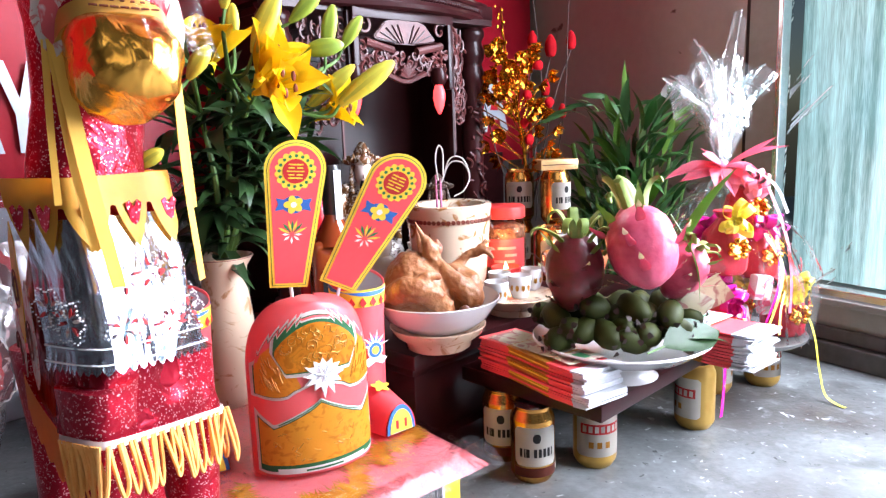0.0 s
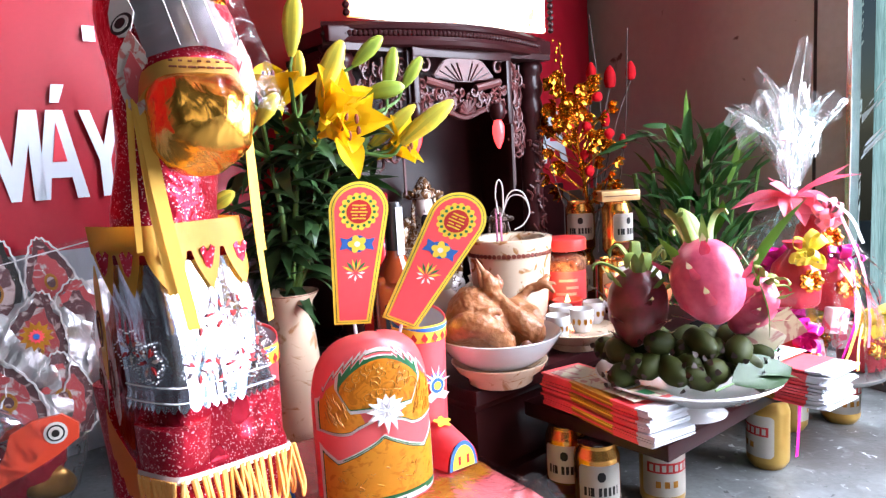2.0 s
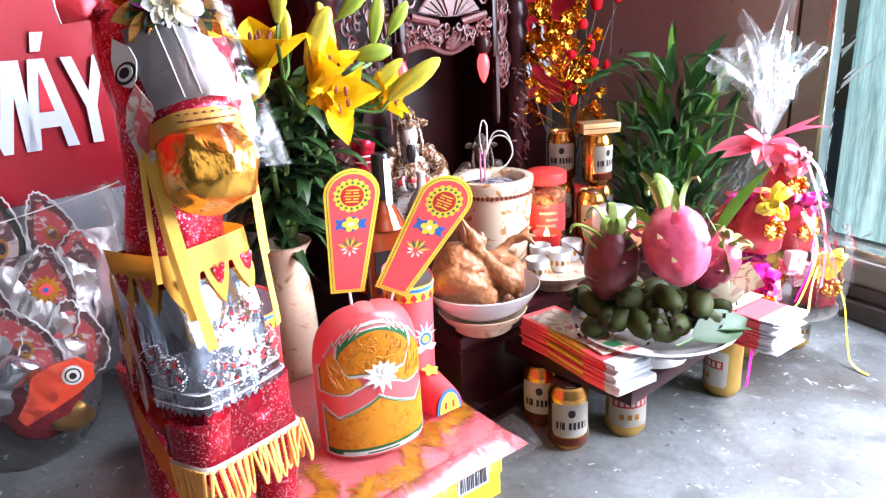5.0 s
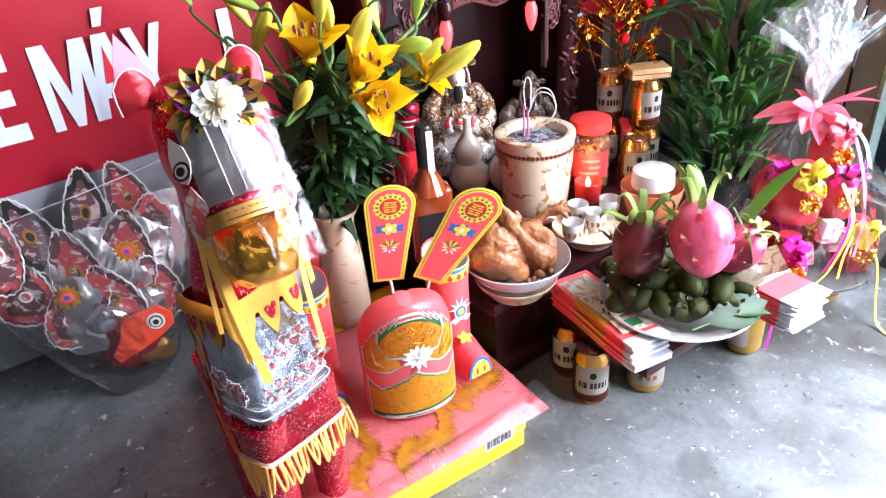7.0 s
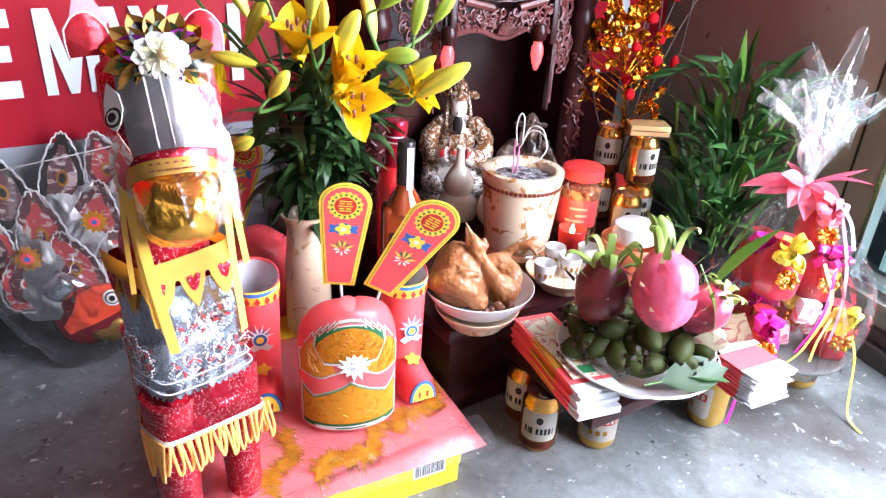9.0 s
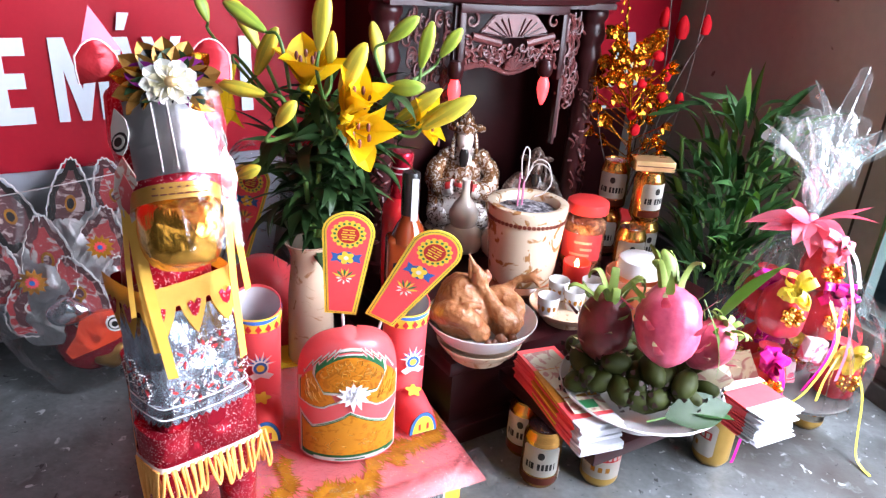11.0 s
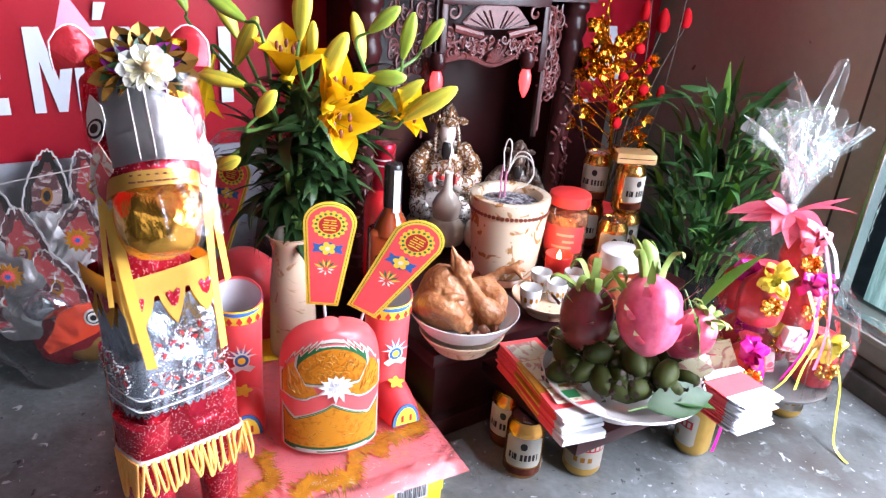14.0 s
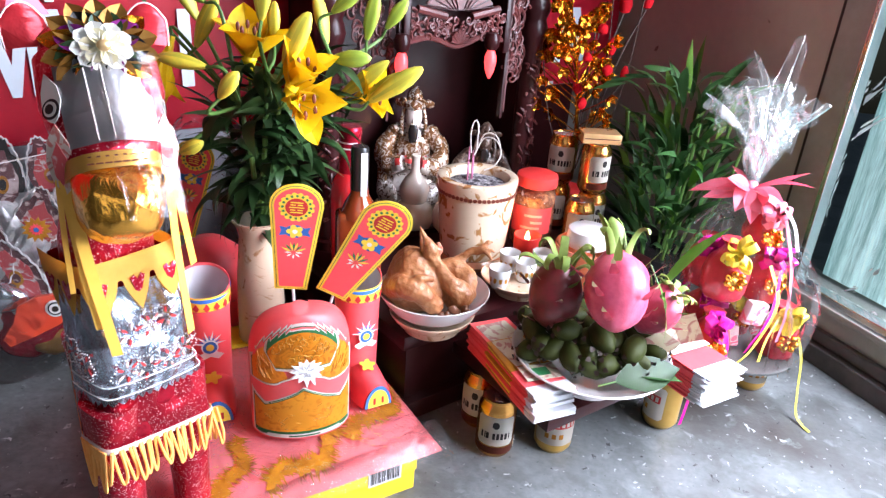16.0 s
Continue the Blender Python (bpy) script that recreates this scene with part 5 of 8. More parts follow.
def statue(m, s, label, dark=False):
    """A seated figure, kept plain."""
    bm = N()
    ball(bm, (0, 0, 0.042), 0.06, u=44, v=26, s=(1.2, 0.9, 0.72))
    ball(bm, (0, 0.005, 0.105), 0.045, u=40, v=26, s=(1.05, 0.75, 1.3))
    for k in (-1, 1):
        ball(bm, (k * 0.045, -0.02, 0.036), 0.032, u=24, v=14, s=(1, 1.15, 0.8))
        tube(bm, curve_pts([(k * 0.04, 0.0, 0.145), (k * 0.062, -0.012, 0.112), (k * 0.05, -0.035, 0.09), (k * 0.018, -0.05, 0.098)], 7), [0.014 + 0.006 * math.sin(math.pi * i / 21) for i in range(22)], 14)
        tube(bm, curve_pts([(k * 0.056, -0.03, 0.098), (k * 0.062, -0.035, 0.07), (k * 0.058, -0.035, 0.045)], 6), [0.014 - 0.0006 * i for i in range(13)], 12)
        ball(bm, (k * 0.036, -0.006, 0.147), 0.016, u=18, v=12, s=(1.1, 0.8, 0.8))
        ball(bm, (k * 0.031, 0.0, 0.197), 0.008, u=14, v=10, s=(1.5, 0.5, 1.0))
        tube(bm, [(k * 0.022, -0.012, 0.19), (k * 0.026, -0.016, 0.165), (k * 0.024, -0.022, 0.14)], 0.004, 8)
    ball(bm, (0, -0.05, 0.1), 0.013, u=16, v=10, s=(1.3, 0.8, 1.0))
    ball(bm, (0, -0.012, 0.176), 0.021, u=30, v=22, s=(0.88, 0.92, 1.18))
    ball(bm, (0, -0.0305, 0.170), 0.003, u=10, v=8, s=(0.9, 1.0, 1.5))
    ball(bm, (0, -0.029, 0.148), 0.0105, u=16, v=14, s=(1.0, 0.5, 1.9))
    lathe(bm, [(0.019, 0.189), (0.026, 0.194), (0.026, 0.201), (0.019, 0.205), (0.018, 0.214), (0.008, 0.226), (0.0, 0.229)], 24, pose(0, -0.006, 0))
    for q in range(7):
        a = math.pi * (q + 0.5) / 7
        ball(bm, (0.024 * math.cos(a), -0.024 + 0.006 * abs(math.cos(a)), 0.197 + 0.012 * math.sin(a)), 0.0048, u=10, v=8)
    lathe(bm, [(0.075, 0.0), (0.08, 0.006), (0.075, 0.014), (0.0, 0.014)], 24)
    for v in bm.verts:
        c = v.co
        if c.z < 0.135 and c.xy.length > 0.012:
            v.co += Vector((c.x, c.y, 0)).normalized() * 0.0022 * math.sin(15 * math.atan2(c.y, c.x) + 70 * c.z)
        elif c.z > 0.187 or (c.z < 0.165 and abs(c.x) > 0.02):
            v.co += Vector(noise.noise_vector(c * 130)) * 0.003
    for v in bm.verts:
        v.co *= s
    for f in bm.faces:
        c = f.calc_center_median() / s
        if c.y < -0.026 and 0.131 < c.z < 0.163 and abs(c.x) < 0.011:
            f.material_index = 2
        elif c.z > 0.189 or (c.z > 0.13 and abs(c.x) > 0.019):
            f.material_index = 1
        elif c.z > 0.152:
            f.material_index = 4
        elif 0.098 < c.z < 0.106 and c.y < -0.02 and abs(c.x) < 0.035:
            f.material_index = 3
        elif 0.104 < c.z < 0.135 or (0.06 < c.z < 0.104 and abs(c.x) > 0.04):
            f.material_index = 1
    ob = part("statue", bm, [statue_shaded if dark else statue_mat, statue_shaded if dark else statue_gold, black_plastic, red_ink, statue_shaded if dark else statue_face], None, m=m)
    return tagged(ob, label, "statue", "altar statues")


statue(Matrix.Translation((-0.163, 1.535, PZ + 0.0125)) @ pose(0, 0, 0, 0, 0, 12) @ Matrix.Diagonal((0.84, 0.9, 1, 1)), 1.28, "white and gold glazed seated figure in the shrine")
statue(Matrix.Translation((0.0, 1.60, PZ + 0.0125)) @ pose(0, 0, 0, 0, 0, 12), 0.93, "brown seated figure, coloured darker for the shade of the shrine", True)

# ---- yellow carton with wrapped red sheet ----
BX = Matrix.Translation((0.077, 0.82, 0)) @ pose(0, 0, 0, 0, 0, 42)
ct = thing("carton", BX, "flat yellow cardboard carton with a barcode on the floor", "carton")
part("carton_body", box(N(), (-0.215, 0.26, 0.043), (0.37, 0.46, 0.086), 0.002), carton, ct)
part("carton_flap", box(N(), (-0.215, 0.0285, 0.062), (0.372, 0.003, 0.045), 0.001), carton, ct)
bc = part("label", box(N(), (-0.085, 0.0262, 0.055), (0.056, 0.001, 0.038)), white_paper, ct, "white barcode label", smooth=False)
rnd = random.Random(1)
x = -0.109
while x < -0.061:
    w = rnd.choice((0.0008, 0.0015, 0.0022))
    part("bar", box(N(), (x, 0.0254, 0.055), (w, 0.0005, 0.03)), black_ink, bc, smooth=False)
    x += w + rnd.choice((0.0012, 0.002))
sh = thing("wrapped_sheet", BX @ pose(0, 0, 0.0865), "red votive paper set with gold dragons in clear plastic wrap", "paper set")
b = N()
NX, NY = 26, 30
g = []
for j in range(NY + 1):
    row = []
    for i in range(NX + 1):
        x, y = -0.42 + 0.42 * i / NX, 0.0 + 0.40 * j / NY
        e = min(x + 0.42, -x, y, 0.40 - y)
        z = 0.014 - 0.012 * math.exp(-e / 0.012) + 0.0145 * (1 - math.exp(-max(0.0, e) / 0.03)) + 0.0016 * noise.noise((x * 14, y * 14, 0))
        row.append(b.verts.new((x, y, z)))
    g.append(row)
for p, q in zip(g, g[1:]):
    for i in range(NX):
        b.faces.new((p[i], p[i + 1], q[i + 1], q[i]))
bmesh.ops.solidify(b, geom=b.faces[:], thickness=0.002)
part("sheet", b, red_sheet, sh)
b = N()
g = []
for j in range(NY + 1):
    row = []
    for i in range(NX + 1):
        x, y = -0.432 + 0.444 * i / NX, -0.014 + 0.425 * j / NY
        e = min(x + 0.432, 0.012 - x, y + 0.014, 0.411 - y)
        z = 0.0175 - 0.016 * math.exp(-e / 0.012) + 0.0150 * (1 - math.exp(-max(0.0, e) / 0.03)) + 0.003 * noise.noise((x * 40, y * 40, 3)) * math.exp(-e / 0.03)
        row.append(b.verts.new((x, y, z + 0.001)))
    g.append(row)
for p, q in zip(g, g[1:]):
    for i in range(NX):
        b.faces.new((p[i], p[i + 1], q[i + 1], q[i]))
part("plastic_wrap", b, wrap, sh, "clear shiny plastic wrap")
b = N()
g = []
for j in range(15):
    row = []
    for i in range(61):
        u, v = i / 60, j / 14
        x, y = -0.34 + 0.352 * u, -0.016 + 0.07 * v * (0.35 + 0.65 * u)
        k = math.sin(math.pi * v) ** 0.6
        z = 0.003 + 0.0165 * min(1.0, v * 2.5) + 0.006 * k * abs(noise.noise((x * 45, y * 70, 5))) + 0.002 * k
        row.append(b.verts.new((x, y, z)))
    g.append(row)
for p, q in zip(g, g[1:]):
    for i in range(60):
        b.faces.new((p[i], p[i + 1], q[i + 1], q[i]))
part("wrap_fold", b, bag_film, sh, "crumpled edge of the plastic wrap", smooth=False)


def sheet_z(x, y):
    """Top of the wrapped sheet."""
    e = min(x + 0.42, -x, y, 0.40 - y)
    return 0.0148 + 0.0145 * (1 - math.exp(-max(0.0, e) / 0.03)) - 0.012 * math.exp(-e / 0.012) + 0.0016 * noise.noise((x * 14, y * 14, 0))


def dragon_motif(parent, cx, cy, ang, s):
    """A printed gold dragon: a winding scaly body with ragged flames on both sides."""
    bm = N()
    rnd = random.Random(int(cx * 999))
    c_, s_ = math.cos(radians(ang)), math.sin(radians(ang))

    def at(x, y, lift):
        wx, wy = cx + c_ * x - s_ * y, cy + s_ * x + c_ * y
        return bm.verts.new((wx, wy, sheet_z(wx, wy) + lift))
    n = 0
    for k in range(44):
        t = k / 43
        x, y = (t - 0.5) * 0.13 * s, 0.012 * s * math.sin(t * 8.5)
        w = 0.0075 * s * math.sin(math.pi * min(1.0, t * 0.9 + 0.12)) ** 0.7
        lift = 0.0004 + 0.00001 * n
        ring = [at(x + 0.0035 * s * math.cos(q * 1.047), y + w * math.sin(q * 1.047), lift) for q in range(6)]
        bm.faces.new(ring)
        n += 1
        for q in range(4):
            a = rnd.choice((1, -1)) * rnd.uniform(0.7, 2.3)
            ln = rnd.uniform(0.008, 0.022) * s
            bx, by = x, y + w * 0.7 * (1 if a > 0 else -1)
            ex, ey = bx + ln * math.cos(a), by + ln * math.sin(a)
            px, py = -math.sin(a) * 0.0022 * s, math.cos(a) * 0.0022 * s
            lift = 0.0004 + 0.00001 * n
            bm.faces.new((at(bx + px, by + py, lift), at(bx - px, by - py, lift), at(ex, ey, lift)))
            n += 1
    return part("dragon_print", bm, gold_print, parent, "printed gold dragon", smooth=False)


dragon_motif(sh, -0.065, 0.10, 35, 1.15)
dragon_motif(sh, -0.20, 0.045, 20, 1.1)
dragon_motif(sh, -0.30, 0.07, 60, 0.9)
dragon_motif(sh, -0.33, 0.30, 80, 0.9)
# ---- paper hat with its two wings ----
HZ = 0.1175


def bent(fn, nu, nv, th=0.0012):
    """A curved card: fn(u, v) over the unit square."""
    bm = N()
    g = [[bm.verts.new(fn(i / nu, j / nv)) for i in range(nu + 1)] for j in range(nv + 1)]
    for p, q in zip(g, g[1:]):
        for i in range(nu):
            bm.faces.new((p[i], p[i + 1], q[i + 1], q[i]))
    if th:
        bmesh.ops.solidify(bm, geom=bm.faces[:], thickness=th)
    return bm


hat = thing("paper_hat", Matrix.Translation((-0.145, 0.797, HZ)) @ pose(0, 0, 0, 0, 0, 28) @ Matrix.Diagonal((1.03, 1.0, 0.93, 1)), "red votive paper mandarin hat with gold panels, on the wrapped sheet", "paper hat")


def hat_pt(a, z, r=1.0):
    """The hat's wall: an oval drum with an upright front that closes in a dome; the crown falls away behind."""
    k = max(0.0, (z - 0.130) / 0.094)
    s = max(0.0, 1 - k ** 2.7) ** 0.4 if k > 0 else 1.0
    front = math.sin(a) < 0
    y = (0.050 * (0.80 + 0.20 * s) if front else 0.056 * s ** 1.2 * (1 - 0.25 * k)) * math.sin(a) * r
    return Vector((0.0715 * r * math.cos(a) * s ** 0.85, y - (0.012 * k if not front else 0.0), z))


part("crown", bent(lambda u, v: hat_pt(2 * math.pi * u, 0.001 + 0.2228 * math.sin(v * math.pi / 2)), 56, 26), hat_red, hat)
part("crown_cap", ball(N(), (0, -0.019, 0.2226), 0.001, None, 20, 10, (14.5, 23.5, 1.7)), hat_red, hat)
part("crown_seam", tube(N(), [hat_pt(radians(-90), 0.2215) + Vector((0.0, 0.004, 0.001)), hat_pt(radians(90), 0.2) + Vector((0, 0.004, 0.001)), hat_pt(radians(90), 0.1) + Vector((0, 0.001, 0))], 0.0008, 5), red_ink, hat)


def hat_at(x, z, lift):
    """A place on the front of the hat, x from -1 to 1 across it."""
    a = -math.acos(max(-0.999, min(0.999, x)))
    return hat_pt(a, z) + Vector((math.cos(a) * 0.8, math.sin(a), 0)).normalized() * lift


def hat_patch(name, x0, x1, zlo, zhi, material, lift, n=48, label=""):
    """A printed card that follows the front of the hat; zlo and zhi give its edges."""
    def fn(u, v):
        x = x0 + (x1 - x0) * u
        return hat_at(x, zlo(x) + (zhi(x) - zlo(x)) * v, lift)
    return part(name, bent(fn, n, 8, 0.0005), material, hat, label)


def hat_line(name, pts, width, material, lift, label=""):
    """A printed line on the front of the hat."""
    return part(name, tube(N(), [hat_at(x, z, lift) for x, z in pts], width / 2, 5), material, hat, label)


def steps(table, x):
    for (xa, za), (xb, zb) in zip(table, table[1:]):
        if x <= xb:
            return za + (zb - za) * max(0.0, (x - xa) / (xb - xa))
    return table[-1][1]


TOP2 = [(-0.95, 0.093), (-0.88, 0.084), (-0.72, 0.071), (-0.4, 0.083), (-0.12, 0.094), (0.0, 0.101), (0.12, 0.095), (0.4, 0.083), (0.72, 0.072), (0.88, 0.086), (0.95, 0.096)]
low_top = lambda x: steps(TOP2, x)
low_bot = lambda x: 0.005 + 0.03 * max(0.0, abs(x) - 0.82) ** 1.2
hat_patch("lower_border", -0.95, 0.95, low_bot, low_top, white_print, 0.0010, 60, "white border")
hat_patch("lower_border_line", -0.915, 0.915, lambda x: low_bot(x) + 0.004, lambda x: low_top(x) - 0.0045, green_print, 0.0016, 60)
hat_patch("lower_panel", -0.90, 0.90, lambda x: low_bot(x) + 0.0125, lambda x: low_top(x) - 0.0055, orange_print, 0.0021, 60, "orange and gold printed panel")
hat_patch("lower_strip", -0.7, 0.7, lambda x: 0.006, lambda x: 0.013, white_print, 0.0024, 30, "white strip with small print")
hat_patch("lower_print", -0.3, 0.3, lambda x: 0.008, lambda x: 0.0105, green_print, 0.0029, 14)
hat_line("lower_line", [(x / 20, low_top(x / 20) - 0.0022) for x in range(-13, 14)], 0.0014, green_print, 0.0022, "green line")
flame_edge = lambda x: 0.009 * (((1.0 - abs(x)) * 8) % 1 - 0.5)
arch_top = lambda x: (0.152 + 0.062 * math.sqrt(max(0.0, 1 - (x / 0.9) ** 2)) if abs(x) < 0.9 else 0.152) + (flame_edge(x) if abs(x) > 0.28 else 0.0)
arch_low = lambda x: 0.1075 + 0.016 * max(0.0, 1 - abs(x) / 0.5) - 0.004 * math.sin(min(1.0, max(0.0, (abs(x) - 0.4) / 0.5)) * math.pi)
hat_patch("upper_border", -0.97, 0.97, arch_low, arch_top, white_print, 0.0010, 110, "white zigzag border")
hat_patch("upper_border_line", -0.93, 0.93, lambda x: arch_low(x) + 0.0038, lambda x: arch_top(x) - 0.0048, green_print, 0.0016, 110, "green line")
hat_patch("upper_border_inner", -0.91, 0.91, lambda x: arch_low(x) + 0.0048, lambda x: arch_top(x) - 0.0060, hat_red, 0.0020, 110)
hat_patch("side_panel", -0.91, -0.30, lambda x: arch_low(x) + 0.005, lambda x: min(arch_top(x) - 0.012, 0.186 + 0.08 * (x + 0.55) if x < -0.62 else 0.180 - 0.18 * (x + 0.62)), orange_print, 0.0024, 30, "orange and gold printed side panel")
hat_patch("side_panel", 0.30, 0.91, lambda x: arch_low(x) + 0.005, lambda x: min(arch_top(x) - 0.012, 0.186 - 0.08 * (x - 0.55) if x > 0.62 else 0.180 + 0.18 * (x - 0.62)), orange_print, 0.0024, 30, "orange and gold printed side panel")
wedge = lambda x: 0.1435 if abs(x) < 0.5 else 0.1435 + 0.16 * (abs(x) - 0.5)
hat_patch("arch_border", -0.71, 0.71, lambda x: wedge(x) - 0.0105, lambda x: max(wedge(x), arch_top(x) - 0.0085), white_print, 0.0029, 60, "white arched border")
hat_patch("arch_border_line", -0.665, 0.665, lambda x: wedge(x) - 0.0060, lambda x: max(wedge(x), arch_top(x) - 0.0105), green_print, 0.0033, 60)
hat_patch("arch_panel", -0.64, 0.64, lambda x: wedge(x) - 0.0042, lambda x: max(wedge(x), 0.141 + 0.059 * math.sqrt(max(0.0, 1 - (x / 0.72) ** 2))), arch_print, 0.0038, 60, "arched gold panel with embossed scrolls")
rnd = random.Random(6)
for k in range(34):
    x, z = rnd.uniform(-0.52, 0.52), rnd.uniform(0.152, 0.195)
    if z > 0.146 + 0.052 * math.sqrt(max(0.0, 1 - (x / 0.68) ** 2)):
        continue
    r_, a0 = rnd.uniform(0.004, 0.008), rnd.uniform(0, 6)
    hat_line("scroll_print", [(x + r_ / 0.07 * (1 - 0.05 * i) * math.cos(a0 + 0.5 * i), z + r_ * (1 - 0.05 * i) * math.sin(a0 + 0.5 * i)) for i in range(10)], 0.0011, gold_print, 0.0042)
for k in range(40):
    s_ = rnd.choice((-1, 1))
    x = s_ * rnd.uniform(0.5, 0.86)
    z = rnd.uniform(0.116, 0.15)
    hat_line("scroll_print", [(x, z), (x + s_ * 0.03, z + 0.006), (x + s_ * 0.05, z + rnd.uniform(0.008, 0.016))], 0.0010, gold_print, 0.0028)
for k in range(24):
    x, z = rnd.uniform(-0.8, 0.8), rnd.uniform(0.022, 0.062)
    hat_line("scroll_print", [(x, z), (x + rnd.uniform(-0.05, 0.05), z + rnd.uniform(-0.003, 0.004)), (x + rnd.uniform(0.02, 0.09), z + rnd.uniform(-0.004, 0.005))], 0.0009, gold_print, 0.0025)
star = [((0.0215 if i % 2 == 0 else 0.0145) * (1.12 if i in (18, 14) else 1) * math.cos(2 * math.pi * i / 24), (0.0215 if i % 2 == 0 else 0.0145) * (1.4 if i in (18, 20) else 1) * math.sin(2 * math.pi * i / 24)) for i in range(24)]
part("star_backing", plate(N(), [(x * 1.1, z * 1.08) for x, z in star], 0.001, pose(0.004, -0.0535, 0.133, -3)), white_print, hat, smooth=False)
st = part("star", plate(N(), star, 0.0012, pose(0.004, -0.0555, 0.133, -3)), white_paper, hat, "shiny silver-white star", smooth=False)
for k in range(8):
    part("petal", petal_mesh(N(), 0.017, 0.010, pose(0.004, -0.0562, 0.133) @ pose(0, 0, 0, 0, 45 * k, 0) @ pose(0, 0, 0, 78, 0, 0), 0.1, 0.4, 6, 0.55), silver_paper, st, "silver-white foil petal")


def wing(m, parent, length=0.2, wt=0.071, wb=0.046):
    """A paddle-shaped wing of red card with printed sun, flower and lotus. Foot at the origin, grows along z, faces -y."""
    w = new("wing")
    bm = N()
    r = wt / 2

    def outline(d):
        pts = [(-(wb / 2 - d), d), (wb / 2 - d, d)]
        for i in range(17):
            a = math.pi * i / 16
            pts.append(((r - d) * math.cos(a), length - r + (r - d) * math.sin(a)))
        return pts
    plate(bm, outline(0), 0.0014)
    bpy.data.objects.remove(w)
    w = part("wing", bm, yellow_print, parent, "paddle-shaped card wing printed red and yellow", smooth=False, m=m)
    part("green_line", plate(N(), outline(0.0028), 0.0003, pose(0, -0.0004, 0)), green_print, w, smooth=False)
    part("yellow_line", plate(N(), outline(0.0036), 0.0003, pose(0, -0.0008, 0)), yellow_print, w, smooth=False)
    part("red_field", plate(N(), outline(0.0062), 0.0003, pose(0, -0.0012, 0)), red_paper, w, smooth=False)
    cz = length - r - 0.001

    def disc(rad, y, k=28, lobes=0, amp=0.0, c=(0, cz)):
        pts = []
        for i in range(k):
            a = 2 * math.pi * i / k
            q = rad + amp * abs(math.sin(a * lobes / 2))
            pts.append((c[0] + q * math.cos(a), c[1] + q * math.sin(a)))
        return plate(N(), pts, 0.0003, pose(0, y, 0))
    part("sun_rim", disc(0.021, -0.0016, 96, 16, 0.003), yellow_print, w, smooth=False)
    bm = N()
    for i in range(16):
        a = 2 * math.pi * i / 16
        plate(bm, [(0.0185 * math.cos(a) + 0.0022 * math.cos(t), cz + 0.0185 * math.sin(a) + 0.0022 * math.sin(t)) for t in [k * 1.257 for k in range(5)]], 0.0002, pose(0, -0.0019, 0))
    part("sun_dots", bm, green_print, w, smooth=False)
    part("sun_field", disc(0.0148, -0.002), red_ink, w, smooth=False)
    bm = N()
    for i, (x, z, l) in enumerate([(s * 0.0048, k * 0.0052, 0.0035) for s in (-1, 1) for k in (-1.6, -0.8, 0, 0.8, 1.6)] + [(0, 0, 0.01), (0, 0.008, 0.006), (0, -0.008, 0.006)]):
        box(bm, (x, -0.0024, cz + z), (l * 2, 0.0003, 0.0015))
    part("sun_sign", bm, yellow_print, w, smooth=False)
    fz = cz - 0.041
    part("blue_ground", plate(N(), [(-0.021, fz - 0.008), (-0.012, fz - 0.006), (-0.004, fz - 0.011), (0.004, fz - 0.011), (0.012, fz - 0.006), (0.021, fz - 0.008), (0.018, fz), (0.021, fz + 0.008), (0.012, fz + 0.006), (0.004, fz + 0.011), (-0.004, fz + 0.011), (-0.012, fz + 0.006), (-0.021, fz + 0.008), (-0.018, fz)], 0.0003, pose(0, -0.0016, 0)), blue_print, w, smooth=False)
    part("flower", disc(0.0072, -0.002, 60, 5, 0.0045, (0, fz)), yellow_print, w, smooth=False)
    part("flower_eye", disc(0.0035, -0.0024, 20, 0, 0, (0, fz)), white_print, w, smooth=False)
    lz = fz - 0.038
    for k, (a, mt) in enumerate(((-62, yellow_print), (-38, green_print), (-16, yellow_print), (0, green_print), (16, yellow_print), (38, green_print), (62, yellow_print), (-90, white_print), (90, white_print), (-130, white_print), (130, white_print), (180, white_print))):
        q = 0.016 if abs(a) < 80 else 0.009
        part("lotus_petal", plate(N(), [(0, 0), (0.0016, q * 0.55), (0, q), (-0.0016, q * 0.55)], 0.0003, Matrix.Translation((0, -0.0017, lz)) @ pose(0, 0, 0, 0, a, 0) @ pose(0, 0, 0.003)), mt, w, smooth=False)
    return w


def wing_pose(foot, tip, roll_hint=(0.35, -0.9, 0.2)):
    z = (Vector(tip) - Vector(foot)).normalized()
    y = -Vector(roll_hint)
    y = (y - z * y.dot(z)).normalized()
    x = y.cross(z)
    return Matrix((( x.x, y.x, z.x, foot[0]), (x.y, y.y, z.y, foot[1]), (x.z, y.z, z.z, foot[2]), (0, 0, 0, 1)))


hinv = hat.matrix_basis.inverted()
wing(hinv @ wing_pose((-0.166, 0.818, 0.33), (-0.137, 0.780, 0.506)), hat, 0.187)
wing(hinv @ wing_pose((-0.108, 0.826, 0.327), (-0.02, 0.815, 0.481)), hat, 0.187)
part("stick", tube(N(), [hinv @ Vector((-0.163, 0.825, 0.285)), hinv @ Vector((-0.165, 0.822, 0.34))], 0.0022, 8), white_paper, hat, "thin white stick")
part("stick", tube(N(), [hinv @ Vector((-0.118, 0.83, 0.28)), hinv @ Vector((-0.104, 0.832, 0.332))], 0.0022, 8), white_paper, hat, "thin white stick")


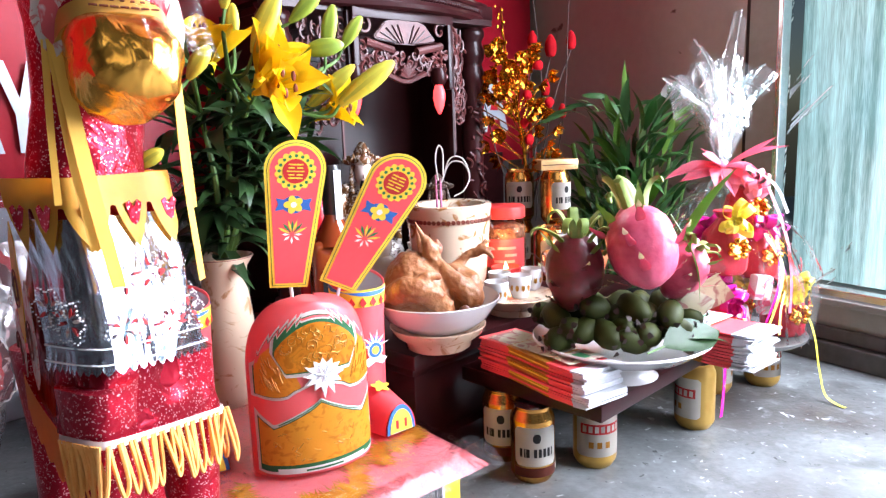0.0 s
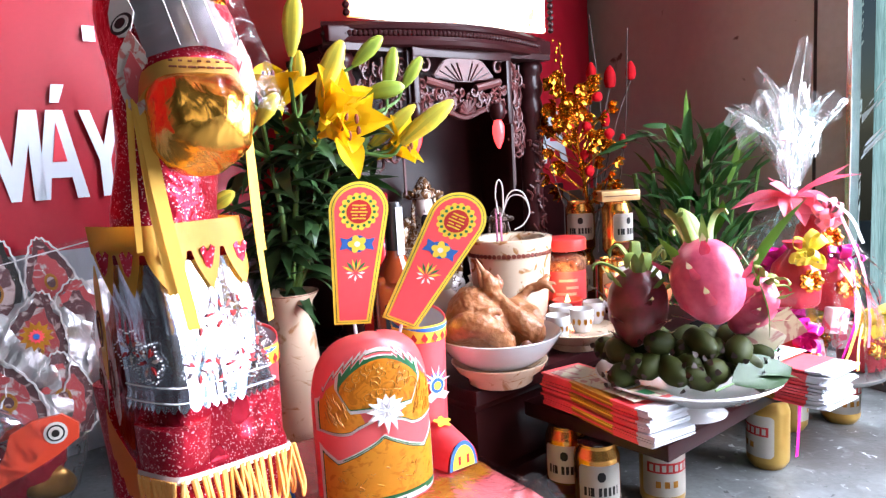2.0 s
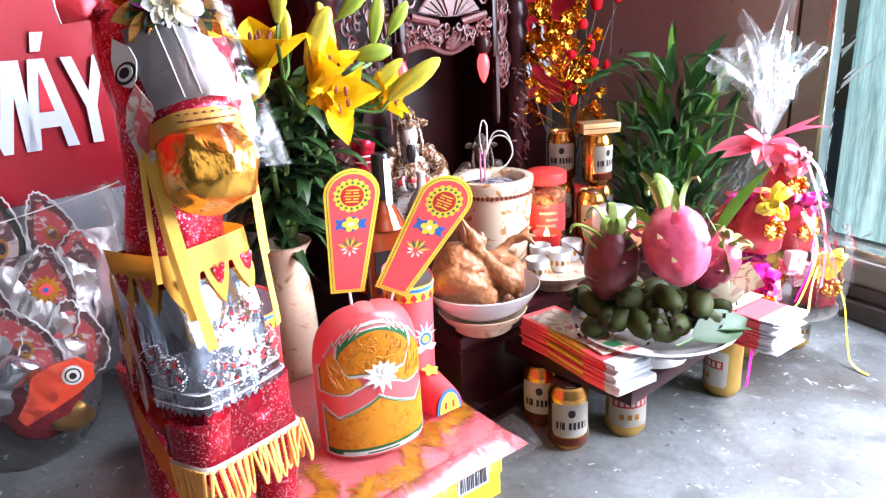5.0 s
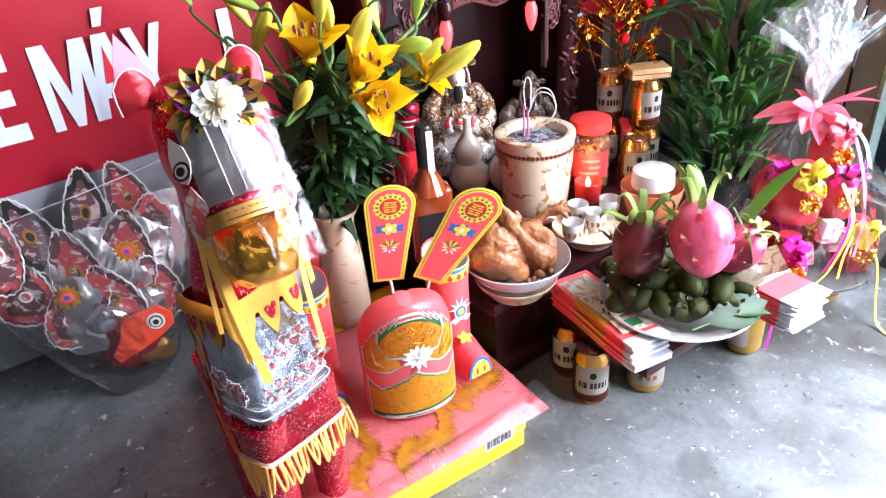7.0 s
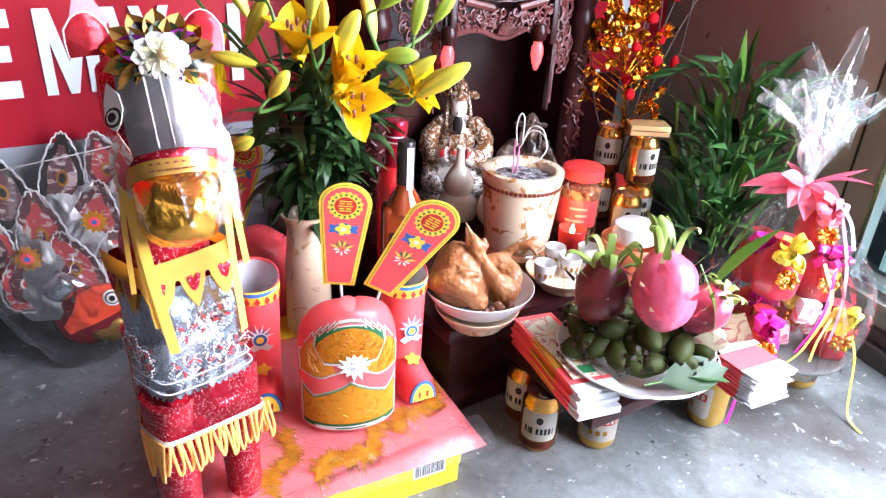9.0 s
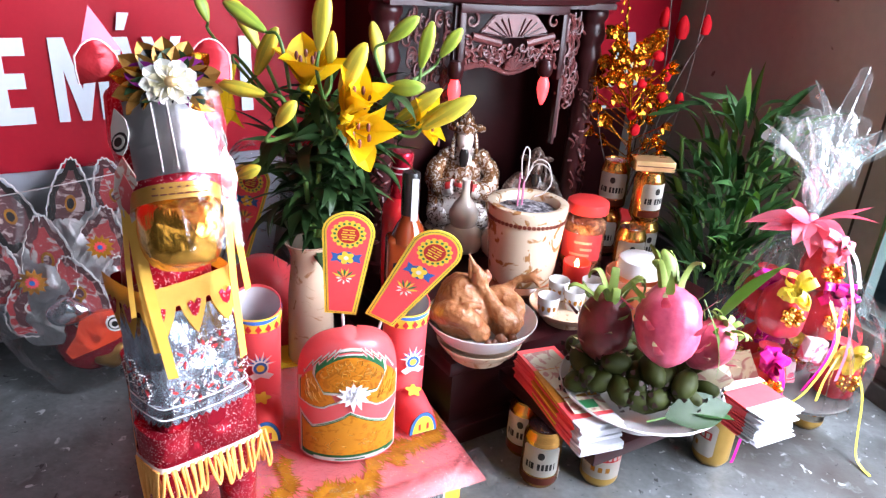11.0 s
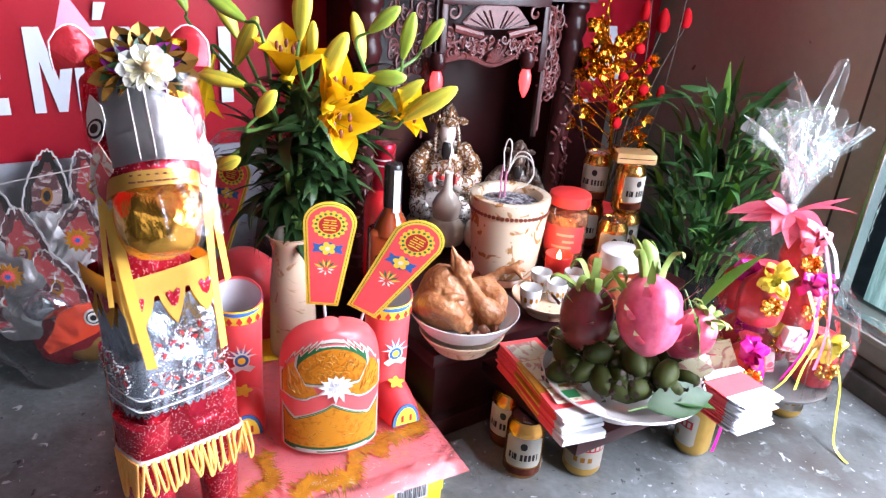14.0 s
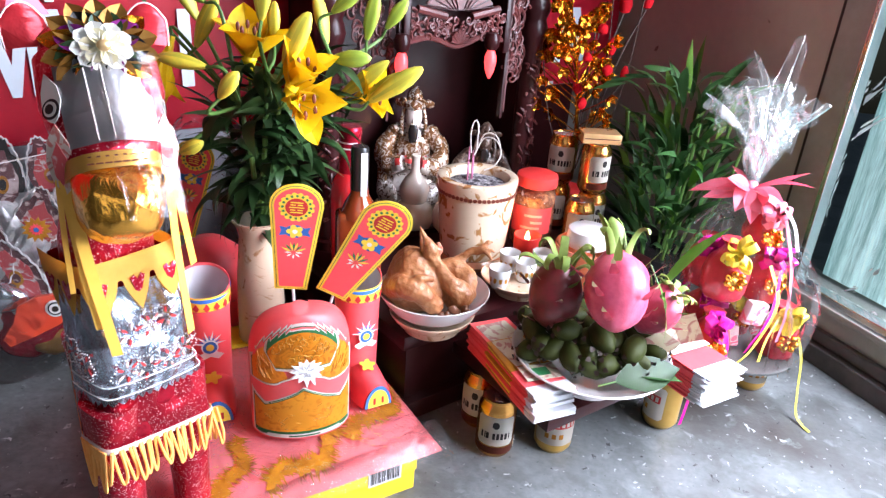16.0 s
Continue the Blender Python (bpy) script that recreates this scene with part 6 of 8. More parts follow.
def boot(m, label):
    t = thing("paper_boot", m, label, "paper boot", "votive paper boots")
    lean = lambda p, a: p + Vector((0, 0.0, 0.012 * math.sin(a) * (p.z > 0.19)))
    b = lathe(N(), [(0.033, 0.0), (0.034, 0.06), (0.036, 0.15), (0.0385, 0.2), (0.0375, 0.2), (0.035, 0.15), (0.032, 0.05)], 32, fn=lean, cap=False)
    part("shaft", b, red_paper, t)
    part("lining", lathe(N(), [(0.0368, 0.196), (0.0345, 0.15), (0.031, 0.06), (0.0, 0.055)], 32, fn=lean, cap=False), boot_lining, t, "plain white inside")
    part("cuff", lathe(N(), [(0.0372, 0.166), (0.0388, 0.19), (0.0392, 0.19), (0.0376, 0.166)], 32, fn=lean, cap=False), yellow_print, t, "orange-yellow printed cuff")
    part("cuff_line", lathe(N(), [(0.0384, 0.187), (0.0392, 0.193), (0.0396, 0.193), (0.039, 0.187)], 32, fn=lean, cap=False), blue_print, t, "blue line")
    b = N()
    for k in range(16):
        a = 2 * math.pi * k / 16
        plate(b, [(-0.005, 0.172), (0, 0.166), (0.005, 0.172), (0, 0.18)], 0.0003, Matrix.Translation((0.0392 * math.cos(a), 0.0392 * math.sin(a), 0)) @ pose(0, 0, 0, 0, 0, math.degrees(a) + 90))
    part("cuff_print", b, red_ink, t, smooth=False)
    # eye-shaped flame badge on the front
    for k in range(11):
        a = radians(-80 + 16 * k)
        rr = 0.024 if k % 2 == 0 else 0.018
        part("badge_ray", plate(N(), [(-0.003, 0), (0.003, 0), (0, rr)], 0.0003, Matrix.Translation((0, -0.0368, 0.108)) @ pose(0, 0, 0, -3, math.degrees(a), 0)), blue_print if k % 2 else white_print, t, smooth=False)
    for rr, mt, y in ((0.0125, white_print, -0.0375), (0.0105, blue_print, -0.0379), (0.006, yellow_print, -0.0383)):
        part("badge", plate(N(), [(rr * math.cos(i * 0.3307), 0.104 + rr * math.sin(i * 0.3307)) for i in range(19)], 0.0003, pose(0, y, 0)), mt, t, smooth=False)
    part("badge_foot", plate(N(), [(-0.02, 0.09), (-0.008, 0.096), (0.008, 0.096), (0.02, 0.09), (0.012, 0.082), (0, 0.087), (-0.012, 0.082)], 0.0003, pose(0, -0.0366, 0)), white_print, t, smooth=False)
    # foot with pointed toe
    fo = bent(lambda u, v: Vector((0.034 * math.cos(math.pi * u) * (1 - 0.25 * v * v), -0.012 - 0.075 * v, 0.002 + (0.058 - 0.016 * v) * math.sin(math.pi * u) * (1 - 0.10 * v))), 20, 10)
    part("foot", fo, red_paper, t)
    toe = [(0.0255 * math.cos(math.pi * i / 14) * (1 - 0.1), 0.002 + 0.038 * math.sin(math.pi * i / 14)) for i in range(15)]
    part("toe_cap", plate(N(), toe, 0.001, pose(0, -0.0885, 0)), blue_print, t, "blue and yellow printed toe", smooth=False)
    part("toe_print", plate(N(), [(x * 0.8, 0.003 + (z - 0.002) * 0.82) for x, z in toe], 0.0004, pose(0, -0.0892, 0)), yellow_print, t, smooth=False)
    for x in (-0.007, 0.007):
        part("toe_mark", box(N(), (x, -0.0896, 0.014), (0.004, 0.0004, 0.012)), red_ink, t, smooth=False)
    part("rosette", plate(N(), [((0.011 + 0.003 * math.cos(5 * i * 0.2094)) * math.cos(i * 0.2094), (0.011 + 0.003 * math.cos(5 * i * 0.2094)) * math.sin(i * 0.2094)) for i in range(30)], 0.0004, pose(0.0, -0.045, 0.0545, -75)), yellow_print, t, smooth=False)
    return t


bt = boot(Matrix.Translation((-0.098, 0.922, HZ)) @ pose(0, 0, 0, 0, 0, 42), "red votive paper boot with printed cuff, open at the top")
copy_thing(bt, Matrix.Translation((-0.308, 0.822, HZ)) @ pose(0, 0, 0, 0, 0, 34))

# ---- paper horse ----
HO = Matrix.Translation((-0.214, 0.558, 0)) @ pose(0, 0, 0, 0, 0, 67)
hs = thing("paper_horse", HO, "red foil votive paper horse with gold muzzle and fringed skirt", "paper horse")


def ring_tube(rows, n=32, power=2.6):
    """A skin over super-elliptic sections (x, y centre, z, half widths in x and y)."""
    bm = N()
    rings = []
    for cx, cy, z, hx, hy in rows:
        ring = []
        for i in range(n):
            a = 2 * math.pi * i / n
            c, s = math.cos(a), math.sin(a)
            ring.append(bm.verts.new((cx + hx * math.copysign(abs(c) ** (2 / power), c), cy + hy * math.copysign(abs(s) ** (2 / power), s), z)))
        rings.append(ring)
    for p, q in zip(rings, rings[1:]):
        for i in range(n):
            j = (i + 1) % n
            bm.faces.new((p[i], p[j], q[j], q[i]))
    bm.faces.new(rings[0])
    bm.faces.new(rings[-1])
    return bm


def skirt_drop(x):
    """The whole skirt hangs a little lower on one side."""
    return -0.17 * x


BM = pose(-0.010, 0.040, 0, 0, 0, -27)  # the trunk stands askew behind the chest
for x, y in ((-0.044, 0.03), (0.048, 0.032), *[(BM @ Vector((x, 0.135, 0))).xy for x in (-0.036, 0.036)]):
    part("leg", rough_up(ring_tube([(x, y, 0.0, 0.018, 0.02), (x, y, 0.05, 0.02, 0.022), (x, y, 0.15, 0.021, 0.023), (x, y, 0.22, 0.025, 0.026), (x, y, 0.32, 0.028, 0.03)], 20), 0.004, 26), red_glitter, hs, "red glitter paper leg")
part("body", rough_up(ring_tube([(0.0, 0.085, 0.255, 0.045, 0.075), (0.0, 0.085, 0.28, 0.052, 0.088), (0.0, 0.082, 0.38, 0.051, 0.088), (0.0, 0.075, 0.425, 0.042, 0.07), (0.0, 0.07, 0.44, 0.02, 0.04)], 36), 0.004, 14), red_foil, hs, "crumpled red foil body", m=BM)
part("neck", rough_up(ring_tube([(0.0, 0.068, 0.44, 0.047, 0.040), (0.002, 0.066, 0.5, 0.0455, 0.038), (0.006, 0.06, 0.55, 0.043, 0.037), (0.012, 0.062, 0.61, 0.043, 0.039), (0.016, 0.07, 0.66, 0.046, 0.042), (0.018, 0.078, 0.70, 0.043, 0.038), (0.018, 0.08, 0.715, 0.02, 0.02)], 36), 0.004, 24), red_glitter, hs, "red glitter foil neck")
# the head turns aside and slopes down from the brow to the muzzle
HD = pose(0.006, 0.046, 0.668, -36, 0, -22) @ Matrix.Diagonal((0.98, 0.92, 0.80, 1))
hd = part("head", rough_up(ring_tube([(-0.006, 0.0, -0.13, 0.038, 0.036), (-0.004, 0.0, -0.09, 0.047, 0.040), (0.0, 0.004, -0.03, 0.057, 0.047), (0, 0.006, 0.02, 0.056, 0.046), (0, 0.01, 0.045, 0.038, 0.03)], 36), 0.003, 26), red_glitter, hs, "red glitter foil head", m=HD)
part("nose_plate", bent(lambda u, v: Vector((-0.003 + 0.040 * (2 * u - 1), -0.053 + 0.017 * abs(2 * u - 1) ** 1.7, -0.104 + 0.098 * v)), 20, 8, 0.0012), silver_smooth, hd, "smooth silver nose plate")
for x, e in ((-0.019, 0.0025), (-0.005, -0.0006), (0.016, 0.0015)):
    part("plate_crease", box(N(), (x, -0.0532 + e, -0.055), (0.0011, 0.001, 0.092)), white_trim, hd)
for s in (-1, 1):
    ey = part("eye", plate(N(), [(0.0, 0.034), (0.014, 0.012), (0.016, -0.008), (0.008, -0.026), (0.0, -0.032), (-0.008, -0.026), (-0.013, -0.008), (-0.01, 0.012)], 0.001, Matrix.Translation((s * 0.0500, -0.029 if s < 0 else -0.016, -0.040)) @ pose(0, 0, 0, 0, 0, s * 55 if s < 0 else 78) @ Matrix.Diagonal((0.9, 1, 0.9, 1))), white_print, hd, "printed eye", smooth=False)
    for rr, mt, k in ((0.0115, black_ink, 0.0006), (0.0085, white_print, 0.0012), (0.0055, black_ink, 0.0018)):
        part("pupil", plate(N(), [(rr * math.cos(i * 0.3307), -0.012 + rr * math.sin(i * 0.3307)) for i in range(19)], 0.0005, Matrix.Translation((s * (0.0500 + k), (-0.029 if s < 0 else -0.016) - k * 0.6, -0.040)) @ pose(0, 0, 0, 0, 0, s * 55 if s < 0 else 78)), mt, ey, smooth=False)
    em = Matrix.Translation((s * 0.053, 0.0, 0.058)) @ pose(0, 0, 0, 20, s * 9, s * -10) @ Matrix.Diagonal((0.86, 1, 0.80, 1))
    er = part("ear", bent(lambda u, v: em @ Vector(((0.0255 - 0.008 * max(0.0, v - 0.72) / 0.28) * (2 * u - 1), 0.007 * (2 * u - 1) ** 2, -0.02 + 0.062 * v - 0.012 * (2 * u - 1) ** 2 * v)), 12, 10, 0.002), ear_red, hd, "red foil ear with pale edge")
    edge = [(-1, 0.0), (-1, 0.4), (-1, 0.8), (-0.8, 1.0), (-0.4, 1.0), (0.0, 1.0), (0.4, 1.0), (0.8, 1.0), (1, 0.8), (1, 0.4), (1, 0.0)]
    part("ear_edge", tube(N(), [em @ Vector(((0.0255 - 0.008 * max(0.0, v - 0.72) / 0.28) * u, 0.007 * u * u - 0.001, -0.02 + 0.062 * v - 0.012 * u * u * v)) for u, v in edge], 0.001, 5), white_trim, er)
part("forelock", plate(N(), [(-0.019, 0), (0.02, 0), (0.006, 0.055), (-0.002, 0.085)], 0.002, Matrix.Translation((-0.050, 0.012, 0.088)) @ pose(0, 0, 0, 26, -4, 0) @ Matrix.Diagonal((1, 1, 0.62, 1))), pink, hd, "pale pink paper point", smooth=False)
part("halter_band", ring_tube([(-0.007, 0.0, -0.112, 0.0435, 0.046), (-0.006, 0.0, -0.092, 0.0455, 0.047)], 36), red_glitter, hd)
part("gold_band", ring_tube([(-0.008, 0.0, -0.132, 0.0432, 0.0465), (-0.007, 0.0, -0.113, 0.0442, 0.0475)], 36), band_gold, hd, "gold printed band")
b = N()
for i in range(7):
    x = -0.030 + 0.0075 * i
    for q in range(2):
        box(b, (x, -0.0480, -0.127 + 0.008 * q), (0.006 - 0.003 * q, 0.0012, 0.0015))
part("band_print", b, brown_ink, hd)
b = ring_tube([(-0.008, -0.004, -0.132, 0.0395, 0.044), (-0.008, -0.010, -0.15, 0.0395, 0.047), (-0.008, -0.014, -0.174, 0.0385, 0.046), (-0.008, -0.016, -0.194, 0.033, 0.040), (-0.008, -0.016, -0.205, 0.022, 0.026), (-0.008, -0.016, -0.208, 0.008, 0.008)], 36, 2.8)
bmesh.ops.subdivide_edges(b, edges=b.edges[:], cuts=1, use_grid_fill=True)
part("muzzle", rough_up(rough_up(b, 0.005, 30), 0.002, 75), gold_foil, hd, "crumpled gold foil muzzle")
# flower on the brow
FLW = Matrix.Translation((0.0, -0.056, 0.005)) @ pose(0, 0, 0, 22)
fw = part("brow_flower", ball(N(), (0, -0.017, 0), 0.0065, FLW, 16, 10, (1, 0.7, 1)), gold_card, hd, "gold flower centre")
for ring, (n_, ln, wd, tilt, cols) in enumerate(((14, 0.053, 0.026, 4, (flower_gold, flower_gold, gold_leaf)), (9, 0.043, 0.030, 10, (leaf_dark, magenta_dark, black_plastic)), (9, 0.028, 0.018, 8, (white_print,)), (6, 0.021, 0.015, 16, (flower_cream,)))):
    for k in range(n_):
        a = 360 * k / n_ + ring * 14
        mm = FLW @ pose(0, -0.004 * ring, 0, 0, a, 0) @ pose(0, 0, 0, 90 - tilt, 0, 0)
        part("petal", petal_mesh(N(), ln, wd, mm, 0.1 - 0.1 * ring, 0.35, 7, 0.62 if ring > 1 else 0.56, 0.02, k, 0.45 if ring > 1 else 0.75), cols[k % len(cols)], fw)
# cheek badges with hanging yellow strips
for s in (-1, 1):
    cx, cy = (-0.066, 0.002) if s < 0 else (0.024, -0.024)
    tm = Matrix.Translation((cx, cy, 0.606)) @ pose(0, 0, 0, 0, 0, -62 if s < 0 else 0)
    ck = part("cheek_badge", plate(N(), [(0, 0.036), (0.010, 0.02), (0.014, 0.0), (0.009, -0.02), (0, -0.03), (-0.009, -0.02), (-0.014, 0.0), (-0.010, 0.02)], 0.0015, tm), badge_grey, hs, "pale printed cheek badge", smooth=False)
    part("badge_print", plate(N(), [(0, 0.02), (0.007, 0.006), (0.006, -0.012), (0, -0.02), (-0.006, -0.012), (-0.007, 0.006)], 0.0006, tm @ pose(0, -0.0012, 0)), mask_red, ck, smooth=False)
    for top, mid, end, w in (
            ((((-0.064, 0.002, 0.59), (-0.060, -0.008, 0.50), (-0.052, -0.019, 0.405), 0.0105), ((-0.066, 0.004, 0.59), (-0.064, 0.0, 0.51), (-0.060, -0.008, 0.435), 0.007), ((-0.068, 0.008, 0.59), (-0.069, 0.012, 0.53), (-0.068, 0.016, 0.47), 0.005))) if s < 0 else
            (((0.024, -0.022, 0.585), (0.030, -0.016, 0.49), (0.035, -0.019, 0.393), 0.012), ((0.028, -0.018, 0.60), (0.050, 0.0, 0.53), (0.072, 0.018, 0.452), 0.0115))):
        part("paper_strip", ribbon(N(), curve_pts([top, mid, end], 6), w, (1, -0.5 if s < 0 else 0.35, 0)), yellow_paper, ck, "hanging yellow paper strip")
# box-shaped chest that leans back, with collar, lace and skirt


def chest(a, z):
    """A rounded box round the chest; it flares out at the foot of the skirt."""
    t = (z - 0.268) / 0.215
    hx = 0.049 + 0.016 * max(0.0, 1 - t * 3.0) + 0.002 * (1 - t)
    front, back = 0.028 * t, 0.062 + 0.045 * t
    c, s = math.cos(a), math.sin(a)
    r = (abs(c) ** 9 + abs(s) ** 9) ** (-1 / 9)
    x = hx * c * r
    return Vector((x, (front + back) / 2 + (back - front) / 2 * s * r, z + skirt_drop(x) * max(0.0, 1 - max(0.0, t) * 0.9)))


def cloth(name, z_low, z_high, a0, a1, material, lift, label, nu=60, nv=14, wave=0.0, flare=0.0):
    def fn(u, v):
        a = radians(a0 + (a1 - a0) * u)
        z = z_low(u) + (z_high(u) - z_low(u)) * v
        p = chest(a, z)
        d = Vector((math.cos(a), math.sin(a), 0))
        return p + d * (lift + flare * (1 - v) ** 2 + wave * noise.noise((u * 10, v * 3, lift * 100)))
    return part(name, bent(fn, nu, nv, 0.001), material, hs, label)


part("chest", rough_up(bent(lambda u, v: chest(2 * math.pi * u, 0.27 + 0.21 * v), 64, 14, 0.001), 0.002, 20), red_foil, hs, "red foil chest")
point = lambda u: max(0.0, 1 - abs(2 * ((u * 7) % 1) - 1) * 1.15) ** 0.7
cloth("collar", lambda u: 0.464 - 0.038 * point(u), lambda u: 0.489, -215, 35, yellow_paper, 0.0088, "yellow paper collar with cut points", 210, 12)
for u in (-197.5, -161.5, -125.5, -90, -54.5, -18.5):
    a = radians(u)
    d = Vector((math.cos(a), math.sin(a), 0))
    p = chest(a, 0.457) + d * 0.0102
    nrm = -90 if abs(u + 90) < 46 else (180 if u < -90 else 0)
    part("collar_cut", plate(N(), [(-0.0085, 0.007), (-0.004, 0.010), (0, 0.004), (0.004, 0.010), (0.0085, 0.007), (0.004, -0.008), (0, -0.012), (-0.004, -0.008)], 0.0006, Matrix.Translation(p) @ pose(0, 0, 0, 0, 0, nrm + 90)), red_glitter, hs, smooth=False)
scal = lambda u: 0.331 - 0.005 * abs(math.sin(u * math.pi * 30))
lc = cloth("lace", scal, lambda u: 0.455, -206, 26, silver_foil, 0.0045, "silver-white foil lace with cut flowers and scalloped edge", 300, 26, 0.0035, 0.007)
rnd = random.Random(12)
b2 = N()


def on_lace(a, z, off=0.0085):
    """A place just off the lace and the turn of its wall."""
    d = Vector((math.cos(a), math.sin(a), 0))
    v = (z - 0.326) / 0.126
    p = chest(a, z) + d * (off + 0.007 * (1 - v) ** 2)
    deg = math.degrees(a)
    return p, (0 if abs(deg + 90) < 50 else (-90 if deg < -90 else 90))


for cx_, cz_, rr in ((-118, 0.362, 0.017), (-98, 0.358, 0.018), (-74, 0.360, 0.017), (-58, 0.366, 0.015), (-108, 0.402, 0.017), (-84, 0.405, 0.018), (-66, 0.408, 0.016), (-160, 0.37, 0.016), (-185, 0.38, 0.016), (-20, 0.37, 0.016)):
    p, turn = on_lace(radians(cx_), cz_)
    for k in range(6):
        mm = Matrix.Translation(p) @ pose(0, 0, 0, 0, 0, turn) @ pose(0, 0, 0, 0, 60 * k + cx_, 0) @ pose(0, 0, rr * 0.55)
        part("lace_cut", plate(N(), [(0, 0.0052), (0.0015, 0.0015), (0.0015, -0.0015), (0, -0.0045), (-0.0015, -0.0015), (-0.0015, 0.0015)], 0.0005, mm), red_ink if k % 2 else badge_grey, lc, smooth=False)
    for i in range(34):
        t = 6.283 * i / 34
        r_ = rr * (1.05 + 0.16 * math.cos(6 * t))
        q = Matrix.Translation(p) @ pose(0, 0, 0, 0, 0, turn) @ Vector((r_ * math.cos(t), -0.0006, r_ * math.sin(t)))
        bmesh.ops.create_cube(b2, size=0.0011, matrix=Matrix.Translation(q))
for z in (0.335, 0.348):
    for i in range(190):
        a = radians(-204 + 228 * i / 190)
        p, turn = on_lace(a, z, 0.0062)
        bmesh.ops.create_cube(b2, size=0.0011, matrix=Matrix.Translation(p))
part("lace_dots", b2, outline_silver, lc, "rows of white pricked dots", smooth=False)
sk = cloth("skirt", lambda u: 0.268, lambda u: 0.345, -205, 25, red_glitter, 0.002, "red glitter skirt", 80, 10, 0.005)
cloth("skirt_trim", lambda u: 0.264, lambda u: 0.271, -205, 25, white_trim, 0.0045, "pink-white braid trim", 80, 2)
for k in range(34):
    a = radians(-203 + 226 * k / 33)
    rnd = random.Random(k)
    d = Vector((math.cos(a), math.sin(a), 0))
    p = chest(a, 0.267) + d * 0.0045
    q = chest(a + 0.03, 0.267) - chest(a - 0.03, 0.267)
    tx = q.normalized() * rnd.uniform(0.004, 0.0075)
    ln = rnd.uniform(0.036, 0.056)
    sw = Vector((rnd.uniform(-0.005, 0.005), rnd.uniform(-0.006, 0.003), 0))
    pts = curve_pts([p, p + sw + tx * 0.2 - Vector((0, 0, ln * 0.7)), p + sw + tx * 0.8 - Vector((0, 0, ln)), p + sw + tx * 1.5 - Vector((0, 0, ln * 0.7)), p + tx * 1.4], 4)
    part("fringe_loop", tube(N(), pts, 0.0019, 6), orange_yarn, sk, "looped orange yarn fringe")
b = bent(lambda u, v: BM @ Vector((-0.056 - 0.005 * math.sin(u * 2.4), -0.012 + 0.15 * u, 0.282 + 0.02 * u - (0.045 + 0.008 * abs(math.sin(u * 15)) - 0.012 * u) * (1 - v))), 40, 5)
part("side_border", b, mat("orange_paper", (0.9, 0.33, 0.04), (0.8, 0.24, 0.03), 0.5), hs, "orange paper side border with cut edge")
for y, z, mt, hh in ((0.100, 0.385, yellow_paper, 1.25), (0.055, 0.345, badge_grey, 1.1), (0.13, 0.32, badge_grey, 0.8)):
    o = part("side_badge", plate(N(), [(-0.022, 0.0), (-0.016, 0.035 * hh), (0, 0.05 * hh), (0.016, 0.035 * hh), (0.022, 0.0), (0.015, -0.03 * hh), (0, -0.042 * hh), (-0.015, -0.03 * hh)], 0.001, BM @ Matrix.Translation((-0.058, y, z)) @ pose(0, 0, 0, 0, 0, -90)), mt, hs, "cut paper side ornament", smooth=False)
    for r_ in (0.014, 0.009):
        part("badge_print", tube(N(), [BM @ Vector((-0.0592, y + r_ * math.cos(i * 0.5236), z + 1.3 * r_ * math.sin(i * 0.5236))) for i in range(13)], 0.0007, 4), brown_ink, o)

# thin clear sleeve left on the head and neck
b = bent(lambda u, v: Vector((-0.014 + 0.052 * u, -0.081 + 5.5 * max(0.0, -0.014 + 0.052 * u) ** 2 - 0.07 * (0.19 * v - 0.10) + 0.0012 * math.sin(u * 11 + 4 * v), -0.205 + 0.19 * v)), 24, 24, 0.0)
part("plastic_sleeve", rough_up(b, 0.003, 16), sleeve_film, hd, "smooth clear plastic sleeve")


def shared(name, src, parent, m, label=""):
    """Another piece on the same mesh."""
    o = new(name, src.data)
    o.parent, o.matrix_basis = parent, m
    return tagged(o, label)


# ---- vase of lilies ----
VX, VY, VZ = -0.325, 1.045, 0.0865
vs = thing("flower_vase", pose(VX, VY, VZ), "tall cream ceramic vase with brown painted landscape, on the carton", "vase")
part("rim", lathe(N(), [(0.044, 0.2445), (0.0462, 0.2462), (0.048, 0.2445), (0.0462, 0.2432), (0.044, 0.2445)], 44, cap=False), brown_ink, vs, "thin brown painted rim")
part("vase_body", lathe(N(), [(0.0, 0.0), (0.042, 0.0), (0.045, 0.006), (0.044, 0.03), (0.043, 0.08), (0.041, 0.14), (0.036, 0.19), (0.034, 0.212), (0.038, 0.23), (0.047, 0.243), (0.0475, 0.246), (0.045, 0.246), (0.035, 0.232), (0.03, 0.21), (0.0, 0.18)], 44), cream, vs)

lil = thing("lily_bouquet", pose(VX, VY, VZ + 0.2), "bunch of yellow lilies with open flowers, buds and dark leaves", "flowers")
LO = Vector((VX, VY, VZ + 0.2))
BUD = [(0.0, 0.0), (0.0035, 0.0), (0.006, 0.08), (0.0105, 0.3), (0.013, 0.52), (0.0115, 0.75), (0.007, 0.92), (0.003, 0.99), (0.0, 1.0)]


